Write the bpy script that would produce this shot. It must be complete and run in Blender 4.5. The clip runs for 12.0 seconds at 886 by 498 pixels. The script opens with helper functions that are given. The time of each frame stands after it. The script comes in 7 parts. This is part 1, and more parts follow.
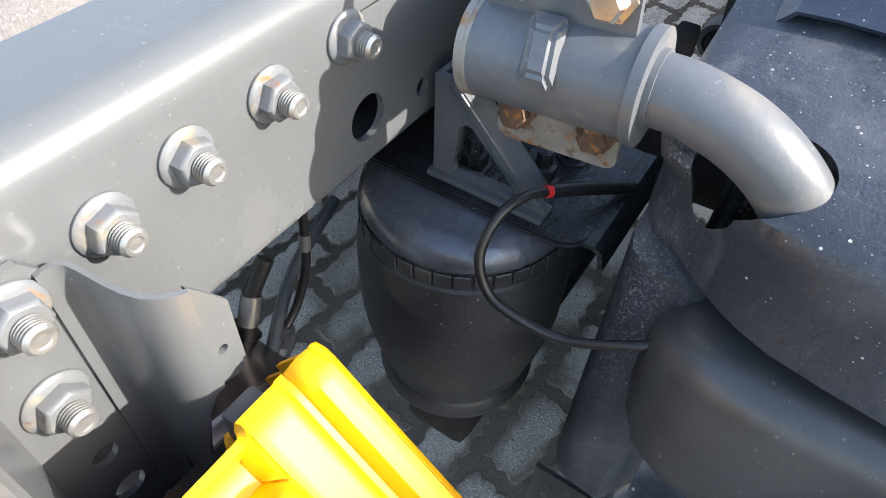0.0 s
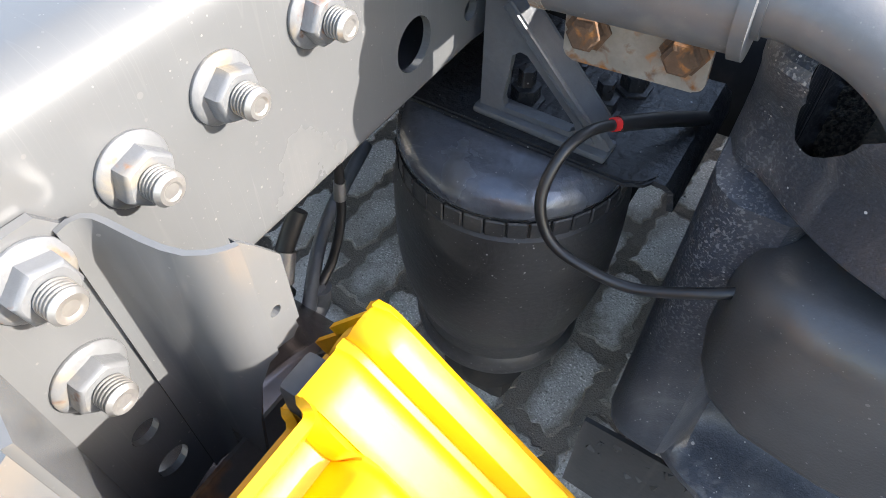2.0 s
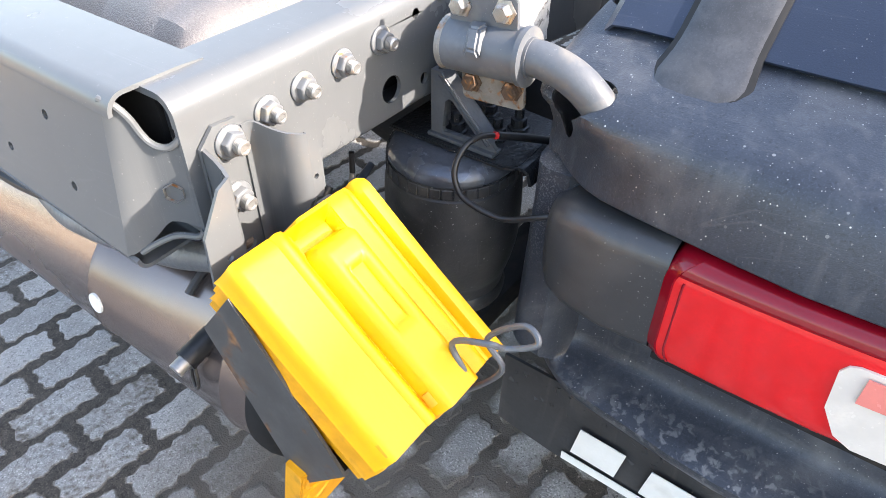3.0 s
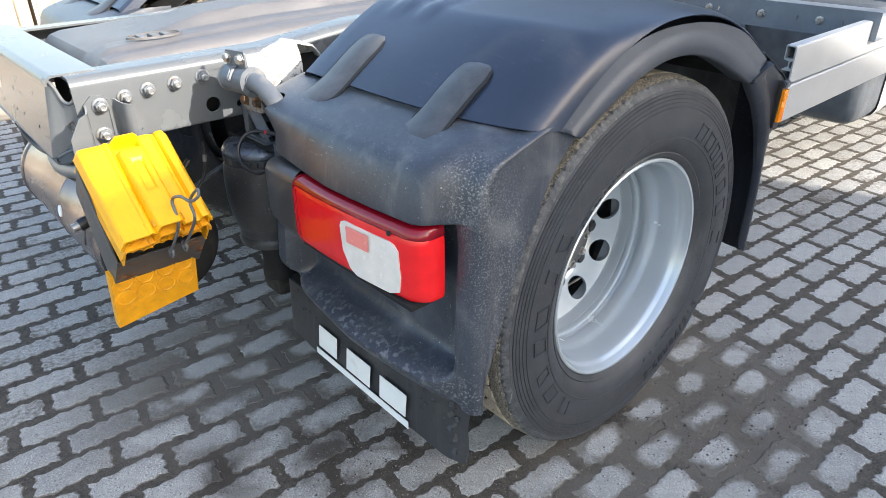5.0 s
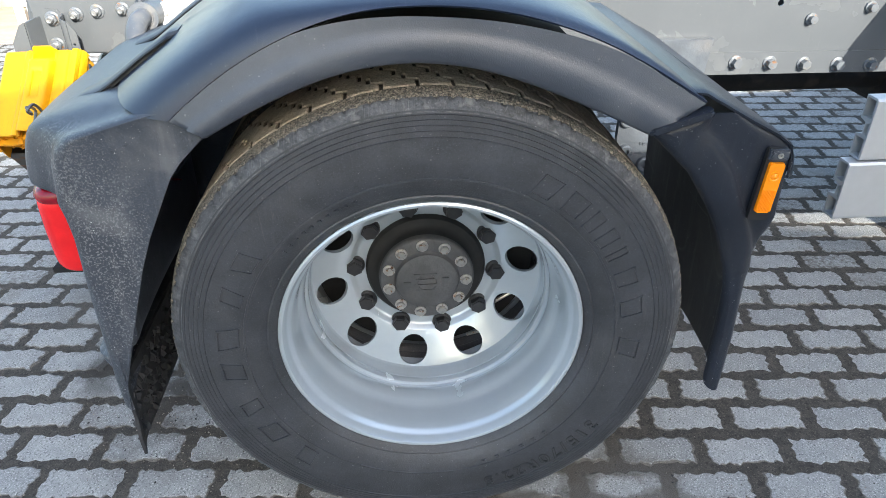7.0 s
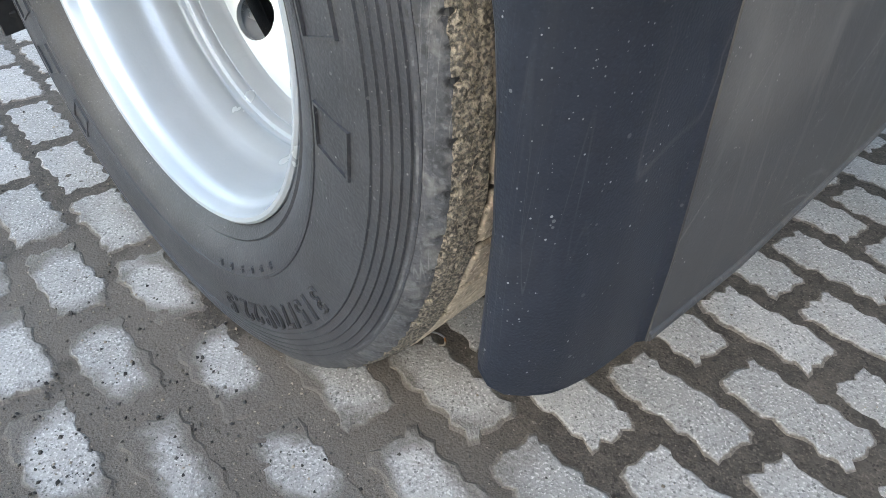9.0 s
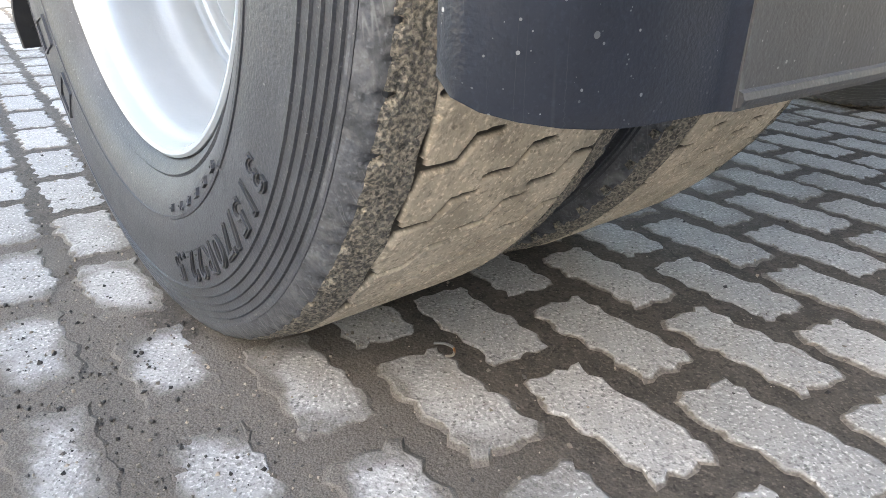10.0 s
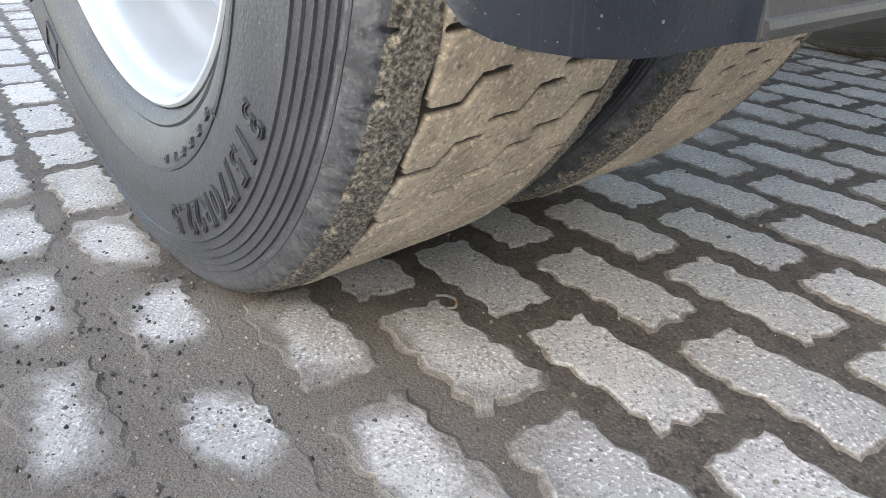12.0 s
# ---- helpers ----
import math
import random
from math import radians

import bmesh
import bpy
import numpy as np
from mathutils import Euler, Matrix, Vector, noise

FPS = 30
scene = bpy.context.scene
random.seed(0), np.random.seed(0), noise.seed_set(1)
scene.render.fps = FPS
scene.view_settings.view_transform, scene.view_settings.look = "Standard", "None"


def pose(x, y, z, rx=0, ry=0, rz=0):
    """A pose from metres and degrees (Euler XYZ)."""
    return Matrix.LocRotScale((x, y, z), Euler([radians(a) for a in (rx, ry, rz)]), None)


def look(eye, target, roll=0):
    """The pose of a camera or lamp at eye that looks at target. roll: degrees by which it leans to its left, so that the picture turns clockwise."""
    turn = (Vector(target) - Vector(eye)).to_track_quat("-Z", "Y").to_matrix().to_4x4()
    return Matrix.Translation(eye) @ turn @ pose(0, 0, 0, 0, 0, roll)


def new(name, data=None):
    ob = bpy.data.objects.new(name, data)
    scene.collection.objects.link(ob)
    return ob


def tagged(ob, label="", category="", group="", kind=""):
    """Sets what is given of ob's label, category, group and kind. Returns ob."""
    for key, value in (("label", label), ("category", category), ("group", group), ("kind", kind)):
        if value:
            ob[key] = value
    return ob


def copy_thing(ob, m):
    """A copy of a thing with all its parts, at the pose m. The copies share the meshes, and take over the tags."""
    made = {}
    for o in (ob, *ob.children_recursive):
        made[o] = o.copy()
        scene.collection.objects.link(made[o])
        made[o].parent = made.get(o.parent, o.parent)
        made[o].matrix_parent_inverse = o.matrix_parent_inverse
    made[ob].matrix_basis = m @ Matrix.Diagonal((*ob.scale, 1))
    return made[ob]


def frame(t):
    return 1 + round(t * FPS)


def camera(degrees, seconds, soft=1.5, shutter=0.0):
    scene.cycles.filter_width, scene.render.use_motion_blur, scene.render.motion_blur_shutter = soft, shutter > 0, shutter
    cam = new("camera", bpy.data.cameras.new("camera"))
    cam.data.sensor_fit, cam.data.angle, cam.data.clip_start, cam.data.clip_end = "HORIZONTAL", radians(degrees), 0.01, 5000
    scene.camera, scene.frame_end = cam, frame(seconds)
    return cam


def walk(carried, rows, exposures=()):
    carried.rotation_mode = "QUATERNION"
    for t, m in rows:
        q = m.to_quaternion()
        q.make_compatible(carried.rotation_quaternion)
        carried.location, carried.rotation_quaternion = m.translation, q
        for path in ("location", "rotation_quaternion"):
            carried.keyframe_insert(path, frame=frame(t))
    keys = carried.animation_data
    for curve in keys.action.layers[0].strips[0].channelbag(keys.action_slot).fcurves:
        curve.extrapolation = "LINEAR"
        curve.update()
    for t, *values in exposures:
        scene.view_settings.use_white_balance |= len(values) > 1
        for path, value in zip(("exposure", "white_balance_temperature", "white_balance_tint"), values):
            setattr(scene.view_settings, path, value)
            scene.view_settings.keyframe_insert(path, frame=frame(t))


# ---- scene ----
cam = camera(66.6, 12.0, soft=0.5)
PATH = [
    (0, (-0.999, 0.624, 1.206), (0.153, 1.349, -0.26), 2.3),
    (0.5, (-1.003, 0.634, 1.19), (0.101, 1.366, -0.309), 2.0),
    (1, (-1.001, 0.656, 1.173), (0.084, 1.381, -0.343), 0.8),
    (1.5, (-0.994, 0.671, 1.168), (0.087, 1.364, -0.365), 0.0),
    (2, (-0.992, 0.671, 1.163), (0.059, 1.354, -0.396), -0.0),
    (2.5, (-1.081, 0.592, 1.233), (0.011, 1.297, -0.286), 1.7),
    (2.7, (-1.171, 0.51, 1.272), (0.009, 1.269, -0.153), 2.3),
    (4.3, (-1.692, -0.512, 1.423), (-0.452, 0.741, 0.478), -0.3),
    (4.5, (-1.662, -0.596, 1.411), (-0.428, 0.663, 0.466), -0.5),
    (5, (-1.381, -0.781, 1.395), (-0.209, 0.531, 0.445), -0.4),
    (5.5, (-1.076, -0.946, 1.37), (-0.103, 0.52, 0.419), -0.3),
    (6, (-0.723, -1.077, 1.364), (-0.011, 0.516, 0.386), -0.1),
    (6.3, (-0.536, -1.111, 1.368), (-0.002, 0.532, 0.362), -0.2),
    (6.5, (-0.415, -1.093, 1.338), (0.038, 0.58, 0.339), 0.2),
    (6.7, (-0.269, -1.063, 1.353), (0.059, 0.627, 0.335), 0.0),
    (8.3, (0.627, -0.632, 1.173), (-0.076, 0.749, -0.092), 2.1),
    (8.5, (0.696, -0.503, 1.1), (-0.113, 0.752, -0.231), 1.9),
    (9, (0.769, -0.262, 0.753), (-0.297, 0.832, -0.538), 1.6),
    (9.3, (0.759, -0.187, 0.547), (-0.476, 0.951, -0.54), 1.4),
    (9.5, (0.76, -0.172, 0.458), (-0.612, 0.976, -0.436), 1.1),
    (10, (0.789, -0.194, 0.423), (-0.614, 0.967, -0.405), 0.7),
    (10.5, (0.783, -0.193, 0.413), (-0.605, 0.966, -0.442), 0.5),
    (11, (0.781, -0.191, 0.409), (-0.589, 0.956, -0.488), 0.4),
    (11.5, (0.779, -0.192, 0.408), (-0.582, 0.949, -0.511), 0.5),
    (12, (0.779, -0.194, 0.411), (-0.573, 0.942, -0.529), 0.4),
]
# the film's own exposure and white balance along the way
EXPOSURES = [(0.0, 1.95, 6650, 12), (1.0, 2.09, 6650, 13), (2.0, 2.22, 6750, 14), (2.7, 2.30, 6900, 16), (4.3, 2.12, 6900, 12), (5.5, 1.70, 6350, 10), (6.7, 1.72, 6300, 8), (8.3, 2.05, 6400, 8), (9.0, 2.36, 6750, 8), (9.6, 2.78, 6950, 12), (12.0, 2.78, 6950, 12)]
walk(cam, [(t, look(eye, target, roll)) for t, eye, target, roll in PATH], EXPOSURES)

# ---- light: clear sky, sun from the near side and slightly ahead; two unseen added blockers shade the ground ----
SUN_AZ, SUN_EL = -73.0, 28.0          # azimuth of the sun from +x, towards -y
world = bpy.data.worlds.new("sky")
scene.world = world
world.use_nodes = True
wn = world.node_tree.nodes
sky = wn.new("ShaderNodeTexSky")
sky.sky_type, sky.sun_disc = "NISHITA", False
sky.sun_elevation = radians(SUN_EL)
sky.sun_rotation = radians(90 - SUN_AZ)
sky.air_density, sky.dust_density, sky.ozone_density = 1.3, 2.2, 1.0
wn["Background"].inputs["Strength"].default_value = 0.15
world.node_tree.links.new(sky.outputs[0], wn["Background"].inputs["Color"])
sun_data = bpy.data.lights.new("sun", "SUN")
sun_data.energy, sun_data.angle, sun_data.color = 3.2, radians(0.55), (1.0, 0.95, 0.86)
sun = new("sun", sun_data)
sun_dir = Vector((math.cos(radians(SUN_EL)) * math.cos(radians(SUN_AZ)), math.cos(radians(SUN_EL)) * math.sin(radians(SUN_AZ)), math.sin(radians(SUN_EL))))
sun.matrix_world = look(sun_dir * 20, (0, 0, 0))


# ---- materials ----
def mat(name, base, rough=0.5, metal=0.0, var=0.15, scale=8.0, bump=0.0, bump_scale=120.0, dust=0.0, dust_col=(0.45, 0.42, 0.37), dust_scale=14.0, dust_rough=0.9, spec=0.5, coat=0.0, specks=0.0, rand=0.0, streak=0.0, rust=0.0, rust_scale=20.0, grain=0.0, grain_scale=420.0, stain=0.0, pits=0.0, scratch=0.0, scratch_col=(0.3, 0.3, 0.29), lap=0, hard=0.0, film=0.0, groove=0.0, scuff=0.0):
    m = bpy.data.materials.new(name)
    m.use_nodes = True
    nt = m.node_tree
    n, l = nt.nodes, nt.links
    b = n["Principled BSDF"]
    b.inputs["Roughness"].default_value = rough
    b.inputs["Metallic"].default_value = metal
    b.inputs["Specular IOR Level"].default_value = spec
    b.inputs["Coat Weight"].default_value = coat
    co = n.new("ShaderNodeTexCoord")

    def noise_tex(s, detail=5.0, dist=0.0, src=None):
        t = n.new("ShaderNodeTexNoise")
        t.inputs["Scale"].default_value, t.inputs["Detail"].default_value, t.inputs["Distortion"].default_value = s, detail, dist
        l.new(src or co.outputs["Object"], t.inputs["Vector"])
        return t.outputs["Fac"]

    def ramp(src, a, c, lo=0.0, hi=1.0):
        r = n.new("ShaderNodeMapRange")
        r.inputs["From Min"].default_value, r.inputs["From Max"].default_value = a, c
        r.inputs["To Min"].default_value, r.inputs["To Max"].default_value = lo, hi
        l.new(src, r.inputs["Value"])
        return r.outputs["Result"]

    def mix(fac, a, c):
        x = n.new("ShaderNodeMix")
        x.data_type = "RGBA"
        for sock, v in ((x.inputs["Factor"], fac), (x.inputs["A"], a), (x.inputs["B"], c)):
            if isinstance(v, bpy.types.NodeSocket):
                l.new(v, sock)
            elif isinstance(v, (int, float)):
                sock.default_value = v
            else:
                sock.default_value = (*v, 1.0)
        return x.outputs["Result"]

    lo, hi = [max(0, v * (1 - var)) for v in base], [min(1, v * (1 + var)) for v in base]
    col = mix(ramp(noise_tex(scale), 0.3, 0.7), lo, hi)
    col = mix(ramp(noise_tex(scale * 9, 3), 0.35, 0.7, 0, 0.5), col, [v * (1 - var * 0.8) for v in base])
    if rand:
        info = n.new("ShaderNodeObjectInfo")
        geo = n.new("ShaderNodeNewGeometry")
        add = n.new("ShaderNodeMath")
        add.operation = "ADD"
        l.new(info.outputs["Random"], add.inputs[0])
        l.new(geo.outputs["Random Per Island"], add.inputs[1])
        fr = n.new("ShaderNodeMath")
        fr.operation = "FRACT"
        l.new(add.outputs[0], fr.inputs[0])
        hs = n.new("ShaderNodeHueSaturation")
        l.new(ramp(fr.outputs[0], 0, 1, 1 - rand, 1 + rand), hs.inputs["Value"])
        l.new(ramp(fr.outputs[0], 0, 1, 0.9, 1.15), hs.inputs["Saturation"])
        l.new(col, hs.inputs["Color"])
        col = hs.outputs[0]
    if grain:
        f1 = noise_tex(grain_scale, 2)
        col = mix(ramp(f1, 0.56, 0.70, 0, grain), col, [min(1, v * 1.9) for v in base])
        col = mix(ramp(noise_tex(grain_scale * 0.6, 3), 0.44, 0.30, 0, grain), col, [v * 0.35 for v in base])
    rgh = None
    if streak:
        mp = n.new("ShaderNodeMapping")
        mp.inputs["Scale"].default_value = (14, 14, 1.6)
        l.new(co.outputs["Object"], mp.inputs["Vector"])
        f = ramp(noise_tex(3.0, 6, 0.6, mp.outputs[0]), 0.54, 0.75, 0, streak)
        col = mix(f, col, dust_col)
    if dust:
        f = ramp(noise_tex(dust_scale, 7, 0.4), 0.62 - 0.25 * dust + 0.12 * hard, 0.85 - 0.15 * dust - 0.16 * hard, 0, min(1, 0.35 + 0.6 * dust))
        col = mix(f, col, dust_col)
        rgh = ramp(f, 0, 1, rough, dust_rough)
    def cells(sc, most, least_rnd, strength, colour, mask_scale):
        """Scattered specks of uneven size: most cells stay empty."""
        v = n.new("ShaderNodeTexVoronoi")
        v.inputs["Scale"].default_value = sc
        l.new(co.outputs["Object"], v.inputs["Vector"])
        sep = n.new("ShaderNodeSeparateColor")
        l.new(v.outputs["Color"], sep.inputs[0])
        size = ramp(sep.outputs[0], least_rnd, 1.0, 0.0, most)
        lt = n.new("ShaderNodeMath")
        lt.operation = "LESS_THAN"
        l.new(v.outputs["Distance"], lt.inputs[0])
        l.new(size, lt.inputs[1])
        mu = n.new("ShaderNodeMath")
        mu.operation = "MULTIPLY"
        l.new(lt.outputs[0], mu.inputs[0])
        l.new(ramp(noise_tex(mask_scale, 3), 0.36, 0.60, 0.15 * strength, strength), mu.inputs[1])
        return mix(mu.outputs[0], col, colour)

    if specks:
        col = cells(150, 0.15, 0.60, specks, (0.62, 0.62, 0.60), 6)
        col = cells(330, 0.22, 0.72, specks * 0.7, (0.45, 0.45, 0.43), 9)
        col = cells(78, 0.15, 0.62, specks * 0.7, (0.36, 0.36, 0.35), 5)
    if pits:
        col = cells(260, 0.55, 0.70, pits, [v * 0.28 for v in base], 40)
        col = cells(210, 0.50, 0.74, pits * 0.9, [min(1, v * 1.75) for v in base], 50)
        col = cells(85, 0.40, 0.80, pits * 0.8, [v * 0.45 for v in base], 15)
    if scratch:
        for k, (rot, wide) in enumerate(((0.5, 0.010), (-0.4, 0.008), (1.3, 0.007))):
            mp = n.new("ShaderNodeMapping")
            mp.inputs["Rotation"].default_value = (rot * 0.6, rot, rot * 1.4)
            mp.inputs["Scale"].default_value = (80, 1.6, 1.6)
            mp.inputs["Location"].default_value = (k * 3.1, 0, 0)
            l.new(co.outputs["Object"], mp.inputs["Vector"])
            f = noise_tex(1.6, 0, 0.0, mp.outputs[0])
            ab = n.new("ShaderNodeMath")
            ab.operation = "SUBTRACT"
            ab.inputs[1].default_value = 0.5
            l.new(f, ab.inputs[0])
            a2 = n.new("ShaderNodeMath")
            a2.operation = "ABSOLUTE"
            l.new(ab.outputs[0], a2.inputs[0])
            mu = n.new("ShaderNodeMath")
            mu.operation = "MULTIPLY"
            l.new(ramp(a2.outputs[0], 0.0, wide, scratch, 0.0), mu.inputs[0])
            l.new(ramp(noise_tex(5 + k, 3), 0.50, 0.64), mu.inputs[1])
            col = mix(mu.outputs[0], col, scratch_col)
    if lap:
        # sand that laps over the low rim of a paver
        sepz = n.new("ShaderNodeSeparateXYZ")
        l.new(co.outputs["Object"], sepz.inputs[0])
        ad = n.new("ShaderNodeMath")
        ad.operation = "MULTIPLY_ADD"
        l.new(noise_tex(75, 5), ad.inputs[0])
        ad.inputs[1].default_value = -0.0052
        l.new(sepz.outputs["Z"], ad.inputs[2])
        col = mix(ramp(ad.outputs[0], -0.0034, -0.0048, 0, 0.9), col, mix(ramp(noise_tex(260, 3), 0.35, 0.65), (0.075, 0.063, 0.050), (0.16, 0.138, 0.112)))
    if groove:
        # clay fills the worn top; rubber in the cuts is painted darker for shade
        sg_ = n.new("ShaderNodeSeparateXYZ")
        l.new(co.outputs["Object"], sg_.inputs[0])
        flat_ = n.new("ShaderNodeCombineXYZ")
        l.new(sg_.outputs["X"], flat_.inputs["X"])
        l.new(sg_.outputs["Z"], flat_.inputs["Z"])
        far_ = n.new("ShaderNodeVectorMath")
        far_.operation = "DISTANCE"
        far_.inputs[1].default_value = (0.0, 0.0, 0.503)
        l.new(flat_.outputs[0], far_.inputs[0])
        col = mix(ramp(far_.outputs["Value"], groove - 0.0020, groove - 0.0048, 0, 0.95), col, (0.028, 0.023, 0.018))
    if scuff:
        # pale scuffs and dried splashes round the tube's opening, down the outer corner and along the lower lip
        place = n.new("ShaderNodeNewGeometry")
        for cx, cy, cz, sx, sy, sz, fine in ((-0.665, 0.672, 0.930, 16, 18, 12, 420), (-0.655, 0.69, 0.80, 12, 18, 6, 380), (-0.545, -0.01, 0.72, 9, 12, 3.2, 300), (-0.59, 0.02, 0.90, 14, 14, 8, 240), (-0.67, 0.33, 0.478, 12, 2.6, 26, 70), (-0.63, 0.02, 0.44, 12, 8, 14, 160)):
            d = n.new("ShaderNodeVectorMath")
            d.operation = "MULTIPLY_ADD"
            d.inputs[1].default_value, d.inputs[2].default_value = (sx, sy, sz), (-cx * sx, -cy * sy, -cz * sz)
            l.new(place.outputs["Position"], d.inputs[0])
            ln = n.new("ShaderNodeVectorMath")
            ln.operation = "LENGTH"
            l.new(d.outputs[0], ln.inputs[0])
            mu = n.new("ShaderNodeMath")
            mu.operation = "MULTIPLY"
            l.new(ramp(ln.outputs["Value"], 1.0, 0.25), mu.inputs[0])
            l.new(ramp(noise_tex(fine, 8, 0.4), 0.53, 0.62, 0, scuff), mu.inputs[1])
            col = mix(mu.outputs[0], col, (0.27, 0.275, 0.28))
    if rust:
        f = ramp(noise_tex(rust_scale, 8, 0.5), 0.62 - 0.3 * rust, 0.72 - 0.2 * rust)
        rc = mix(ramp(noise_tex(90, 4), 0.35, 0.65), (0.09, 0.035, 0.012), (0.36, 0.16, 0.05))
        col = mix(f, col, rc)
        rgh = ramp(f, 0, 1, rough, 0.85)
    if film:
        # thin sand trodden over the paving in front of the wheel and behind the flap; the stones' middles stay bare
        pos = n.new("ShaderNodeNewGeometry")
        sx_ = n.new("ShaderNodeSeparateXYZ")
        l.new(co.outputs["Object"], sx_.inputs[0])

        def math_node(op, a, c):
            q = n.new("ShaderNodeMath")
            q.operation = op
            for sock, v in ((q.inputs[0], a), (q.inputs[1], c)):
                if isinstance(v, bpy.types.NodeSocket):
                    l.new(v, sock)
                else:
                    sock.default_value = v
            return q.outputs[0]

        ax_, ay_ = math_node("ABSOLUTE", sx_.outputs["X"], 0.0), math_node("ABSOLUTE", sx_.outputs["Y"], 0.0)
        sq_ = lambda v, k: math_node("POWER", math_node("MULTIPLY", v, k), 2.6)
        rim_ = math_node("POWER", math_node("ADD", sq_(ax_, 1 / 0.095), sq_(ay_, 1 / 0.044)), 0.5)
        rim_ = math_node("MINIMUM", rim_, 1.1)
        cover_ = math_node("ADD", math_node("MULTIPLY", rim_, 0.34), math_node("ADD", noise_tex(7, 3, 0.2, pos.outputs["Position"]), math_node("MULTIPLY", noise_tex(60, 4, 0.0, pos.outputs["Position"]), 0.16)))
        sand_col = mix(ramp(noise_tex(620, 4), 0.34, 0.66), (0.066, 0.058, 0.049), (0.165, 0.147, 0.125))
        for cx, cy, sx, sy in ((0.04, -0.22, 2.2, 3.0), (0.36, -0.10, 3.2, 3.6), (-0.45, 1.0, 1.5, 2.4)):
            d = n.new("ShaderNodeVectorMath")
            d.operation = "MULTIPLY_ADD"
            d.inputs[1].default_value, d.inputs[2].default_value = (sx, sy, 0.0), (-cx * sx, -cy * sy, 0.0)
            l.new(pos.outputs["Position"], d.inputs[0])
            ln = n.new("ShaderNodeVectorMath")
            ln.operation = "LENGTH"
            l.new(d.outputs[0], ln.inputs[0])
            f = math_node("MULTIPLY", ramp(ln.outputs["Value"], 1.3, 0.7), ramp(cover_, 0.72, 0.90, 0, film))
            col = mix(f, col, sand_col)
    if stain:
        pos = n.new("ShaderNodeNewGeometry")
        for (cx, cy, rad) in ((-0.68, 0.42, 0.34), (-0.95, 0.60, 0.16), (0.30, -0.25, 0.22)):
            d = n.new("ShaderNodeVectorMath")
            d.operation = "DISTANCE"
            d.inputs[1].default_value = (cx, cy, 0.0)
            l.new(pos.outputs["Position"], d.inputs[0])
            near = ramp(d.outputs["Value"], rad, rad * 0.25)
            nz = ramp(noise_tex(9, 6, 0.5, pos.outputs["Position"]), 0.40, 0.62)
            mu = n.new("ShaderNodeMath")
            mu.operation = "MULTIPLY"
            l.new(near, mu.inputs[0])
            l.new(nz, mu.inputs[1])
            m2 = n.new("ShaderNodeMath")
            m2.operation = "MULTIPLY"
            m2.inputs[1].default_value = stain if cx < 0 else stain * 0.4
            l.new(mu.outputs[0], m2.inputs[0])
            col = mix(m2.outputs[0], col, (0.045, 0.036, 0.028))
    if rgh is None:
        rgh = ramp(noise_tex(scale * 3, 4), 0.3, 0.7, max(0.03, rough - 0.07), min(1, rough + 0.09))
    l.new(rgh, b.inputs["Roughness"])
    l.new(col, b.inputs["Base Color"])
    if bump:
        bp = n.new("ShaderNodeBump")
        bp.inputs["Strength"].default_value, bp.inputs["Distance"].default_value = bump, 0.002
        l.new(noise_tex(bump_scale, 5), bp.inputs["Height"])
        l.new(bp.outputs[0], b.inputs["Normal"])
    return m


def glassy(name, col, rough, trans):
    m = mat(name, col, rough, var=0.08, scale=30, spec=0.6)
    b = m.node_tree.nodes["Principled BSDF"]
    b.inputs["Transmission Weight"].default_value = trans
    b.inputs["IOR"].default_value = 1.49
    return m


PAINT = mat("grey_chassis_paint", (0.114, 0.121, 0.128), 0.27, 0.05, var=0.05, scale=5, dust=0.05, dust_col=(0.30, 0.29, 0.27), dust_scale=5, dust_rough=0.5, bump=0.05, bump_scale=60, specks=0.14, scratch=0.04, scratch_col=(0.5, 0.5, 0.49))
PAINT_DK = mat("shadowed_grey_paint", (0.22, 0.23, 0.235), 0.45, 0.2, var=0.12, scale=6, dust=0.25, dust_col=(0.30, 0.26, 0.2))
NUTM = mat("painted_nut_steel", (0.155, 0.165, 0.176), 0.34, 0.15, var=0.12, scale=40, dust=0.15, dust_col=(0.5, 0.36, 0.14), dust_scale=45, bump=0.15, bump_scale=300, rust=0.05, rust_scale=60)
STUD = mat("zinc_stud", (0.36, 0.36, 0.355), 0.36, 0.7, var=0.15, scale=60)
PLASTIC = mat("black_fender_plastic", (0.038, 0.045, 0.060), 0.36, var=0.25, scale=7, bump=0.3, bump_scale=520, dust=0.36, dust_col=(0.182, 0.184, 0.190), dust_scale=9, dust_rough=0.55, specks=1.0, spec=0.55, scuff=0.65, streak=0.25, grain=0.5, grain_scale=380, scratch=0.14, scratch_col=(0.22, 0.22, 0.215))
PLASTIC2 = mat("grey_black_cover_plastic", (0.021, 0.030, 0.054), 0.30, var=0.2, scale=5, bump=0.15, bump_scale=560, dust=0.18, dust_col=(0.12, 0.122, 0.13), dust_scale=6, specks=0.3, spec=0.6, grain=0.2, grain_scale=650, scratch=0.2, scratch_col=(0.16, 0.16, 0.16))
LIPM = mat("matt_arch_lip_plastic", (0.048, 0.056, 0.074), 0.42, var=0.2, scale=6, bump=0.2, bump_scale=520, dust=0.25, dust_col=(0.12, 0.125, 0.132), dust_scale=7, spec=0.8, specks=0.3, grain=0.2, grain_scale=600)
YARD = mat("worn_yard_paving", (0.27, 0.262, 0.248), 0.9, var=0.25, scale=1.2, bump=0.6, bump_scale=12, pits=0.3)
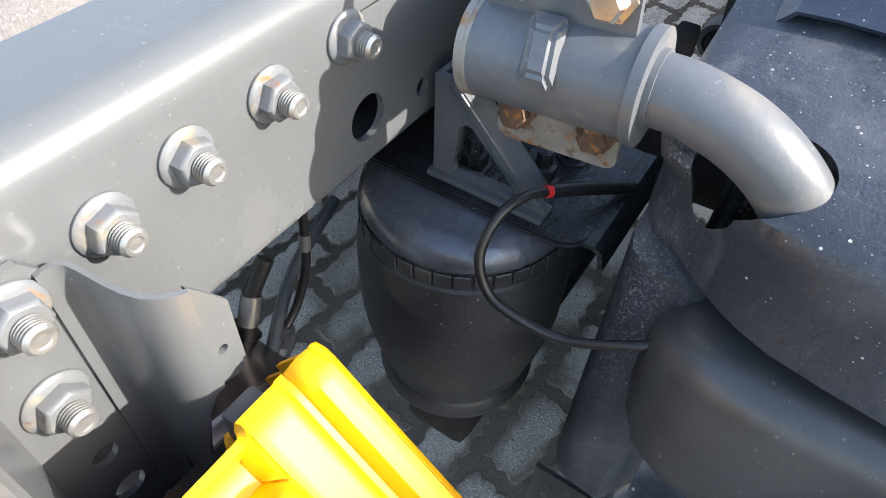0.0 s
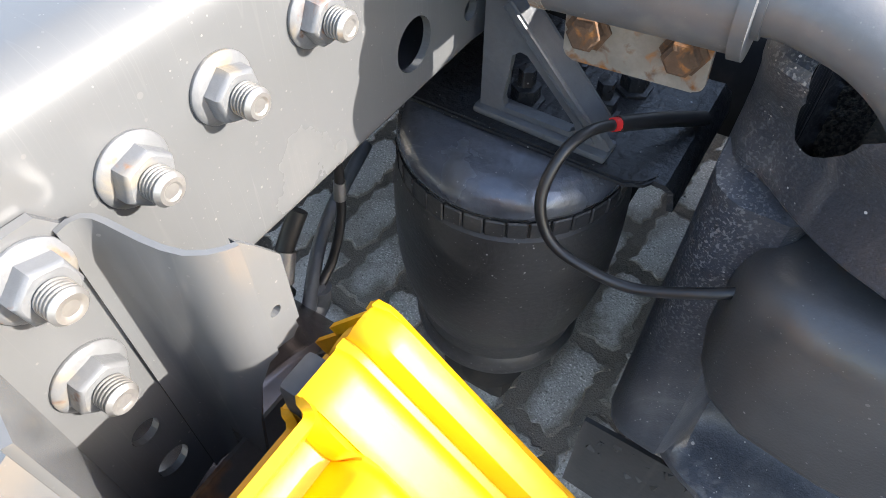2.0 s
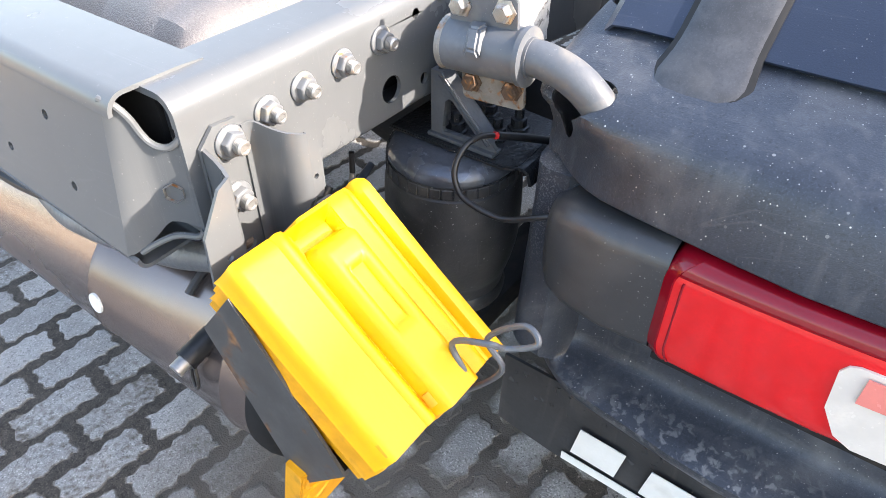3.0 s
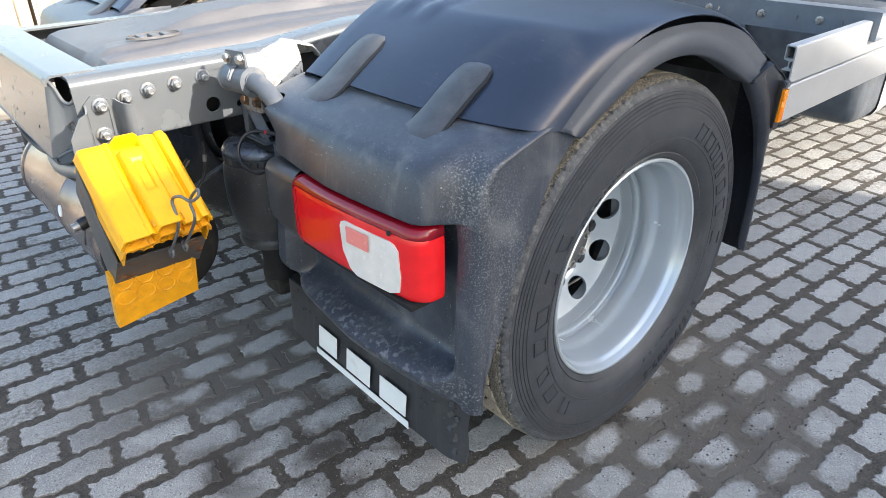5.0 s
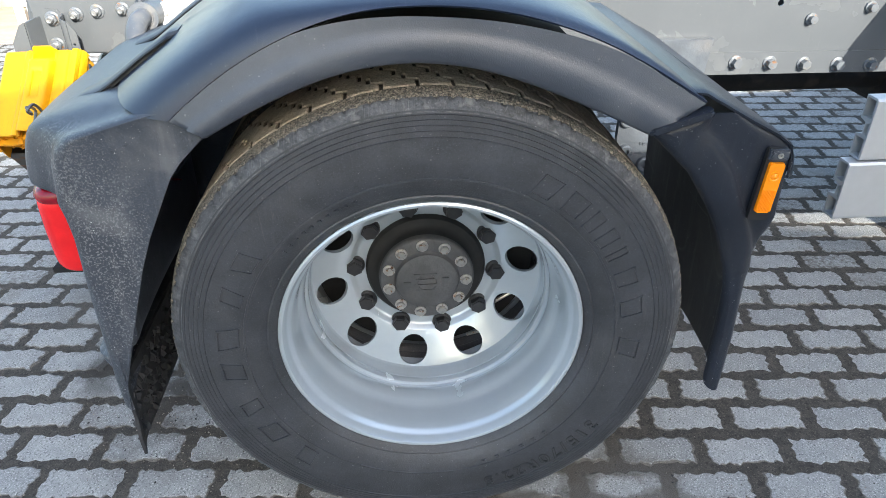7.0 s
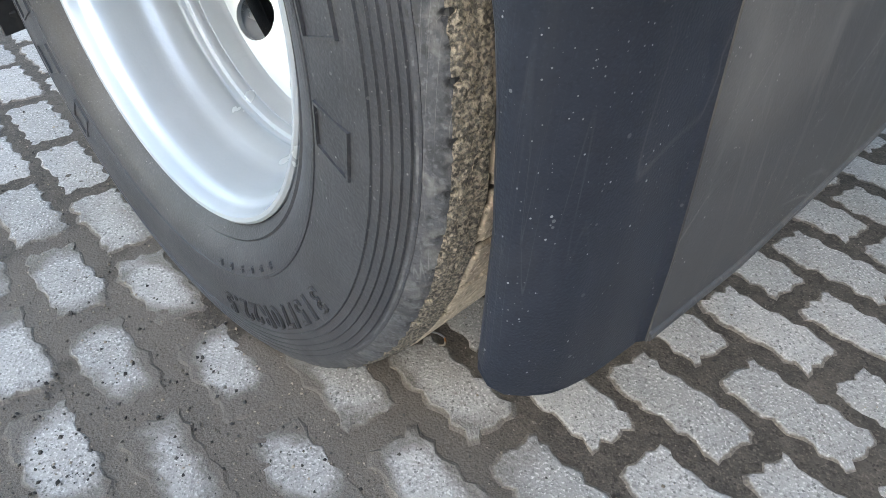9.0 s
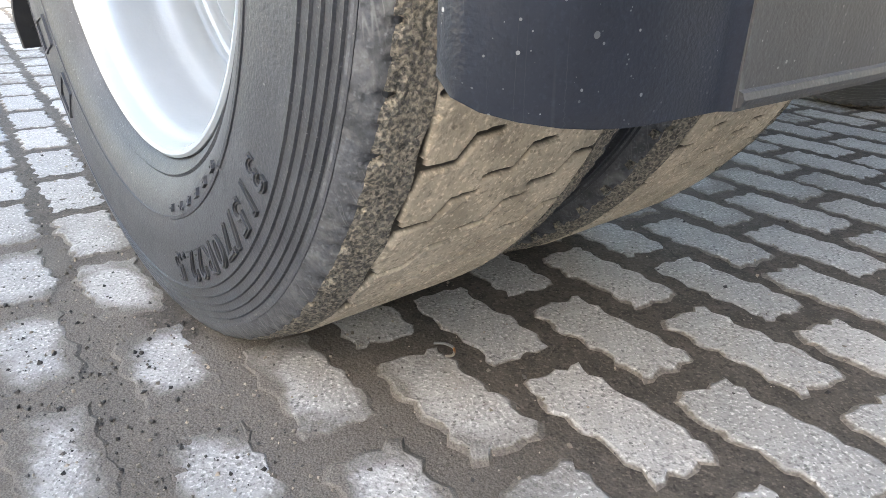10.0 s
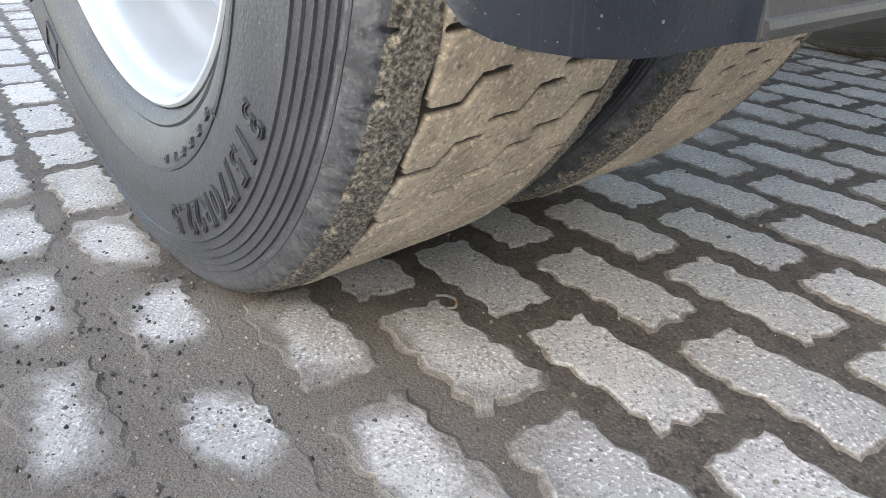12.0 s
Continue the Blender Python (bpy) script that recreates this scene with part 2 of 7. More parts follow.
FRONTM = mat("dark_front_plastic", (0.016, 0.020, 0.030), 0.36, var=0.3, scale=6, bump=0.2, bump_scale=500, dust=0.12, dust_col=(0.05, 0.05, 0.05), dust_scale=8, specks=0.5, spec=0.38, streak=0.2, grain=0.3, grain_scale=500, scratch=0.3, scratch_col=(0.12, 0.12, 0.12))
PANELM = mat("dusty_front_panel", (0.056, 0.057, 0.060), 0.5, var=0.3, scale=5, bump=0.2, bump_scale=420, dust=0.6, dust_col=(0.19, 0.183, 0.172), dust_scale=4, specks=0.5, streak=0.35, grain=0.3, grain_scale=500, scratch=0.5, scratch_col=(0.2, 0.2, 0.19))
BLOCKM = mat("smooth_block_plastic", (0.046, 0.047, 0.050), 0.36, var=0.2, scale=8, bump=0.15, bump_scale=400, dust=0.3, dust_col=(0.14, 0.138, 0.135), dust_scale=7, specks=0.5, spec=0.7)
STRAPM = mat("black_rubber_strap", (0.058, 0.060, 0.066), 0.40, var=0.35, scale=25, dust=0.3, dust_col=(0.13, 0.13, 0.13), dust_scale=18, grain=0.3, grain_scale=500)
RUBBER = mat("tyre_sidewall_rubber", (0.041, 0.044, 0.051), 0.46, var=0.3, scale=14, bump=0.4, bump_scale=300, grain=0.45, grain_scale=420, dust=0.28, dust_col=(0.078, 0.080, 0.086), dust_scale=12, pits=0.2, specks=0.35, scratch=0.3, scratch_col=(0.13, 0.125, 0.12))
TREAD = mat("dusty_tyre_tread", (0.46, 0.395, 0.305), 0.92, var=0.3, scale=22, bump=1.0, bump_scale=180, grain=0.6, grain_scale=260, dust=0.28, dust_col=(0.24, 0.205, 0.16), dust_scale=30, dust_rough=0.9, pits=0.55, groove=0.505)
SHOULDER = mat("scuffed_tyre_shoulder", (0.095, 0.090, 0.080), 0.85, var=0.5, scale=90, bump=1.0, bump_scale=420, grain=0.6, grain_scale=330, dust=0.95, hard=0.35, dust_col=(0.36, 0.318, 0.25), dust_scale=300, pits=0.7)
EDGE = mat("scraped_tyre_edge", (0.066, 0.070, 0.078), 0.6, var=0.45, scale=50, bump=0.8, bump_scale=160, grain=0.7, grain_scale=260, dust=0.35, dust_col=(0.26, 0.26, 0.255), dust_scale=55, scratch=0.6, scratch_col=(0.3, 0.3, 0.3))
RIM = mat("silver_rim_paint", (0.47, 0.515, 0.555), 0.24, 0.4, var=0.06, scale=6, dust=0.08, dust_col=(0.36, 0.35, 0.31), dust_scale=7, bump=0.06, bump_scale=200, specks=0.0, scratch=0.1, scratch_col=(0.2, 0.19, 0.17))
HUBM = mat("dark_cast_hub", (0.085, 0.086, 0.09), 0.55, 0.3, var=0.3, scale=25, bump=0.5, bump_scale=120, dust=0.3, dust_col=(0.12, 0.11, 0.095))
NUTCAP = mat("black_nut_cap", (0.022, 0.022, 0.024), 0.45, var=0.3, scale=40, dust=0.15, dust_col=(0.07, 0.065, 0.06), dust_scale=30)
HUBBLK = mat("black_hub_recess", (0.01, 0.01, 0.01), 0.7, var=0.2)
BOLTM = mat("bright_cap_bolt", (0.42, 0.41, 0.39), 0.36, 0.8, var=0.25, scale=80, rust=0.15, rust_scale=120)
STONE = mat("concrete_paver", (0.322, 0.317, 0.306), 0.86, var=0.16, scale=30, bump=1.0, bump_scale=240, rand=0.14, stain=0.92, grain=0.85, grain_scale=250, dust=0.32, dust_col=(0.19, 0.168, 0.14), dust_scale=6, pits=0.8, lap=1, film=0.95)
SAND = mat("joint_sand", (0.066, 0.057, 0.047), 0.95, var=0.4, scale=34, bump=1.0, bump_scale=260, grain=0.85, grain_scale=240, stain=0.85, dust=0.22, dust_col=(0.13, 0.112, 0.092), dust_scale=3, pits=0.75, film=0.95)
YELLOW = mat("yellow_chock_plastic", (0.88, 0.43, 0.0005), 0.46, var=0.05, scale=10, bump=0.12, bump_scale=140, dust=0.05, dust_col=(0.45, 0.25, 0.03), dust_scale=30, scratch=0.25, scratch_col=(0.45, 0.2, 0.01))
YELLOW_D = mat("dirty_yellow_plastic", (0.74, 0.33, 0.002), 0.55, var=0.15, scale=30, dust=0.3, dust_col=(0.25, 0.17, 0.05), dust_scale=40)
BLACKST = mat("black_painted_steel", (0.066, 0.066, 0.067), 0.48, 0.1, var=0.3, scale=20, dust=0.2, dust_col=(0.13, 0.11, 0.09), rust=0.18, rust_scale=14)
FLAKE = mat("brown_flaking_rust", (0.12, 0.075, 0.05), 0.85, 0.2, var=0.4, scale=60, rust=0.35, rust_scale=90, bump=1.0, bump_scale=160, dust=0.3, dust_col=(0.16, 0.11, 0.07), dust_scale=50)
RUSTY = mat("rusty_steel", (0.26, 0.25, 0.23), 0.6, 0.3, var=0.25, scale=40, rust=0.30, rust_scale=75, bump=0.6, bump_scale=200, specks=0.2)
ZINC = mat("zinc_painted_tube", (0.112, 0.122, 0.138), 0.46, 0.15, var=0.18, scale=16, dust=0.38, dust_col=(0.33, 0.29, 0.235), dust_scale=18, dust_rough=0.75, specks=0.3, bump=0.1, bump_scale=240)
ALU = mat("aluminium_profile", (0.55, 0.555, 0.565), 0.42, 0.6, var=0.06, scale=7, dust=0.12, dust_col=(0.55, 0.53, 0.5), dust_scale=4)
TANKM = mat("grey_air_tank", (0.20, 0.165, 0.155), 0.24, 0.75, var=0.12, scale=6, dust=0.3, dust_col=(0.26, 0.16, 0.12), dust_scale=5, dust_rough=0.5, scratch=0.3)
BELLOWS = mat("air_spring_rubber", (0.036, 0.036, 0.037), 0.42, var=0.3, scale=10, dust=0.35, dust_col=(0.12, 0.112, 0.10), dust_scale=12, specks=0.6, bump=0.3, bump_scale=200, scratch=0.25, scratch_col=(0.12, 0.12, 0.11))
GREASY = mat("oily_black_steel", (0.03, 0.033, 0.038), 0.34, 0.4, var=0.35, scale=40, bump=1.0, bump_scale=140, specks=0.5, scratch=0.4, scratch_col=(0.2, 0.2, 0.2))
HOSE = mat("black_hose", (0.016, 0.016, 0.017), 0.38, var=0.2, scale=30, spec=0.6)
BEADM = mat("oily_bead_plate", (0.13, 0.145, 0.175), 0.27, 0.45, var=0.3, scale=25, bump=0.5, bump_scale=90, dust=0.25, dust_col=(0.16, 0.14, 0.10), dust_scale=20, specks=0.5, scratch=0.5, scratch_col=(0.3, 0.3, 0.3))
REDP = mat("red_tape", (0.55, 0.02, 0.02), 0.5)
COVER = mat("grey_plastic_cover", (0.125, 0.12, 0.122), 0.42, var=0.15, scale=5, bump=0.8, bump_scale=420, dust=0.3, dust_col=(0.2, 0.18, 0.17), dust_scale=6, grain=0.35, grain_scale=420, pits=0.2)
WHITE = mat("white_paint", (0.78, 0.78, 0.76), 0.6, var=0.05, scale=20, dust=0.12, dust_col=(0.4, 0.38, 0.34))
FLAPM = mat("rubber_mudflap", (0.03, 0.031, 0.034), 0.65, var=0.25, scale=9, dust=0.3, dust_col=(0.12, 0.11, 0.10), dust_scale=8, bump=0.3, streak=0.25)
WALLM = mat("pale_rendered_wall", (0.62, 0.60, 0.56), 0.85, var=0.08, scale=1.5, bump=0.2, bump_scale=20)
HALLM = mat("grey_sheet_wall", (0.30, 0.30, 0.31), 0.6, var=0.08, scale=1.5)
TAN = mat("tan_concrete", (0.42, 0.34, 0.25), 0.9, var=0.2, scale=4, bump=0.5, bump_scale=30)
GALV = mat("blue_grey_beam_paint", (0.16, 0.18, 0.21), 0.42, 0.3, var=0.15, scale=9, dust=0.25, dust_col=(0.3, 0.28, 0.25))
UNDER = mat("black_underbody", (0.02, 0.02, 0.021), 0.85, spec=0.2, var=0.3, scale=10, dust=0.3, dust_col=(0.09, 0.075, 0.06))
CAST = mat("cast_iron_grey_paint", (0.125, 0.138, 0.155), 0.42, 0.35, var=0.2, scale=18, bump=0.6, bump_scale=140, dust=0.25, dust_col=(0.2, 0.18, 0.16))
RED = glassy("red_lens", (0.72, 0.012, 0.015), 0.14, 0.0)
REDDK = glassy("dark_red_lens", (0.22, 0.004, 0.012), 0.10, 0.0)
CLEAR = glassy("clear_lens", (0.72, 0.66, 0.60), 0.2, 0.0)
PINK = glassy("pale_pink_lens", (0.80, 0.24, 0.20), 0.2, 0.0)
AMBER = glassy("amber_lens", (0.88, 0.26, 0.003), 0.16, 0.0)
GOLD = mat("flaking_white_paint", (0.66, 0.65, 0.62), 0.55, var=0.12, scale=40, dust=0.62, hard=0.75, dust_col=(0.06, 0.05, 0.04), dust_scale=70, bump=0.6, bump_scale=90, pits=0.5)

GRAVEL = mat("dark_gravel", (0.045, 0.042, 0.040), 0.85, var=0.3, scale=60, rand=0.6)
GRIT = mat("loose_grit", (0.19, 0.165, 0.135), 0.9, var=0.3, scale=60, rand=0.75)
SCRAP_AT = (0.271, 0.223, 0.0)


# the far yard keeps its stone pattern in the material
yn, yl = YARD.node_tree.nodes, YARD.node_tree.links
brick = yn.new("ShaderNodeTexBrick")
brick.inputs["Scale"].default_value = 1.0
brick.inputs["Brick Width"].default_value, brick.inputs["Row Height"].default_value = 0.2215, 0.114
brick.inputs["Mortar Size"].default_value, brick.inputs["Mortar Smooth"].default_value = 0.013, 0.3
brick.inputs["Color1"].default_value, brick.inputs["Color2"].default_value = (0.30, 0.295, 0.282, 1), (0.24, 0.235, 0.225, 1)
brick.inputs["Mortar"].default_value = (0.10, 0.086, 0.07, 1)
yco, yrot = yn.new("ShaderNodeTexCoord"), yn.new("ShaderNodeMapping")
yrot.inputs["Rotation"].default_value = (0, 0, radians(4.8))
yl.new(yco.outputs["Object"], yrot.inputs["Vector"])
yl.new(yrot.outputs[0], brick.inputs["Vector"])
yl.new(brick.outputs["Color"], yn["Principled BSDF"].inputs["Base Color"])


# ---- mesh helpers ----
def thing(name, label, category, group="", kind="", at=(0, 0, 0)):
    ob = new(name)
    ob.empty_display_size = 0.05
    ob.location = at
    return tagged(ob, label, category, group, kind)


def finish(name, bm, m, parent=None, label="", smooth=True, angle=35.0, recalc=True):
    if recalc:
        bmesh.ops.recalc_face_normals(bm, faces=bm.faces)
    me = bpy.data.meshes.new(name)
    bm.to_mesh(me)
    bm.free()
    if smooth:
        for p in me.polygons:
            p.use_smooth = True
        me.set_sharp_from_angle(angle=radians(angle))
    for one in m if isinstance(m, (list, tuple)) else [m]:
        me.materials.append(one)
    ob = new(name, me)
    if parent is not None:
        ob.parent = parent
        ob.matrix_parent_inverse = Matrix.Translation(-Vector(parent.location)) if parent.parent is None else Matrix.Identity(4)
    if label:
        tagged(ob, label)
    return ob


def part(name, bm, m, parent, label="", smooth=True, angle=35.0):
    return finish(name, bm, m, parent, label, smooth, angle)


def boxm(bm, lo, hi, bevel=0.0, seg=2, m=None):
    r = bmesh.ops.create_cube(bm, size=1.0)
    vs = r["verts"]
    lo, hi = Vector(lo), Vector(hi)
    for v in vs:
        p = Vector([lo[k] + (v.co[k] + 0.5) * (hi[k] - lo[k]) for k in range(3)])
        v.co = m @ p if m else p
    if bevel:
        es = {e for v in vs for e in v.link_edges}
        bmesh.ops.bevel(bm, geom=list(es), offset=bevel, segments=seg, affect="EDGES", profile=0.6)
    return bm


def box(lo, hi, bevel=0.0, seg=2, m=None):
    return boxm(bmesh.new(), lo, hi, bevel, seg, m)


def lathe(profile, n=48, centre=(0, 0, 0), axis="y", closed=False, bm=None, cap=True):
    """profile: (radius, distance along the axis)."""
    bm = bm or bmesh.new()
    rings = []
    for r, a in profile:
        ring = []
        for k in range(n):
            t = 2 * math.pi * k / n
            c, s = r * math.cos(t), r * math.sin(t)
            p = {"y": (c, a, s), "z": (c, s, a), "x": (a, c, s)}[axis]
            ring.append(bm.verts.new(Vector(centre) + Vector(p)))
        rings.append(ring)
    pairs = list(zip(rings, rings[1:])) + ([(rings[-1], rings[0])] if closed else [])
    for a, b in pairs:
        for k in range(n):
            bm.faces.new((a[k], a[(k + 1) % n], b[(k + 1) % n], b[k]))
    if cap and not closed:
        for ring in (rings[0], rings[-1]):
            bm.faces.new(ring)
    return bm


def smooth_path(pts, sub=8):
    pts = [Vector(p) for p in pts]
    out = []
    for i in range(len(pts) - 1):
        p0, p1, p2, p3 = pts[max(i - 1, 0)], pts[i], pts[i + 1], pts[min(i + 2, len(pts) - 1)]
        for k in range(sub):
            t = k / sub
            out.append(0.5 * ((2 * p1) + (p2 - p0) * t + (2 * p0 - 5 * p1 + 4 * p2 - p3) * t * t + (3 * p1 - p0 - 3 * p2 + p3) * t ** 3))
    return out + [pts[-1]]


def tube(pts, radius, n=12, sub=8, bm=None, radii=None):
    bm = bm or bmesh.new()
    ps = smooth_path(pts, sub) if sub > 1 else [Vector(p) for p in pts]
    up = Vector((0.013, 0.02, 1))
    rings = []
    for i, p in enumerate(ps):
        d = (ps[min(i + 1, len(ps) - 1)] - ps[max(i - 1, 0)]).normalized()
        side = d.cross(up)
        side = side.normalized() if side.length > 1e-4 else Vector((1, 0, 0))
        up = side.cross(d).normalized()
        r = radii(i / (len(ps) - 1)) if radii else radius
        rings.append([bm.verts.new(p + r * (math.cos(2 * math.pi * k / n) * side + math.sin(2 * math.pi * k / n) * up)) for k in range(n)])
    for a, b in zip(rings, rings[1:]):
        for k in range(n):
            bm.faces.new((a[k], a[(k + 1) % n], b[(k + 1) % n], b[k]))
    bm.faces.new(rings[0])
    bm.faces.new(rings[-1])
    return bm


def loft(rows, bm=None, thick=0.0, closed=False):
    """A sheet through rows of points, all of one length; thick: given a back face by moving along the vertex normals."""
    bm = bm or bmesh.new()
    vs = [[bm.verts.new(p) for p in row] for row in rows]
    for a, b in zip(vs, vs[1:]):
        for k in range(len(a) - (0 if closed else 1)):
            q = (a[k], a[(k + 1) % len(a)], b[(k + 1) % len(a)], b[k])
            if len({v.co.to_tuple(6) for v in q}) == 4:
                bm.faces.new(q)
            else:
                u = []
                for v in q:
                    if not any((v.co - w.co).length < 1e-6 for w in u):
                        u.append(v)
                if len(u) == 3:
                    bm.faces.new(u)
    if thick:
        bmesh.ops.recalc_face_normals(bm, faces=bm.faces)
        thicken(bm, thick)
    return bm


def thicken(bm, thick):
    """A second skin, moved against the vertex normals, and a rim round the open edges."""
    bm.normal_update()
    faces, rim = bm.faces[:], [e for e in bm.edges if e.is_boundary]
    twin = {v: bm.verts.new(v.co - v.normal * thick) for v in bm.verts[:]}
    loops = [(e.verts[0], e.verts[1]) if e.link_loops[0].vert == e.verts[0] else (e.verts[1], e.verts[0]) for e in rim]
    for f in faces:
        bm.faces.new([twin[v] for v in reversed(f.verts)])
    for a, b in loops:
        bm.faces.new((b, a, twin[a], twin[b]))


def extrude_outline(pts, depth, bm=None, m=None, bevel=0.0):
    """pts: outline in a plane (u, v); extruded by depth along w; m places u, v, w in the world."""
    bm = bm or bmesh.new()
    m = m or Matrix.Identity(4)
    a = [bm.verts.new(m @ Vector((u, v, 0))) for u, v in pts]
    b = [bm.verts.new(m @ Vector((u, v, depth))) for u, v in pts]
    n = len(pts)
    fa, fb = bm.faces.new(a), bm.faces.new(list(reversed(b)))
    for k in range(n):
        bm.faces.new((a[k], b[k], b[(k + 1) % n], a[(k + 1) % n]))
    if bevel:
        bmesh.ops.bevel(bm, geom=list(fa.edges) + list(fb.edges), offset=bevel, segments=2, affect="EDGES")
    return bm


def frame_m(origin, u, v):
    """A matrix whose first axes are u and v."""
    u, v = Vector(u).normalized(), Vector(v).normalized()
    w = u.cross(v).normalized()
    v = w.cross(u)
    return Matrix(((u.x, v.x, w.x, origin[0]), (u.y, v.y, w.y, origin[1]), (u.z, v.z, w.z, origin[2]), (0, 0, 0, 1)))


def rounded(w, h, r, n=5, cx=0.0, cy=0.0):
    out = []
    for sx, sy, a0 in ((1, 1, 0), (-1, 1, 90), (-1, -1, 180), (1, -1, 270)):
        for k in range(n + 1):
            a = radians(a0 + 90 * k / n)
            out.append((cx + sx * (w / 2 - r) + r * math.cos(a), cy + sy * (h / 2 - r) + r * math.sin(a)))
    return out


def plate_with_holes(outline, holes, depth, m, bm=None):
    """A flat plate with round or shaped holes that go through it. holes: lists of points."""
    bm = bm or bmesh.new()
    for w in (0.0, depth):
        loops = []
        for ring in [outline] + holes:
            vs = [bm.verts.new(m @ Vector((u, v, w))) for u, v in ring]
            loops += [bm.edges.new((vs[k], vs[(k + 1) % len(vs)])) for k in range(len(vs))]
        bmesh.ops.triangle_fill(bm, use_beauty=True, use_dissolve=False, edges=loops)
    for ring in [outline] + holes:
        a = [bm.verts.new(m @ Vector((u, v, 0))) for u, v in ring]
        b = [bm.verts.new(m @ Vector((u, v, depth))) for u, v in ring]
        for k in range(len(ring)):
            bm.faces.new((a[k], b[k], b[(k + 1) % len(ring)], a[(k + 1) % len(ring)]))
    bmesh.ops.remove_doubles(bm, verts=bm.verts, dist=1e-5)
    return bm


def circle(cx, cy, r, n=20):
    return [(cx + r * math.cos(2 * math.pi * k / n), cy + r * math.sin(2 * math.pi * k / n)) for k in range(n)]


def lerp(a, b, t):
    return a + (b - a) * t


def curve_at(knots, x):
    """Straight lines through knots (x, value...), smoothed at the ends by nothing."""
    if x <= knots[0][0]:
        return knots[0][1]
    for (a, va), (b, vb) in zip(knots, knots[1:]):
        if x <= b:
            return lerp(va, vb, (x - a) / (b - a))
    return knots[-1][1]


# ---- unseen shade caster added on the sun's side, behind the camera: a long flat-roofed wing that falls away in a gable ----
shade_caster = thing("yard_building", "unseen pale long building with a sloping gable, added to shade the yard", "building")
m_caster = Matrix(((0.961, 0, 0.275, 2.403), (0.275, 0, -0.961, -8.699), (0, 0.76, 0, 0), (0, 0, 0, 1)))
part("gable_wall", extrude_outline([(-3.2, 0.0), (6.0, 0.0), (6.0, 1.85), (2.5, 5.35), (2.36, 6.62), (1.3, 7.25), (0.14, 8.02), (-3.2, 8.02)], 4.5, m=m_caster), WALLM, shade_caster, smooth=False)
part("roof", extrude_outline([(6.2, 1.66), (6.2, 1.74), (2.56, 5.40), (2.42, 6.69), (1.32, 7.345), (0.16, 8.10), (-3.2, 8.10), (-3.2, 8.024), (0.141, 8.024), (1.302, 7.254), (2.364, 6.625), (2.504, 5.355)], 4.5, m=m_caster), PAINT_DK, shade_caster, smooth=False)

# unseen plain block, added to hold back skylight from ahead of the truck
sky_block = thing("warehouse", "unseen plain grey block added ahead of the truck to cut skylight", "warehouse")
part("hall_body", box((12.0, -9.0, 0.0), (18.0, 16.0, 7.0), 0.02), HALLM, sky_block)
part("hall_roof", box((11.9, -9.1, 7.0), (18.1, 16.1, 7.12), 0.01), PAINT_DK, sky_block)

# ---- chassis frame ----
RAIL_Y, FAR_Y = 0.899, 1.705
chassis = thing("truck_chassis", "light grey painted steel truck chassis frame with bolted rails", "chassis")


def rail_rows(y_face, inward, holes=True):
    """A rail of channel section: web at y_face, flanges turned inwards by the sign."""
    rows = []
    for x in [-1.0, -0.9, -0.8, -0.7, -0.6, -0.5, -0.42, -0.3, -0.2, 0.0, 0.5, 1.0, 2.0, 3.5, 5.5]:
        top = curve_at([(-0.5, 1.018), (-0.2, 1.045), (5.5, 1.06)], x)
        bot = curve_at([(-0.62, 0.852), (0.2, 0.765), (5.5, 0.76)], x)
        r, w = 0.020, 0.075
        sec = [(y_face + inward * w, bot)]
        for k in range(6):
            a = radians(90 * k / 5)
            sec.append((y_face + inward * (r - r * math.sin(a)), bot + r - r * math.cos(a)))
        for k in range(6):
            a = radians(90 * k / 5)
            sec.append((y_face + inward * (r - r * math.cos(a)), top - r + r * math.sin(a)))
        sec.append((y_face + inward * w, top))
        rows.append([(x, y, z) for y, z in sec])
    return rows


def web_panel(y, x0, x1, z0, z1, holes, t, name, parent, m=PAINT):
    """A flat stretch of web with its holes cut through."""
    mm = Matrix(((1, 0, 0, 0), (0, 0, 1, y), (0, 1, 0, 0), (0, 0, 0, 1)))
    out = [(x0, z0), (x1, z0), (x1, z1), (x0, z1)]
    return part(name, plate_with_holes(out, holes, t, mm), m, parent, smooth=False)


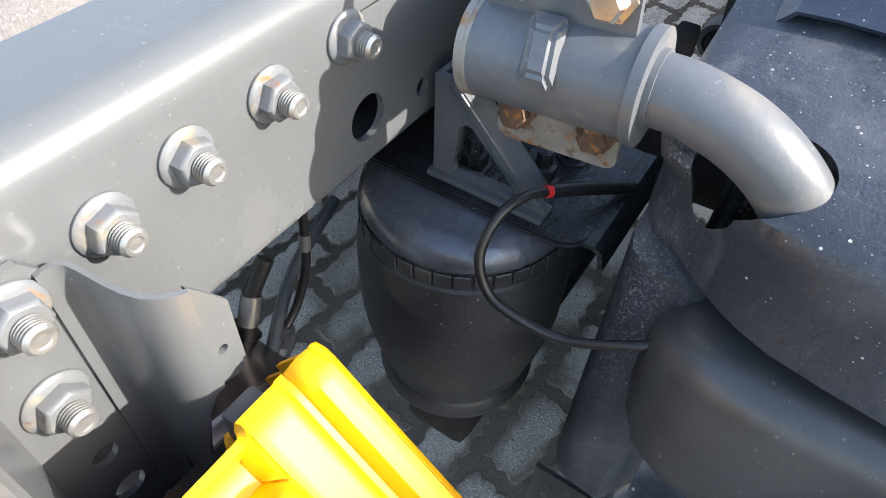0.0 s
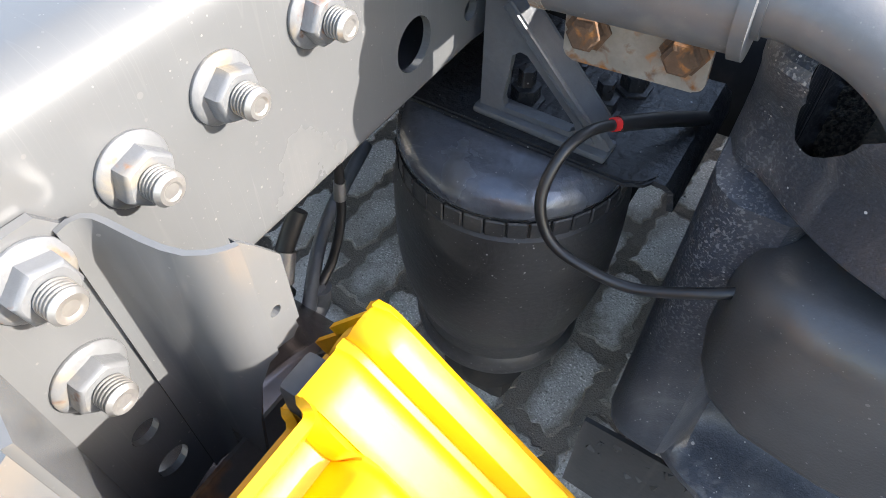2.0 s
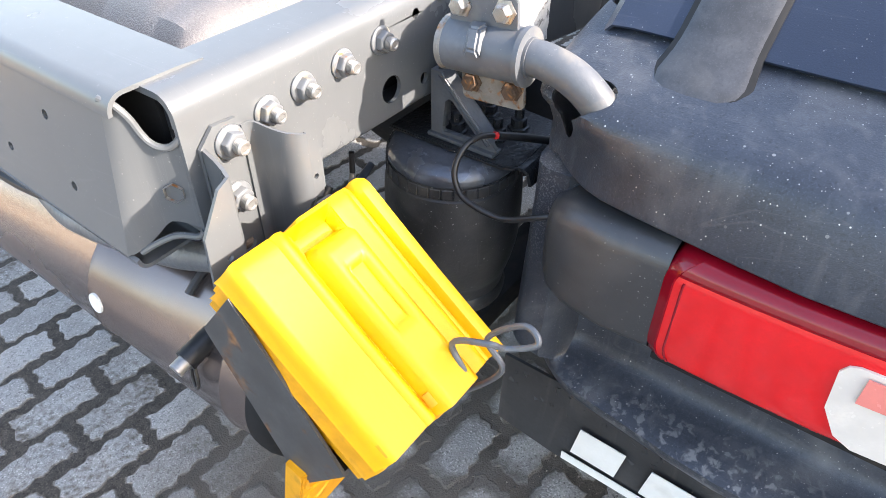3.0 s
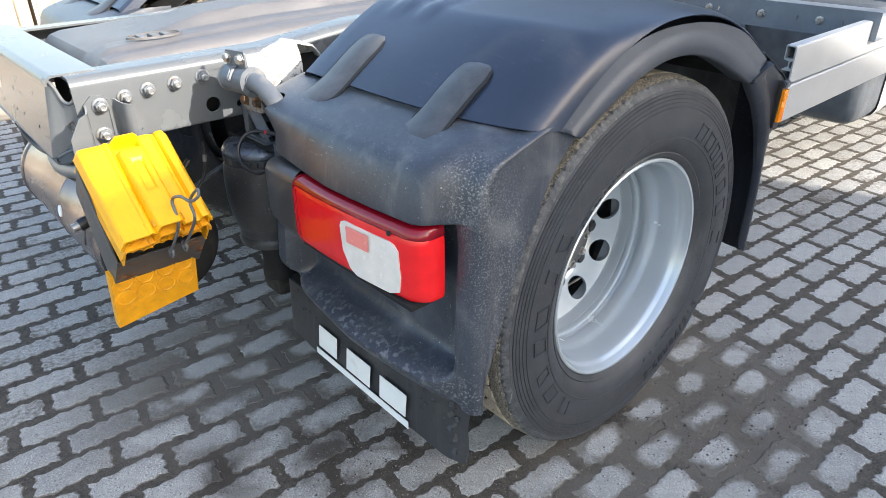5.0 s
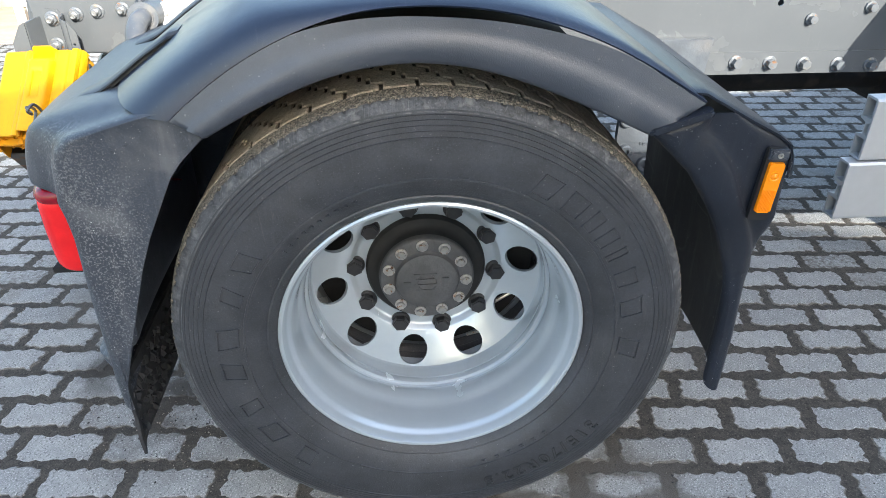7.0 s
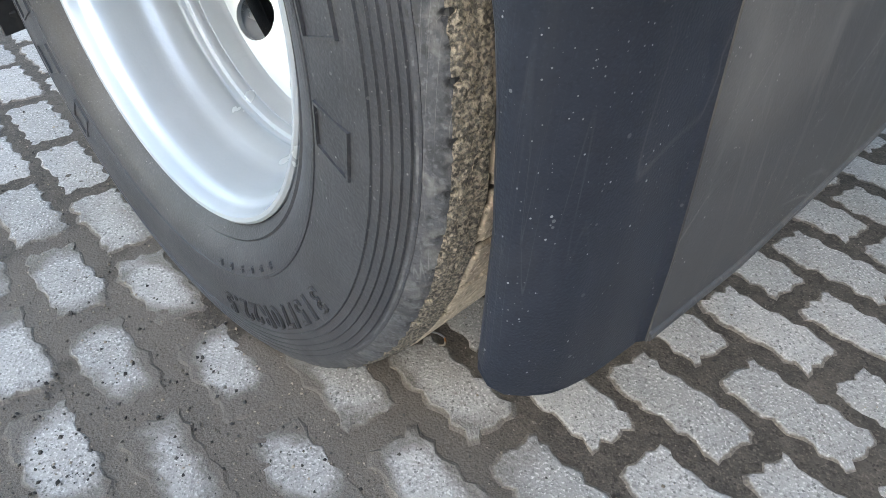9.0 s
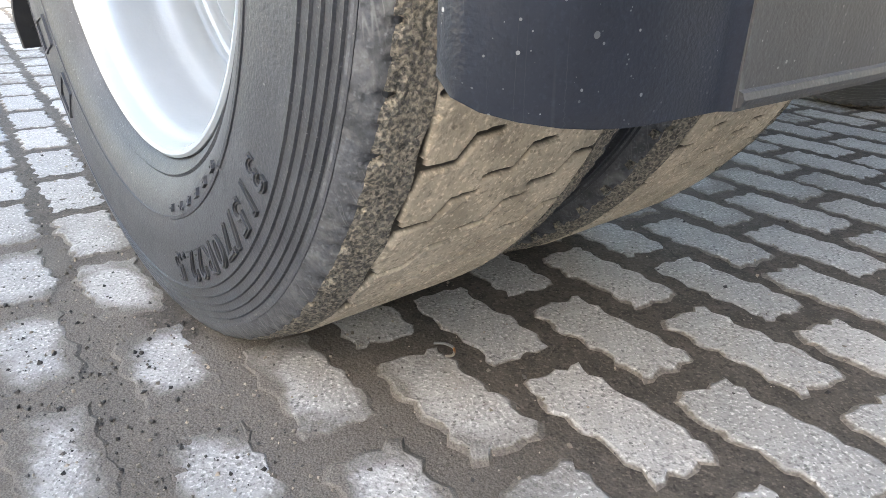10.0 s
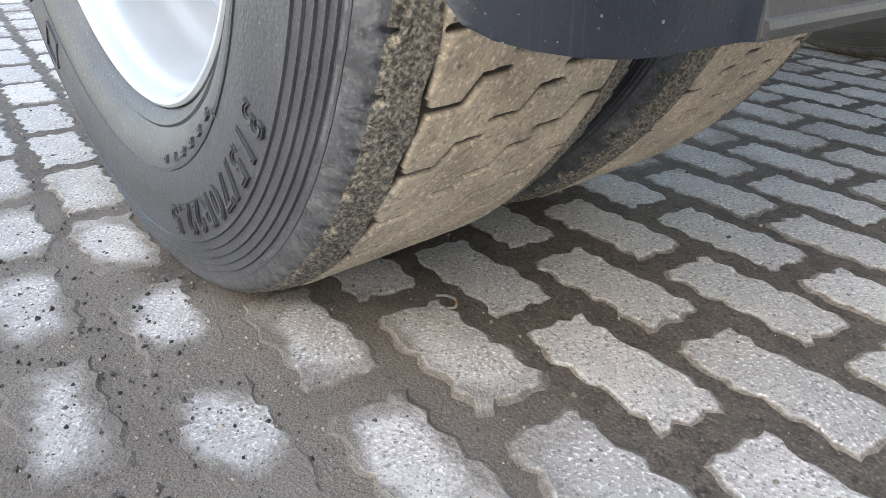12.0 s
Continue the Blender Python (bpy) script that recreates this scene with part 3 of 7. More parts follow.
# near rail: flanges with their bends, and between them a web with holes through it
def near_rail():
    xs = [-1.0, -0.9, -0.8, -0.7, -0.6, -0.5, -0.42, -0.3, -0.2, 0.0, 0.5, 1.0, 2.0, 3.5, 5.5]
    R, w, t = 0.024, 0.085, 0.008
    top_z = lambda x: curve_at([(-0.5, 1.018), (-0.2, 1.05), (5.5, 1.075)], x)
    bot_z = lambda x: curve_at([(-0.60, 0.852), (0.1, 0.765), (5.5, 0.745)], x)
    ups, downs = [], []
    for x in xs:
        sec = [(RAIL_Y, top_z(x) - 0.035)]
        for k in range(9):
            a = radians(90 * k / 8)
            sec.append((RAIL_Y + R - R * math.cos(a), top_z(x) - R + R * math.sin(a)))
        sec.append((RAIL_Y + w, top_z(x)))
        sec += [(RAIL_Y + w, top_z(x) - t)]
        for k in range(9):
            a = radians(90 - 90 * k / 8)
            sec.append((RAIL_Y + R - (R - t) * math.cos(a), top_z(x) - R + (R - t) * math.sin(a)))
        sec.append((RAIL_Y + t, top_z(x) - 0.035))
        ups.append([(x, y, z) for y, z in sec])
        sec = [(RAIL_Y, bot_z(x) + 0.012)]
        for k in range(5):
            a = radians(90 * k / 4)
            sec.append((RAIL_Y + 0.008 - 0.008 * math.cos(a), bot_z(x) + 0.008 - 0.008 * math.sin(a)))
        sec.append((RAIL_Y + w, bot_z(x)))
        sec += [(RAIL_Y + w, bot_z(x) + t), (RAIL_Y + t, bot_z(x) + t), (RAIL_Y + t, bot_z(x) + 0.012)]
        downs.append([(x, y, z) for y, z in sec])
    for nm, secs in (("top_flange", ups), ("bottom_flange", downs)):
        bm = loft(secs, closed=True)
        bm.verts.ensure_lookup_table()
        L = len(secs[0])
        bm.faces.new(bm.verts[:L])
        bm.faces.new(bm.verts[-L:])
        part(nm, bm, PAINT, chassis)
    # added black sheet behind the web makes its holes look shaded inside
    part("web_liner", box((-0.78, 0.955, 0.85), (-0.50, 0.962, 1.0), 0.002), UNDER, chassis, "black sheet behind the web, standing in for shade in its holes")
    mm = Matrix(((1, 0, 0, 0), (0, 0, 1, RAIL_Y), (0, 1, 0, 0), (0, 0, 0, 1)))
    low = [(x, bot_z(x) + 0.012) for x in xs]
    high = [(x, top_z(x) - 0.035) for x in reversed(xs)]
    holes = [circle(-0.676, 0.897, 0.0195, 28), circle(-0.604, 0.886, 0.0085), circle(-0.62, 0.985, 0.007, 14), circle(-0.565, 0.99, 0.006, 12), circle(-0.535, 0.90, 0.006, 12)]
    for k in range(9):
        holes.append(circle(1.05 + 0.16 * k, 0.95 + 0.02 * (k % 3), 0.009, 12))
    part("rail_web", plate_with_holes(low + high, holes, 0.006, mm), PAINT, chassis, smooth=False)


near_rail()
part("far_rail", loft(rail_rows(FAR_Y, -1), thick=0.006), PAINT, chassis)
# strip of the forward web plate, bolted over the rail
part("web_plate", extrude_outline([(0.75, 0.75), (3.2, 0.735), (3.2, 0.80), (0.75, 0.815)], 0.005, m=Matrix(((1, 0, 0, 0), (0, 0, -1, RAIL_Y - 0.001), (0, 1, 0, 0), (0, 0, 0, 1)))), PAINT, chassis)


# bolts: flange nut with washer collar and a threaded stud end
def stud_bolt(name_parent, x, z, y, r=0.0140, turn=0.0, lab=""):
    nut = bmesh.new()
    lathe([(r * 1.30, 0.0), (r * 1.33, -0.0008), (r * 1.33, -0.0020), (r * 1.29, -0.0028), (r * 1.06, -0.0046), (r * 0.9, -0.0048)], 28, (x, y, z), "y", bm=nut, cap=False)
    # six flats under a rounded crown, so that the corners run out before the top
    rows = []
    for d, k6, kr in ((0.0035, 1.03, 0.0), (0.0110, 1.03, 0.0), (0.0124, 1.01, 0.25), (0.0136, 0.95, 0.8), (0.0140, 0.90, 1.0), (0.0140, 0.58, 1.0)):
        ring = []
        for k in range(24):
            a = radians(15 * k + turn)
            flat = math.cos(radians(30)) / math.cos(((a - radians(turn)) % radians(60)) - radians(30))
            f = lerp(k6 * flat, min(k6 * flat, k6 * 0.93), kr)
            ring.append((x + r * f * math.cos(a), y - d, z + r * f * math.sin(a)))
        rows.append(ring)
    loft(rows, nut, closed=True)
    ob = part("flange_nut", nut, NUTM, name_parent, lab, angle=28)
    prof = [(0.0001, -0.0252), (r * 0.26, -0.0250), (r * 0.34, -0.0258), (r * 0.47, -0.0258), (r * 0.55, -0.0245)]
    yy = -0.0236
    for _ in range(5):
        prof += [(r * 0.60, yy), (r * 0.60, yy + 0.0006), (r * 0.49, yy + 0.0011), (r * 0.49, yy + 0.0014)]
        yy += 0.0020
    prof += [(r * 0.52, -0.0132)]
    part("stud", lathe(prof, 20, (x, y, z), "y", cap=False), STUD, ob)


BOLTS = [(-0.889, 0.957), (-0.833, 0.964), (-0.766, 0.968), (-0.694, 0.973)]
for n, (x, z) in enumerate(BOLTS):
    stud_bolt(chassis, x, z, RAIL_Y, turn=15 + 23 * n)

# bolt row of the forward plate
for k in range(15):
    x = 0.95 + 0.105 * k
    b = bmesh.new()
    lathe([(0.021, 0.0), (0.02, -0.003), (0.015, -0.005)], 14, (x, RAIL_Y - 0.006, 0.785 - 0.004 * k), "y", bm=b)
    extrude_outline([(0.0145 * math.cos(radians(60 * j + 20 * k)), 0.0145 * math.sin(radians(60 * j + 20 * k))) for j in range(6)], 0.022, b, Matrix(((1, 0, 0, x), (0, 0, -1, RAIL_Y - 0.008), (0, 1, 0, 0.785 - 0.004 * k), (0, 0, 0, 1))), 0.001)
    part("plate_bolt", b, NUTM, chassis)
for k in range(8):
    x = 1.15 + 0.17 * k
    part("web_bolt", lathe([(0.017, 0.0), (0.017, -0.006), (0.011, -0.007), (0.011, -0.022), (0.0001, -0.023)], 10, (x, RAIL_Y, 0.905 + 0.03 * (k % 2)), "y", cap=False), NUTM, chassis)

# hat bracket bolted to the rail end, carrying the chock holder
B_OUT = 0.838
bracket = thing("rail_bracket", "grey pressed steel hat bracket bolted to the rail end", "bracket")
yz = Matrix(((1, 0, 0, 0), (0, 0, 1, 0), (0, 1, 0, 0), (0, 0, 0, 1)))


def sheet_y(outline, holes, y, t=0.005):
    return plate_with_holes(outline, holes, t, Matrix(((1, 0, 0, 0), (0, 0, 1, y), (0, 1, 0, 0), (0, 0, 0, 1))))


base_out = [(-0.985, 0.70), (-0.925, 0.70), (-0.923, 0.955), (-0.935, 0.972), (-0.965, 0.974), (-0.985, 0.955)]
part("base_plate", sheet_y(base_out, [circle(-0.952, 0.81, 0.009, 14), circle(-0.95, 0.765, 0.011, 14)], RAIL_Y - 0.0065), PAINT, bracket, smooth=False)
fold = [(-0.932, 0.8925, 0.70, 0.962), (-0.926, 0.892, 0.70, 0.963), (-0.9205, 0.890, 0.70, 0.963), (-0.917, 0.886, 0.70, 0.962), (-0.9155, 0.880, 0.70, 0.961), (-0.9145, 0.872, 0.70, 0.960), (-0.9135, 0.862, 0.71, 0.9595), (-0.912, 0.853, 0.75, 0.959), (-0.909, 0.845, 0.81, 0.958), (-0.904, 0.839, 0.85, 0.957), (-0.8985, 0.8365, 0.866, 0.955), (-0.893, 0.8355, 0.868, 0.953)]
part("side_web", loft([[(x, y, lerp(z0, z1, k / 6)) for x, y, z0, z1 in fold] for k in range(7)], thick=0.003), PAINT, bracket)
part("outer_flange", sheet_y([(-0.893, 0.868), (-0.881, 0.864), (-0.876, 0.868), (-0.8765, 0.874), (-0.874, 0.874), (-0.874, 0.925), (-0.886, 0.9435), (-0.893, 0.953)], [circle(-0.886, 0.894, 0.0035, 12)], B_OUT - 0.003, 0.004), PAINT, bracket, smooth=False)
part("left_web", loft([[(-0.983, RAIL_Y - 0.004, z), (-0.989, 0.868, z), (-0.994, 0.850, z - 0.002), (-0.998, 0.839, z - 0.004)] for z in (0.70, 0.82, 0.93, 0.955)], thick=0.004), PAINT, bracket)
part("left_flange", sheet_y([(-1.043, 0.835), (-1.012, 0.822), (-0.998, 0.825), (-0.998, 0.952), (-1.012, 0.945), (-1.040, 0.90)], [circle(-1.017, 0.862, 0.0035, 12)], B_OUT - 0.003, 0.004), PAINT, bracket, smooth=False)
stud_bolt(bracket, -0.949, 0.949, RAIL_Y - 0.0065, 0.0146, 40)
stud_bolt(bracket, -0.955, 0.881, RAIL_Y - 0.0065, 0.0146, 10)

# rear crossmember: folded box with an open end and rows of holes
cross = thing("rear_crossmember", "light grey painted rear crossmember with rows of small holes", "crossmember")
mm = frame_m((-1.062, 0.0, 0.828), (0, 1, 0), (0.151, 0, 0.989))
HOLES = [(1.665, 0.123), (1.771, 0.086), (1.51, 0.102), (1.435, 0.105), (1.628, 0.044), (1.489, 0.051), (1.41, 0.052), (1.284, 0.107), (1.211, 0.109), (1.084, 0.133), (1.265, 0.054), (1.193, 0.058), (0.952, 0.1), (1.054, 0.056)]
part("rear_plate", plate_with_holes([(0.965, 0.0), (1.757, 0.027), (1.757, 0.173), (0.965, 0.173)], [circle(y, v, 0.0058, 14) for y, v in HOLES if 0.975 < y < 1.74 and 0.03 < v < 0.17], 0.006, mm), PAINT, cross, smooth=False)
rows = []
for y in (0.945, 1.1, 1.4, 1.757):
    sec = [(-1.0350, 0.999)]
    for k in range(8):
        a = radians(90 * k / 7)
        sec.append((-1.0185 - 0.0165 * math.cos(a), 1.0000 + 0.0165 * math.sin(a)))
    sec += [(-0.955, 1.0165), (-0.925, 1.0150), (-0.918, 1.008)]
    rows.append([(x, y, z) for x, z in sec])
part("top_fold", loft(rows, thick=-0.005), PAINT, cross)
rows = []
for y, dz in ((0.95, 0.0), (1.3, 0.012), (1.757, 0.027)):
    sec = [(-1.062, 0.828 + dz)] + [(-1.046 - 0.016 * math.cos(radians(22.5 * k)), 0.828 + dz - 0.016 * math.sin(radians(22.5 * k))) for k in range(5)] + [(-0.97, 0.814 + dz)]
    rows.append([(x, y, z) for x, z in sec])
part("bottom_fold", loft(rows, thick=0.005), PAINT, cross)
# end cheek: the plate turns round a soft corner towards the rail and dips under the open end
CHEEK = [(0.0, -1.015, 0.965, 1.012, 0.830), (0.1, -1.015, 0.9585, 1.011, 0.832), (0.35, -1.015, 0.951, 1.006, 0.838), (0.7, -1.015, 0.9445, 0.993, 0.850), (0.9, -1.0145, 0.939, 0.976, 0.860), (1.0, -1.0135, 0.934, 0.966, 0.865), (1.0, -1.0095, 0.926, 0.9605, 0.866), (1.0, -1.004, 0.917, 0.960, 0.864), (1.0, -0.999, 0.908, 0.966, 0.860), (1.0, -0.996, 0.903, 0.973, 0.858)]
rows, rim_line = [], []
for w, xt, y, z1, z0 in CHEEK:
    rows.append([(lerp(-1.062 + 0.1527 * (z - 0.828), xt - 0.02 * w * (1.01 - z), w), y, z) for z in [lerp(z0, z1, k / 8) for k in range(9)]])
    rim_line.append(rows[-1][-1])
part("end_cheek", loft(rows, thick=0.005), PAINT, cross)
part("end_rim", tube(rim_line, 0.0042, 10, 4), PAINT, cross)
# near-black sheet paints the hollow of the open end dark
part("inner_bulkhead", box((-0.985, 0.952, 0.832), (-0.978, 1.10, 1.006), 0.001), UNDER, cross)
part("lower_lip", tube([(-1.050, 0.955, 0.832), (-1.034, 0.940, 0.844), (-1.018, 0.926, 0.850), (-1.004, 0.908, 0.848), (-0.999, 0.902, 0.856)], 0.004, 8, 5), PAINT, cross)
cb = lathe([(0.012, 0.0), (0.012, 0.006), (0.007, 0.007), (0.0001, 0.010)], 6, (0, 0, 0), "z", cap=False)
cb.transform(frame_m((-1.0125, 0.9195, 0.905), (0, 0, 1), (0.57, -0.82, 0)))
part("cheek_bolt", cb, RUSTY, cross)

# ---- plastic cover between the rails ----
cover = thing("frame_cover", "dark grey moulded plastic cover between the chassis rails", "cover")
rows = []
for i in range(40):
    x = lerp(-0.895, 0.25, i / 39)
    row = []
    for j in range(58):
        y = lerp(1.03, 1.60, j / 57)
        ex, ey = min(1, (x + 0.895) / 0.07), min(1, min(y - 1.03, 1.60 - y) / 0.05)
        rim = 0.045 * math.sqrt(max(0, 1 - (1 - ex) ** 2)) * math.sqrt(max(0, 1 - (1 - ey) ** 2))
        z = 0.972 + rim + 0.022 * min(1, max(0, (x + 0.85) / 0.5))
        c = abs(y - 1.33) / 0.10 - 0.35 * (x + 0.9)
        if 0.25 < x + 0.95 and c < 1:
            z += 0.036 * min(1, (1 - c) * 2.6) * min(1, (x + 0.70) * 5)
        if abs(y - 1.16) < 0.05 and x > -0.86:
            z += 0.010 * min(1, (0.05 - abs(y - 1.16)) * 60)
        row.append((x, y, z))
    rows.append(row)
part("moulded_top", loft(rows, thick=0.004), COVER, cover)
emb = bmesh.new()
for k in range(28):
    a0, a1 = 2 * math.pi * k / 28, 2 * math.pi * (k + 1) / 28
    pts = [(-0.70 + 0.075 * math.cos(a0), 1.16 + 0.040 * math.sin(a0)), (-0.70 + 0.075 * math.cos(a1), 1.16 + 0.040 * math.sin(a1)), (-0.70 + 0.070 * math.cos(a1), 1.16 + 0.036 * math.sin(a1)), (-0.70 + 0.070 * math.cos(a0), 1.16 + 0.036 * math.sin(a0))]
    extrude_outline(pts, 0.006, emb, Matrix.Translation((0, 0, 1.036)))
for k in range(3):
    boxm(emb, (-0.745 + 0.033 * k, 1.14, 1.036), (-0.725 + 0.033 * k, 1.18, 1.042))
part("embossed_badge", emb, COVER, cover)
emb = bmesh.new()
for k in range(4):
    boxm(emb, (-0.70 + 0.05 * k, 1.44, 1.012), (-0.665 + 0.05 * k, 1.50, 1.022), 0.003, 1)
part("embossed_bars", emb, COVER, cover)

# ---- air spring, its top plate and bracket ----
AX, AY = -0.576, 0.864
spring = thing("air_spring", "black rubber air spring bellows on a tapered piston", "air spring")
prof = [(0.0001, 0.7905), (0.080, 0.7905), (0.091, 0.789), (0.099, 0.784), (0.1045, 0.776), (0.1060, 0.768), (0.1040, 0.7625), (0.1025, 0.761), (0.103, 0.741), (0.1065, 0.738), (0.1105, 0.72), (0.112, 0.69), (0.112, 0.655), (0.111, 0.625), (0.108, 0.60), (0.103, 0.575), (0.097, 0.553), (0.0935, 0.546), (0.0915, 0.538), (0.0910, 0.528), (0.0895, 0.522), (0.0895, 0.519), (0.0925, 0.515), (0.0945, 0.502), (0.0925, 0.492), (0.0001, 0.490)]
part("bellows", lathe(prof[7:], 64, (AX, AY, 0), "z", cap=False), BELLOWS, spring)
part("bead_plate", lathe(prof[:8], 64, (AX, AY, 0), "z", cap=False), BEADM, spring, "blue grey steel bead plate, oily")
crimp = bmesh.new()
for k in range(36):
    a = 2 * math.pi * k / 36
    boxm(crimp, (-0.0085, -0.0012, -0.009), (0.0085, 0.0018, 0.009), 0.0012, 1, Matrix.Translation((AX + 0.1045 * math.cos(a), AY + 0.1045 * math.sin(a), 0.751)) @ pose(0, 0, 0, 0, 0, math.degrees(a) + 90))
tagged(part("crimp_ring", crimp, BELLOWS, spring), kind="stuff")
part("piston_stud", lathe([(0.045, 0.492), (0.040, 0.42), (0.045, 0.39), (0.045, 0.365)], 16, (AX, AY, 0), "z"), UNDER, spring)
axle_b = thing("rear_axle", "rear axle with silver dished rims and worn dusty twin tyres", "axle")
part("casing", lathe([(0.075, 0.5), (0.085, 0.9), (0.16, 1.1), (0.20, 1.29), (0.16, 1.48), (0.085, 1.68), (0.075, 2.1)], 24, (0, 0, 0.49), "y"), UNDER, axle_b)
part("spring_carrier", box((-0.60, 0.83, 0.30), (0.15, 0.93, 0.365), 0.02), UNDER, axle_b)

plate = thing("spring_plate", "oily black steel plate above the air spring with studs", "plate")
part("plate", extrude_outline([(-0.622, 0.955), (-0.618, 0.752), (-0.611, 0.738), (-0.600, 0.731), (-0.46, 0.735), (-0.44, 0.955)], 0.007, m=Matrix.Translation((0, 0, 0.792)), bevel=0.002), GREASY, plate)
part("turned_edge", loft([[(-0.604, 0.734, 0.798), (-0.603, 0.724, 0.797), (-0.600, 0.717, 0.790), (-0.598, 0.714, 0.775), (-0.597, 0.713, 0.768)], [(-0.46, 0.737, 0.798), (-0.457, 0.726, 0.797), (-0.455, 0.719, 0.790), (-0.454, 0.716, 0.775), (-0.453, 0.715, 0.768)]], thick=0.005), GREASY, plate)
for x, y in ((-0.555, 0.80), (-0.575, 0.86), (-0.51, 0.79), (-0.50, 0.85)):
    b = lathe([(0.017, 0.798), (0.017, 0.802), (0.0125, 0.803), (0.0125, 0.816), (0.0075, 0.817), (0.0075, 0.832), (0.0001, 0.833)], 6, (x, y, 0), "z", cap=False)
    part("stud_nut", b, GREASY, plate)
tri_br = thing("gusset_bracket", "grey cast triangular bracket with a window under the rail", "bracket")
m = frame_m((-0.598, 0.886, 0.799), (0.02, -1, 0), (0, 0, 1))
out = [(0.0, 0.0), (0.108, 0.0), (0.114, 0.010), (0.106, 0.020), (0.024, 0.105), (0.0, 0.105)]
hol = [(0.022, 0.012), (0.079, 0.012), (0.084, 0.016), (0.082, 0.021), (0.037, 0.066), (0.031, 0.067), (0.025, 0.062), (0.020, 0.020)]
part("gusset", plate_with_holes(out, [hol], 0.007, m), CAST, tri_br, smooth=False)
part("foot", box((-0.611, 0.772, 0.799), (-0.586, 0.890, 0.806), 0.003), CAST, tri_br)
part("back_flange", box((-0.602, 0.881, 0.799), (-0.560, 0.887, 0.904), 0.002), CAST, tri_br)
part("sloping_rib", box((0.0, -0.003, -0.010), (0.118, 0.003, 0.014), 0.002, 2, frame_m((-0.597, 0.864, 0.904), (0.015, -0.695, -0.72), (0.0, -0.72, 0.695))), CAST, tri_br)

# ---- fender support tube, clamp and its brackets ----
clamp = thing("tube_clamp", "grey painted clamp barrel with rusty bolted strap", "clamp")
A, B = Vector((-0.655, 0.816, 0.979)), Vector((-0.651, 0.708, 0.986))
mA = frame_m(A, (0, 0, 1), (1, 0.27, 0)) 
dirv = (B - A).normalized()
barrel = bmesh.new()
tube([A, A + dirv * 0.004, A.lerp(B, 0.5), B - dirv * 0.004, B], 0.033, 40, 1, barrel)
part("barrel", barrel, ZINC, clamp)
part("end_collar", tube([B - dirv * 0.003, B + dirv * 0.004], 0.0355, 40, 1), ZINC, clamp)
part("end_ring", tube([A - dirv * 0.003, A + dirv * 0.002], 0.0338, 40, 1), RUSTY, clamp)
side = dirv.cross(Vector((0, 0, 1))).normalized()
# cast boss on the upper side of the barrel, wedge shaped
face = Vector((-0.80, 0.0, 0.60))
run_ = dirv.cross(face).normalized()
boss = bmesh.new()
base = A.lerp(B, 0.46) + face * 0.0295
lo_ = [base + dirv * a + run_ * b for a, b in ((-0.013, -0.024), (0.013, -0.024), (0.016, 0.022), (-0.010, 0.022))]
hi_ = [base + face * h + dirv * a + run_ * b for a, b, h in ((-0.006, -0.012, 0.012), (0.009, -0.012, 0.012), (0.011, 0.014, 0.009), (-0.004, 0.014, 0.009))]
va, vb = [boss.verts.new(p) for p in lo_], [boss.verts.new(p) for p in hi_]
boss.faces.new(va)
boss.faces.new(vb)
for k in range(4):
    boss.faces.new((va[k], va[(k + 1) % 4], vb[(k + 1) % 4], vb[k]))
bmesh.ops.bevel(boss, geom=boss.edges[:], offset=0.0028, segments=2, affect="EDGES")
part("cast_boss", boss, ZINC, clamp)
part("rust_patch", tube([A + dirv * 0.0005, A + dirv * 0.005], 0.0334, 40, 1), RUSTY, clamp, "rusty flaking rim")
for s, nm in ((-1, "lower_lug"), (1, "upper_lug")):
    o = Vector((-0.626, 0.766, 0.921)) if s < 0 else Vector((-0.655, 0.766, 1.03))
    lug = bmesh.new()
    extrude_outline(rounded(0.092, 0.044, 0.007), 0.006, lug, frame_m(o, dirv, (0, 0, 1)), 0.001)
    lo = part(nm, lug, RUSTY if s < 0 else ZINC, clamp)
    for k in (-0.030, 0.030):
        lb = lathe([(0.0150, 0), (0.0150, 0.0025), (0.0112, 0.003), (0.0112, 0.011), (0.0085, 0.0135), (0.0001, 0.0138)], 6, (0, 0, 0), "z", cap=False)
        lb.transform(frame_m(o + dirv * k, dirv, (0, 0, 1)) @ Matrix.Translation((0, 0.004, 0.0058)))
        part("lug_bolt", lb, FLAKE if s < 0 else BOLTM, lo)
pipe = thing("fender_tube", "grey painted bent steel tube carrying the fender", "tube")
part("bent_tube", tube([B - dirv * 0.02, B + dirv * 0.015, (-0.651, 0.672, 0.985), (-0.651, 0.650, 0.979), (-0.650, 0.630, 0.968), (-0.648, 0.612, 0.952), (-0.646, 0.600, 0.934), (-0.644, 0.590, 0.90)], 0.0218, 32, 8), ZINC, pipe)
part("weld_ring", tube([B + dirv * 0.003, B + dirv * 0.008], 0.0238, 32, 1), ZINC, pipe)
foil = thing("clamp_arm", "white flaking painted hollow bracket arm behind the clamp", "bracket")
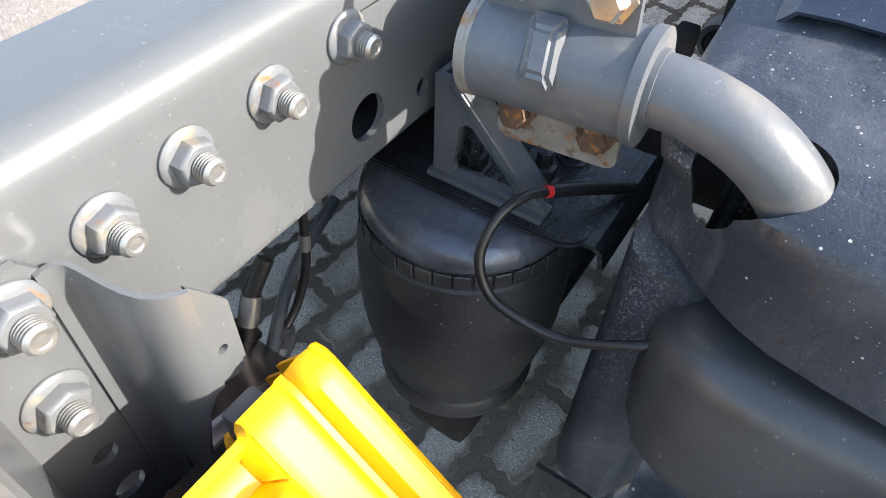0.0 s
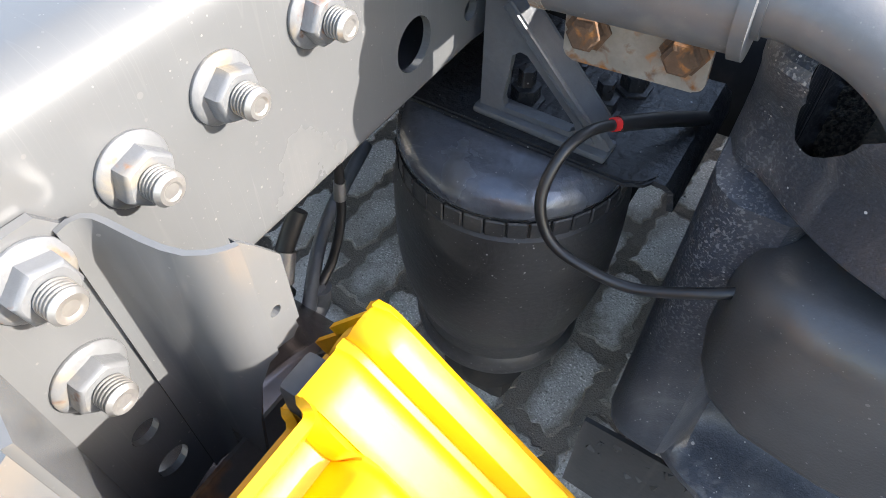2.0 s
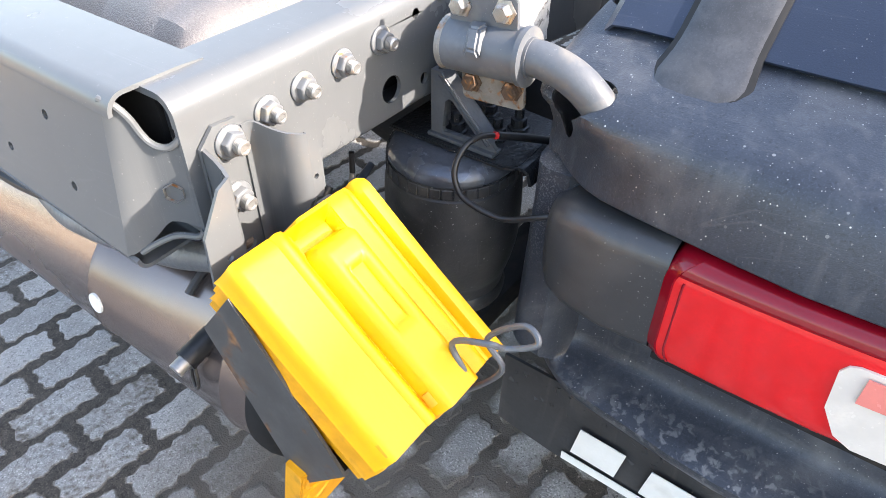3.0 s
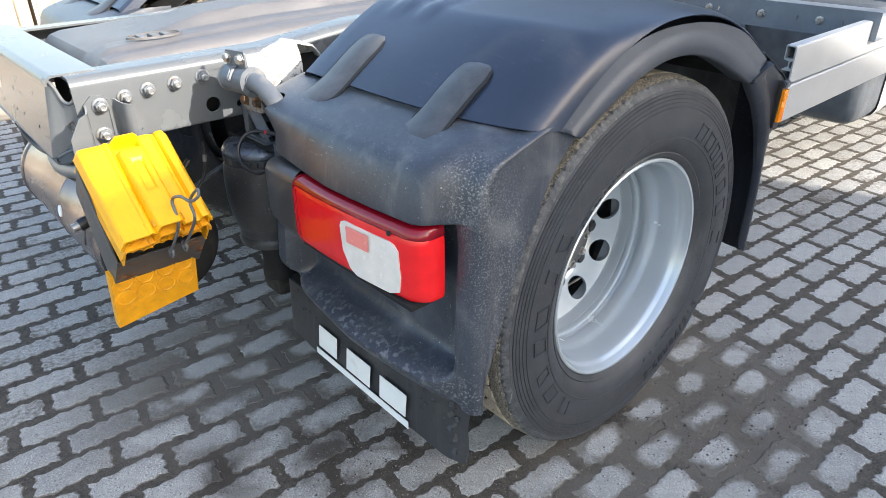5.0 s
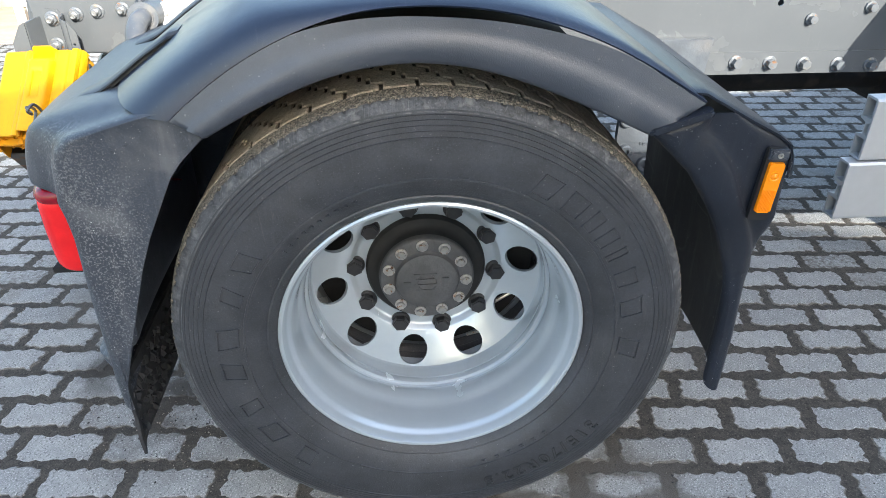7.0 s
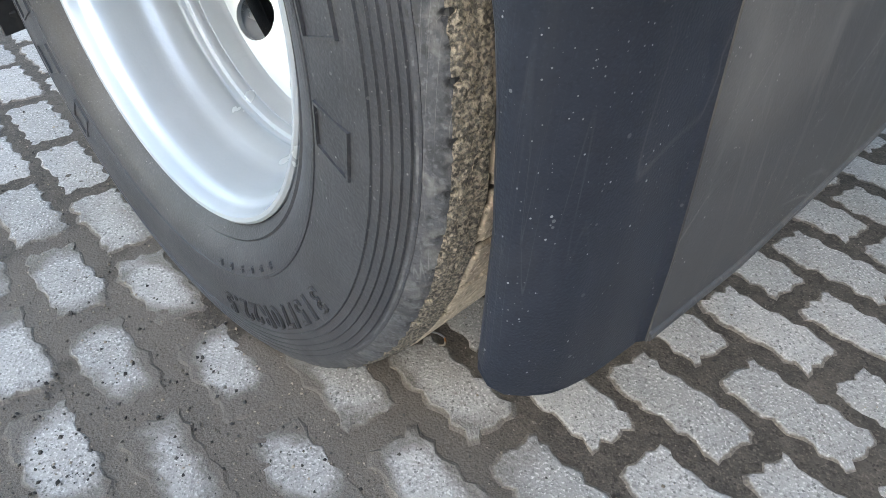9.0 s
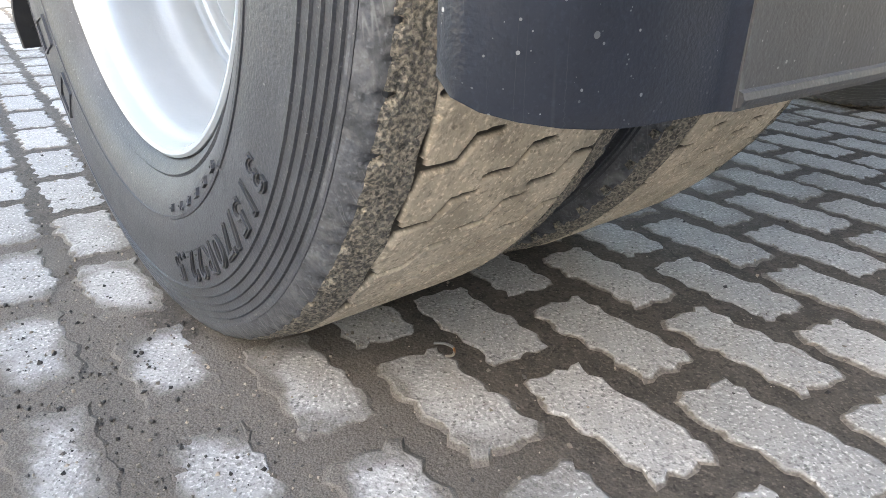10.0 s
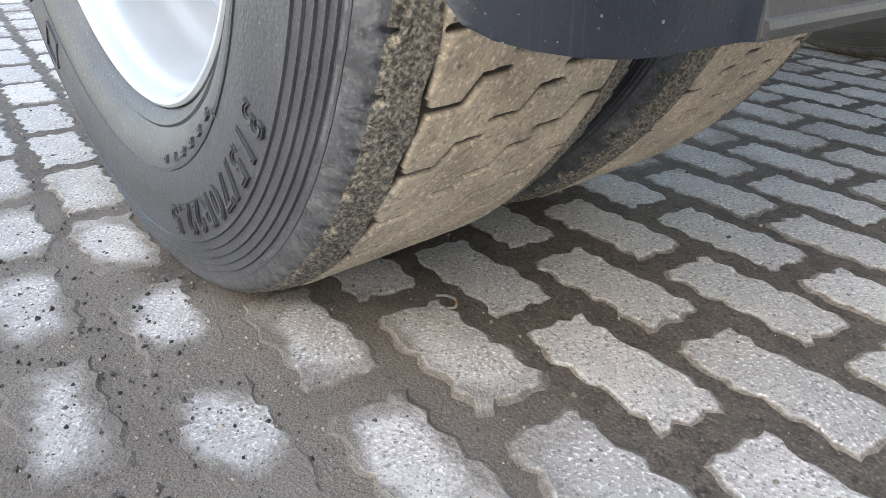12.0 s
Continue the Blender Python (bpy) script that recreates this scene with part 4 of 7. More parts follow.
ARM = [(-0.630, [(0.776, 0.950), (0.772, 0.985), (0.785, 1.003), (0.835, 1.005), (0.845, 0.970)]),
       (-0.550, [(0.775, 0.942), (0.772, 0.990), (0.788, 1.022), (0.845, 1.024), (0.852, 0.970)]),
       (-0.480, [(0.778, 0.933), (0.775, 0.990), (0.795, 1.042), (0.860, 1.043), (0.870, 0.980)]),
       (-0.420, [(0.780, 0.930), (0.778, 0.980), (0.800, 1.026), (0.865, 1.028), (0.875, 0.970)]),
       (-0.395, [(0.782, 0.930), (0.780, 0.965), (0.800, 0.992), (0.860, 0.995), (0.875, 0.960)])]
rows = []
for i in range(25):
    x = lerp(ARM[0][0], ARM[-1][0], i / 24)
    k = max(q for q in range(4) if ARM[q][0] <= x + 1e-6)
    f = (x - ARM[k][0]) / (ARM[k + 1][0] - ARM[k][0])
    sec = [(lerp(a[0], b[0], f), lerp(a[1], b[1], f)) for a, b in zip(ARM[k][1], ARM[k + 1][1])]
    row = []
    for (y0, z0), (y1, z1) in zip(sec, sec[1:]):
        for q in range(5):
            y, z = lerp(y0, y1, q / 5), lerp(z0, z1, q / 5)
            w = 0.0022 * noise.noise(Vector((x * 60, y * 70, z * 70))) + 0.0012 * noise.noise(Vector((x * 170, y * 150, z * 150)))
            row.append((x, y + w, z + w))
    row.append((x, sec[-1][0], sec[-1][1]))
    rows.append(row)
sheet_bm = loft([r for r in rows if r[0][0] < -0.472])
loft([r[10:] for r in rows if r[0][0] > -0.485], sheet_bm)
bmesh.ops.remove_doubles(sheet_bm, verts=sheet_bm.verts, dist=1e-5)
bmesh.ops.recalc_face_normals(sheet_bm, faces=sheet_bm.faces)
thicken(sheet_bm, 0.003)
part("folded_sheet", sheet_bm, GOLD, foil, "white sheet with dirt and chipped paint")
# black plates added inside the arm, their colour standing for the hollow's shade
part("inner_plate", extrude_outline([(0.786, 0.935), (0.784, 0.985), (0.803, 1.022), (0.860, 1.024), (0.868, 0.970)], 0.004, m=Matrix(((0, 0, 1, -0.500), (1, 0, 0, 0), (0, 1, 0, 0), (0, 0, 0, 1)))), UNDER, foil)
part("inner_web", box((-0.498, 0.838, 0.915), (-0.385, 0.843, 1.000), 0.001), UNDER, foil)

# ---- cable, hoses ----
cable = thing("lamp_cable", "black cable looping from the spring plate to the fender", "cable")
part("sleeve", tube([(-0.565, 0.750, 0.822), (-0.605, 0.772, 0.836), (-0.632, 0.784, 0.842), (-0.656, 0.792, 0.832), (-0.675, 0.793, 0.805), (-0.682, 0.778, 0.778), (-0.682, 0.750, 0.766), (-0.675, 0.709, 0.760), (-0.664, 0.66, 0.779), (-0.65, 0.63, 0.79)], 0.0044, 12, 8), HOSE, cable)
part("thick_sleeve", tube([(-0.52, 0.725, 0.803), (-0.565, 0.750, 0.822), (-0.603, 0.771, 0.8355)], 0.0062, 12, 6), HOSE, cable)
part("tape_ring", tube([(-0.603, 0.771, 0.8355), (-0.608, 0.7735, 0.8372)], 0.0054, 12, 1), REDP, cable, "red tape ring")
hose = thing("brake_hose", "black air hoses with silver crimped ends under the rail", "hose")
part("hose", tube([(-0.694, 0.970, 0.780), (-0.697, 0.970, 0.735), (-0.703, 0.970, 0.700), (-0.722, 0.970, 0.663), (-0.744, 0.970, 0.646)], 0.0046, 12, 8), HOSE, hose)
part("crimp", tube([(-0.696, 0.970, 0.745), (-0.699, 0.970, 0.726)], 0.0058, 12, 1), STUD, hose)
part("hose_nut", lathe([(0.0085, -0.010), (0.0085, 0.010)], 6, (-0.748, 0.970, 0.640), "z"), CAST, hose)
part("elbow", tube([(-0.746, 0.970, 0.648), (-0.752, 0.970, 0.628), (-0.772, 0.968, 0.622), (-0.790, 0.966, 0.622)], 0.0125, 14, 6), CAST, hose)
part("valve_body", box((-0.800, 0.955, 0.600), (-0.772, 0.988, 0.650), 0.005, 2), CAST, hose)
part("lower_hose", tube([(-0.735, 0.985, 0.735), (-0.765, 0.985, 0.700), (-0.785, 0.975, 0.660), (-0.787, 0.970, 0.640)], 0.0085, 12, 8), HOSE, hose)
part("crimp_end", tube([(-0.760, 0.985, 0.707), (-0.776, 0.980, 0.682)], 0.0102, 12, 1), STUD, hose)
part("silver_hose", tube([(-0.60, 1.02, 0.690), (-0.70, 1.0, 0.662), (-0.79, 0.95, 0.640)], 0.0070, 12, 8), CAST, hose)

# ---- wheel chocks in their holder ----
CX0, CX1 = -1.048, -0.850
TOPP, LOWP = Vector((0, 0.798, 0.887)), Vector((0, 0.602, 0.734))
sl = (LOWP - TOPP).normalized()
nrm = Vector((0, sl.z, -sl.y))
if nrm.z < 0:
    nrm = -nrm
SLEN = (LOWP - TOPP).length


def step(a, b, x):
    """A soft step from 0 at a to 1 at b."""
    t = max(0.0, min(1.0, (x - a) / (b - a)))
    return t * t * (3 - 2 * t)


def chock_height(u, s):
    """Height of the moulded face: u across the width, s down the slope."""
    h = -0.030 * (1 - step(0.0, 0.045, u)) - 0.016 * step(0.985, 1.0, u)
    h += 0.0045 * step(0.295, 0.310, u) * (1 - step(0.330, 0.350, u))
    hump = step(0.375, 0.425, u) * (1 - step(0.625, 0.685, u))
    sunk = step(0.015, 0.03, s) * (1 - step(0.13, 0.17, s)) * step(0.365, 0.375, u) * (1 - step(0.655, 0.665, u))
    h += 0.024 * hump * (1 - sunk) * (1 + 0.25 * step(0.10, 0.0, s)) - 0.010 * sunk
    tray_ = step(0.27, 0.29, s) * (1 - step(0.60, 0.63, s)) * step(0.445, 0.460, u) * (1 - step(0.585, 0.600, u))
    h -= 0.006 * tray_
    h += 0.004 * step(0.67, 0.70, u) * (1 - step(0.80, 0.83, u))
    h += 0.012 * step(0.875, 0.895, u) * (1 - step(0.945, 0.965, u)) * (1 - 0.5 * step(0.0, 0.03, 0.03 - s))
    return h


def chock(off, down, m, lab, teeth=3):
    ob = thing("wheel_chock", lab, "wheel chock", "stacked wheel chocks")
    rows = []
    n, wide = 44, 88
    for i in range(n + 1):
        s = i / n
        base = TOPP + sl * (down + s * SLEN) + nrm * (off - 0.002 * math.sin(math.pi * s) - 0.006 * (1 - step(0.0, 0.03, s)))
        row = []
        for k in range(wide + 1):
            u = k / wide
            hh = chock_height(u, s)
            row.append((lerp(CX0, CX1, u), base.y + nrm.y * hh, base.z + nrm.z * hh))
        rows.append(row)
    part("ribbed_face", loft(rows, thick=-0.005), m, ob, angle=50)
    for x in (CX0 + 0.002, CX1 - 0.006):
        a, b = TOPP + sl * down + nrm * (off - 0.012), TOPP + sl * (down + SLEN) + nrm * (off - 0.012)
        c, d = b - nrm * 0.045, a - nrm * 0.05
        mmx = Matrix(((0, 0, 1, x), (1, 0, 0, 0), (0, 1, 0, 0), (0, 0, 0, 1)))
        part("side_skirt", extrude_outline([(p.y, p.z) for p in (a, b, c, d)], 0.004, m=mmx), m, ob)
    # corrugated lower edge: rows of short half-round pipes
    rng_ = random.Random(int(1000 * (off + 1)))
    lip = bmesh.new()
    for q in range(teeth):
        for k in range(8):
            x = lerp(CX0 + 0.014, CX1 - 0.014, (k + 0.5 * (q % 2)) / 7.5)
            e = TOPP + sl * (down + SLEN + rng_.uniform(-0.004, 0.004)) + nrm * (off - 0.004 - 0.013 * q + (0.7 * chock_height((x - CX0) / (CX1 - CX0), 1.0) if q == 0 else 0.0))
            out_ = [(0.012 * math.cos(radians(a)), 0.0085 * math.sin(radians(a))) for a in range(0, 181, 30)] + [(0.0085 * math.cos(radians(a)), 0.0055 * math.sin(radians(a))) for a in range(180, -1, -30)]
            extrude_outline(out_, 0.016, lip, frame_m((x, e.y - sl.y * 0.010, e.z - sl.z * 0.010), (-1, 0, 0), nrm))
    part("toothed_edge", lip, YELLOW_D, ob)
    return ob


chock(0.0, 0.0, YELLOW, "bright yellow ribbed plastic wheel chock on top of the stack")
chock(-0.034, 0.006, YELLOW_D, "dirty yellow plastic wheel chock lying under another")
low = thing("wheel_chock", "dirty yellow chock end with round studs hanging below the holder", "wheel chock", "stacked wheel chocks")
lm = frame_m((-1.062, 0.733, 0.600), (1, 0, 0), (0, 0.22, -0.97))
bm = bmesh.new()
extrude_outline([(0, 0), (0.205, 0.0), (0.205, 0.135), (0.0, 0.165)], 0.03, bm, lm, 0.002)
part("end_plate", bm, YELLOW_D, low)
for r_ in range(2):
    for k in range(4):
        b = lathe([(0.024, 0.0), (0.024, -0.003), (0.020, -0.0045), (0.018, -0.002), (0.0001, -0.002)], 18, (0, 0, 0), "z", cap=False)
        b.transform(lm @ Matrix.Translation((0.028 + 0.049 * k, 0.026 + 0.047 * r_, 0.0)))
        part("round_stud", b, YELLOW_D, low)
tray = thing("chock_holder", "black painted steel tray holding wheel chocks, rust at its edges", "chock holder")
E1 = TOPP + sl * (SLEN + 0.004) - nrm * 0.050
mmx = lambda x: Matrix(((0, 0, 1, x), (1, 0, 0, 0), (0, 1, 0, 0), (0, 0, 0, 1)))
P = [TOPP + sl * 0.02 - nrm * 0.028, Vector((0, 0.668, 0.664)), Vector((0, 0.752, 0.566)), Vector((0, 0.865, 0.770))]
part("side_plate", extrude_outline([(p.y, p.z) for p in P], 0.004, m=mmx(CX0 - 0.006)), BLACKST, tray)
part("side_plate", extrude_outline([(p.y, p.z) for p in P], 0.004, m=mmx(CX1 + 0.001)), BLACKST, tray)
part("front_plate", loft([[(CX0 - 0.006, P[1].y, P[1].z), (CX1 + 0.005, P[1].y, P[1].z)], [(CX0 - 0.006, P[2].y, P[2].z), (CX1 + 0.005, P[2].y, P[2].z)]], thick=0.004), BLACKST, tray)
part("floor_plate", loft([[(CX0 - 0.005, P[2].y, P[2].z), (CX1 + 0.004, P[2].y, P[2].z)], [(CX0 - 0.005, P[3].y, P[3].z), (CX1 + 0.004, P[3].y, P[3].z)]], thick=0.004), BLACKST, tray)
part("mount_arm", box((-0.985, 0.80, 0.70), (-0.90, 0.884, 0.715), 0.002), BLACKST, tray)
part("rust_lug", box((-0.912, 0.797, 0.850), (-0.888, 0.815, 0.882), 0.004), BLACKST, tray, "rusty lug")
clipo = thing("wire_clip", "bent dark steel wire clip holding the chocks", "wire clip")
part("wire", tube([(-0.940, 0.648, 0.664), (-0.938, 0.622, 0.690), (-0.929, 0.592, 0.748), (-0.924, 0.617, 0.792), (-0.920, 0.575, 0.815), (-0.905, 0.562, 0.803), (-0.897, 0.532, 0.822), (-0.889, 0.553, 0.829), (-0.895, 0.592, 0.790), (-0.900, 0.568, 0.760), (-0.906, 0.610, 0.700), (-0.910, 0.638, 0.672)], 0.0035, 8, 6), CAST, clipo)
for (x, y, z) in ((-0.941, 0.648, 0.668), (-0.911, 0.640, 0.676)):
    loop = [(x + 0.003 * a / 6.28, y + 0.010 * math.sin(a), z - 0.010 + 0.011 * math.cos(a)) for a in np.linspace(0, 2 * math.pi, 15)]
    part("spring_coil", tube(loop, 0.003, 8, 2), CAST, clipo)

# ---- air tank under the rear crossmember ----
tank = thing("air_tank", "silver grey cylindrical air tank under the rear crossmember", "air tank")
TX, TZ, TR = -0.898, 0.583, 0.144
part("shell", lathe([(0.0001, 0.79), (0.06, 0.793), (0.118, 0.805), (0.139, 0.825), (TR, 0.84), (TR, 0.90), (TR + 0.0025, 0.905), (TR, 0.91), (TR, 1.20), (TR + 0.0025, 1.205), (TR, 1.21), (TR, 1.585), (TR + 0.004, 1.588), (TR + 0.004, 1.600), (TR - 0.003, 1.601), (TR - 0.008, 1.592), (0.06, 1.594), (0.0001, 1.595)], 56, (TX, 0, TZ), "y", cap=False), TANKM, tank)
for y in (1.00, 1.46):
    part("strap", tube([(TX + (TR + 0.004) * math.cos(a), y, TZ + (TR + 0.004) * math.sin(a)) for a in np.linspace(0.3, math.pi * 0.72, 20)], 0.006, 8, 1), BLACKST, tank)
dot = lathe([(0.0001, -0.002), (0.016, -0.002), (0.017, 0.004)], 20, (0, 0, 0), "z", cap=False)
dot.transform(Matrix.Translation((TX - 0.1425, 1.19, TZ + 0.024)) @ Vector((0, 0, -1)).rotation_difference(Vector((-0.985, 0, 0.17))).to_matrix().to_4x4())
part("sticker_dot", dot, WHITE, tank, "round white sticker")
part("end_cap", lathe([(0.0001, 0.784), (0.06, 0.787), (0.118, 0.799), (0.141, 0.820), (0.1465, 0.838), (0.1465, 0.855)], 56, (TX, 0, TZ), "y", cap=False), UNDER, tank, "black end cap")
valve = thing("drain_valve", "black test valve with a loop and silver tip on the tank", "valve")
part("body", tube([(-1.005, 0.945, 0.665), (-1.03, 0.945, 0.660), (-1.052, 0.945, 0.655)], 0.016, 14, 1), HOSE, valve)
part("tip", tube([(-1.050, 0.945, 0.655), (-1.068, 0.945, 0.651)], 0.011, 14, 1), STUD, valve)
part("loop", tube([(-1.042, 0.945, 0.645), (-1.050, 0.935, 0.615), (-1.050, 0.945, 0.600), (-1.045, 0.955, 0.615), (-1.040, 0.950, 0.645)], 0.0025, 8, 6), HOSE, valve)
spipe = thing("stabiliser_bar", "grey steel bar with clamp and hoses above the tank", "bar")
part("bar", tube([(-0.975, 1.41, 0.785), (-0.985, 1.35, 0.722), (-0.992, 1.29, 0.703), (-0.992, 1.22, 0.708), (-0.990, 1.116, 0.731), (-0.988, 1.006, 0.762), (-0.975, 0.93, 0.785)], 0.019, 16, 8), CAST, spipe)
part("knuckle", lathe([(0.03, 1.38), (0.042, 1.40), (0.042, 1.45), (0.03, 1.47)], 20, (-0.97, 0, 0.795), "y"), UNDER, spipe)
part("hanger", box((-0.99, 1.48, 0.72), (-0.93, 1.515, 0.862), 0.006), PAINT, spipe)
part("hose", tube([(-1.0, 1.47, 0.83), (-1.03, 1.44, 0.79), (-1.02, 1.36, 0.75), (-1.0, 1.25, 0.745), (-0.97, 1.15, 0.75)], 0.009, 10, 8), HOSE, spipe)
under = thing("underrun_box", "dark underrun bar and lamp carrier below the far rail", "bar")
part("bar", box((-1.0, 1.58, 0.70), (-0.90, 1.745, 0.82), 0.02), UNDER, under)
part("plate", box((-0.99, 1.66, 0.60), (-0.97, 1.745, 0.70), 0.004), UNDER, under)


# ---- rear fender: top cover, arch lip, rear corner, front section ----
def bez(pts, t):
    pts = [Vector(p) for p in pts]
    while len(pts) > 1:
        pts = [a.lerp(b, t) for a, b in zip(pts, pts[1:])]
    return pts[0]


TOPLINE = [(-0.535, 1.000), (-0.475, 1.042), (-0.41, 1.084), (-0.345, 1.121), (-0.31, 1.138), (-0.29, 1.1445), (-0.26, 1.1480), (-0.16, 1.158), (-0.03, 1.167), (0.10, 1.160), (0.22, 1.130), (0.32, 1.078), (0.43, 1.000)]
LIP_UP = [(-0.40, 0.985), (-0.345, 1.030), (-0.285, 1.070), (-0.225, 1.101), (-0.165, 1.125), (-0.09, 1.141), (-0.01, 1.145), (0.09, 1.138), (0.20, 1.112), (0.31, 1.066), (0.440, 0.988)]
LIP_LOW = [(-0.348, 0.961), (-0.305, 0.985), (-0.255, 1.010), (-0.20, 1.034), (-0.145, 1.053), (-0.08, 1.066), (-0.01, 1.069), (0.075, 1.057), (0.17, 1.026), (0.275, 0.980), (0.357, 0.941)]


def dense(pts, n):
    ps = smooth_path([(a, 0, b) for a, b in pts], 8)
    d = [0.0]
    for a, b in zip(ps, ps[1:]):
        d.append(d[-1] + (b - a).length)
    out = []
    for k in range(n):
        s = d[-1] * k / (n - 1)
        i = max(j for j in range(len(d)) if d[j] <= s + 1e-9)
        i = min(i, len(ps) - 2)
        q = ps[i].lerp(ps[i + 1], (s - d[i]) / max(1e-9, d[i + 1] - d[i]))
        out.append((q.x, q.z))
    return out


def fender(side_y, lab_extra, detail):
    """side_y maps the distance from the truck's outer side to the world's y."""
    Y = side_y
    g = thing("mudguard", "black plastic truck mudguard, dusty and scratched" + lab_extra, "mudguard")
    n = 91
    top, up, lowl = dense(TOPLINE, n), dense(LIP_UP, n), dense(LIP_LOW, n)
    for line in (up, lowl):
        for _ in range(22):
            line[1:-1] = [((a[0] + 2 * b[0] + c[0]) / 4, (a[1] + 2 * b[1] + c[1]) / 4) for a, b, c in zip(line, line[1:], line[2:])]
    rows = []
    for i in range(n):
        (tx, tz), (ux, uz) = top[i], up[i]
        row = [(tx, Y(0.668), tz - 0.045), (tx, Y(0.664), tz - 0.012), (tx, Y(0.655), tz - 0.002)]
        deck = max(0.0, min(1.0, (tx + 0.36) / 0.10)) * max(0.0, min(1.0, (0.36 - tx) / 0.08))
        for q in range(20):
            yy = lerp(0.63, 0.39, q / 19)
            c1, c2 = 0.55 - 0.05 * (tx + 0.36), 0.45 + 0.03 * (tx + 0.36)
            rid = max(0.0, 1 - abs(yy - c1) / 0.035) + max(0.0, 1 - abs(yy - c2) / 0.030)
            row.append((tx, Y(yy), tz + 0.009 * deck * min(1.0, rid * 2.2)))
        crown = max(0.0, 1 - abs(i - n * 0.55) / (n * 0.35))
        for k in range(1, 12):
            s = k / 11
            a = radians(90 * s)
            yy = 0.38 - 0.395 * math.sin(a) ** (0.9 - 0.25 * crown)
            w = 1 - math.cos(a) ** (0.75 + 0.5 * crown)
            row.append((lerp(tx, ux, w), Y(yy), lerp(tz, uz, w ** 1.15)))
        rows.append(row)
    part("top_cover", loft(rows, thick=-0.004), PLASTIC2, g, "smooth black plastic cover")
    # arch lip: a flat flange round the tyre, cracked away from the cover over the top
    rows = []
    for i in range(n):
        (ux, uz), (lx, lz) = up[i], lowl[i]
        s = i / (n - 1)
        gap = 0.012 * max(0, math.sin(math.pi * (s - 0.26) / 0.56)) if 0.26 < s < 0.82 else 0
        v = Vector((lx - ux, lz - uz)).normalized()
        q = [(ux + v.x * (0.001 + gap), uz + v.y * (0.001 + gap), -0.0145 - 0.3 * gap), (lerp(ux, lx, 0.30 + gap * 3), lerp(uz, lz, 0.30 + gap * 3), -0.019), (lerp(ux, lx, 0.5), lerp(uz, lz, 0.5), -0.0215), (lerp(ux, lx, 0.56), lerp(uz, lz, 0.56), -0.0255), (lerp(ux, lx, 0.96), lerp(uz, lz, 0.96), -0.026), (lx, lz, -0.021), (lx + v.x * -0.002, lz - v.y * 0.003, -0.008), (lx + v.x * -0.006, lz - v.y * 0.006, 0.03)]
        rows.append([(x, Y(y), z) for x, z, y in q])
    part("arch_lip", loft(rows, thick=-0.003), LIPM, g, "matt black arch lip with a long crack", angle=88)
    rows = [[(lx, Y(y), lz + 0.014) for y in (0.0, 0.15, 0.30, 0.45, 0.60, 0.665)] for lx, lz in lowl]
    part("inner_liner", loft(rows, thick=0.003), UNDER, g, "black liner over the tyres")

    # rear corner section by level: side face by the arch, rounded column, back with a deep lamp pocket, inner flange
    zs = [1.002, 0.990, 0.980, 0.972, 0.966, 0.960, 0.954, 0.947, 0.935, 0.915, 0.89, 0.862, 0.851, 0.847, 0.844, 0.838, 0.82, 0.78, 0.72, 0.66, 0.60, 0.555, 0.535, 0.522, 0.512, 0.503, 0.496, 0.490, 0.484, 0.477, 0.468, 0.457, 0.445, 0.43, 0.415, 0.40]
    back = [(0.40, -0.618), (0.415, -0.634), (0.43, -0.650), (0.445, -0.662), (0.457, -0.669), (0.468, -0.673), (0.477, -0.674), (0.484, -0.672), (0.490, -0.668), (0.52, -0.648), (0.60, -0.632), (0.80, -0.632), (0.844, -0.664), (0.847, -0.690), (0.851, -0.694), (0.862, -0.694), (0.89, -0.689), (0.915, -0.682), (0.935, -0.674), (0.947, -0.666), (0.954, -0.658), (0.960, -0.645), (0.966, -0.628), (0.972, -0.608), (0.980, -0.578), (0.990, -0.540), (1.002, -0.48)]
    arch = [(0.40, -0.595), (0.465, -0.590), (0.513, -0.572), (0.614, -0.536), (0.686, -0.512), (0.757, -0.486), (0.902, -0.411), (0.961, -0.350), (0.982, -0.340)]
    corner = [(0.40, -0.612), (0.465, -0.614), (0.66, -0.610), (0.80, -0.604), (0.846, -0.612), (0.92, -0.602), (0.943, -0.592), (0.960, -0.57), (0.976, -0.52), (0.990, -0.47), (1.002, -0.42)]
    soft_step = lambda a, b, x: (lambda t: t * t * (3 - 2 * t))(max(0.0, min(1.0, (x - a) / (b - a))))
    rows = []
    for z in zs:
        xb, xa, xc = curve_at(back, z), curve_at(arch, z), curve_at(corner, z)
        deep = curve_at([(0.478, 0.0), (0.487, 0.18), (0.495, 0.52), (0.504, 0.82), (0.515, 0.95), (0.53, 1.0), (0.842, 1.0), (0.846, 0.0)], z)
        row = []
        for k in range(7):
            s = k / 6
            row.append((lerp(xa, xc + 0.026, s), -0.016 + 0.004 * math.sin(math.pi * s), z))
        for k in range(1, 6):
            a = radians(90 * k / 5)
            row.append((xc + 0.026 - 0.026 * math.sin(a), 0.010 - 0.026 * math.cos(a), z))
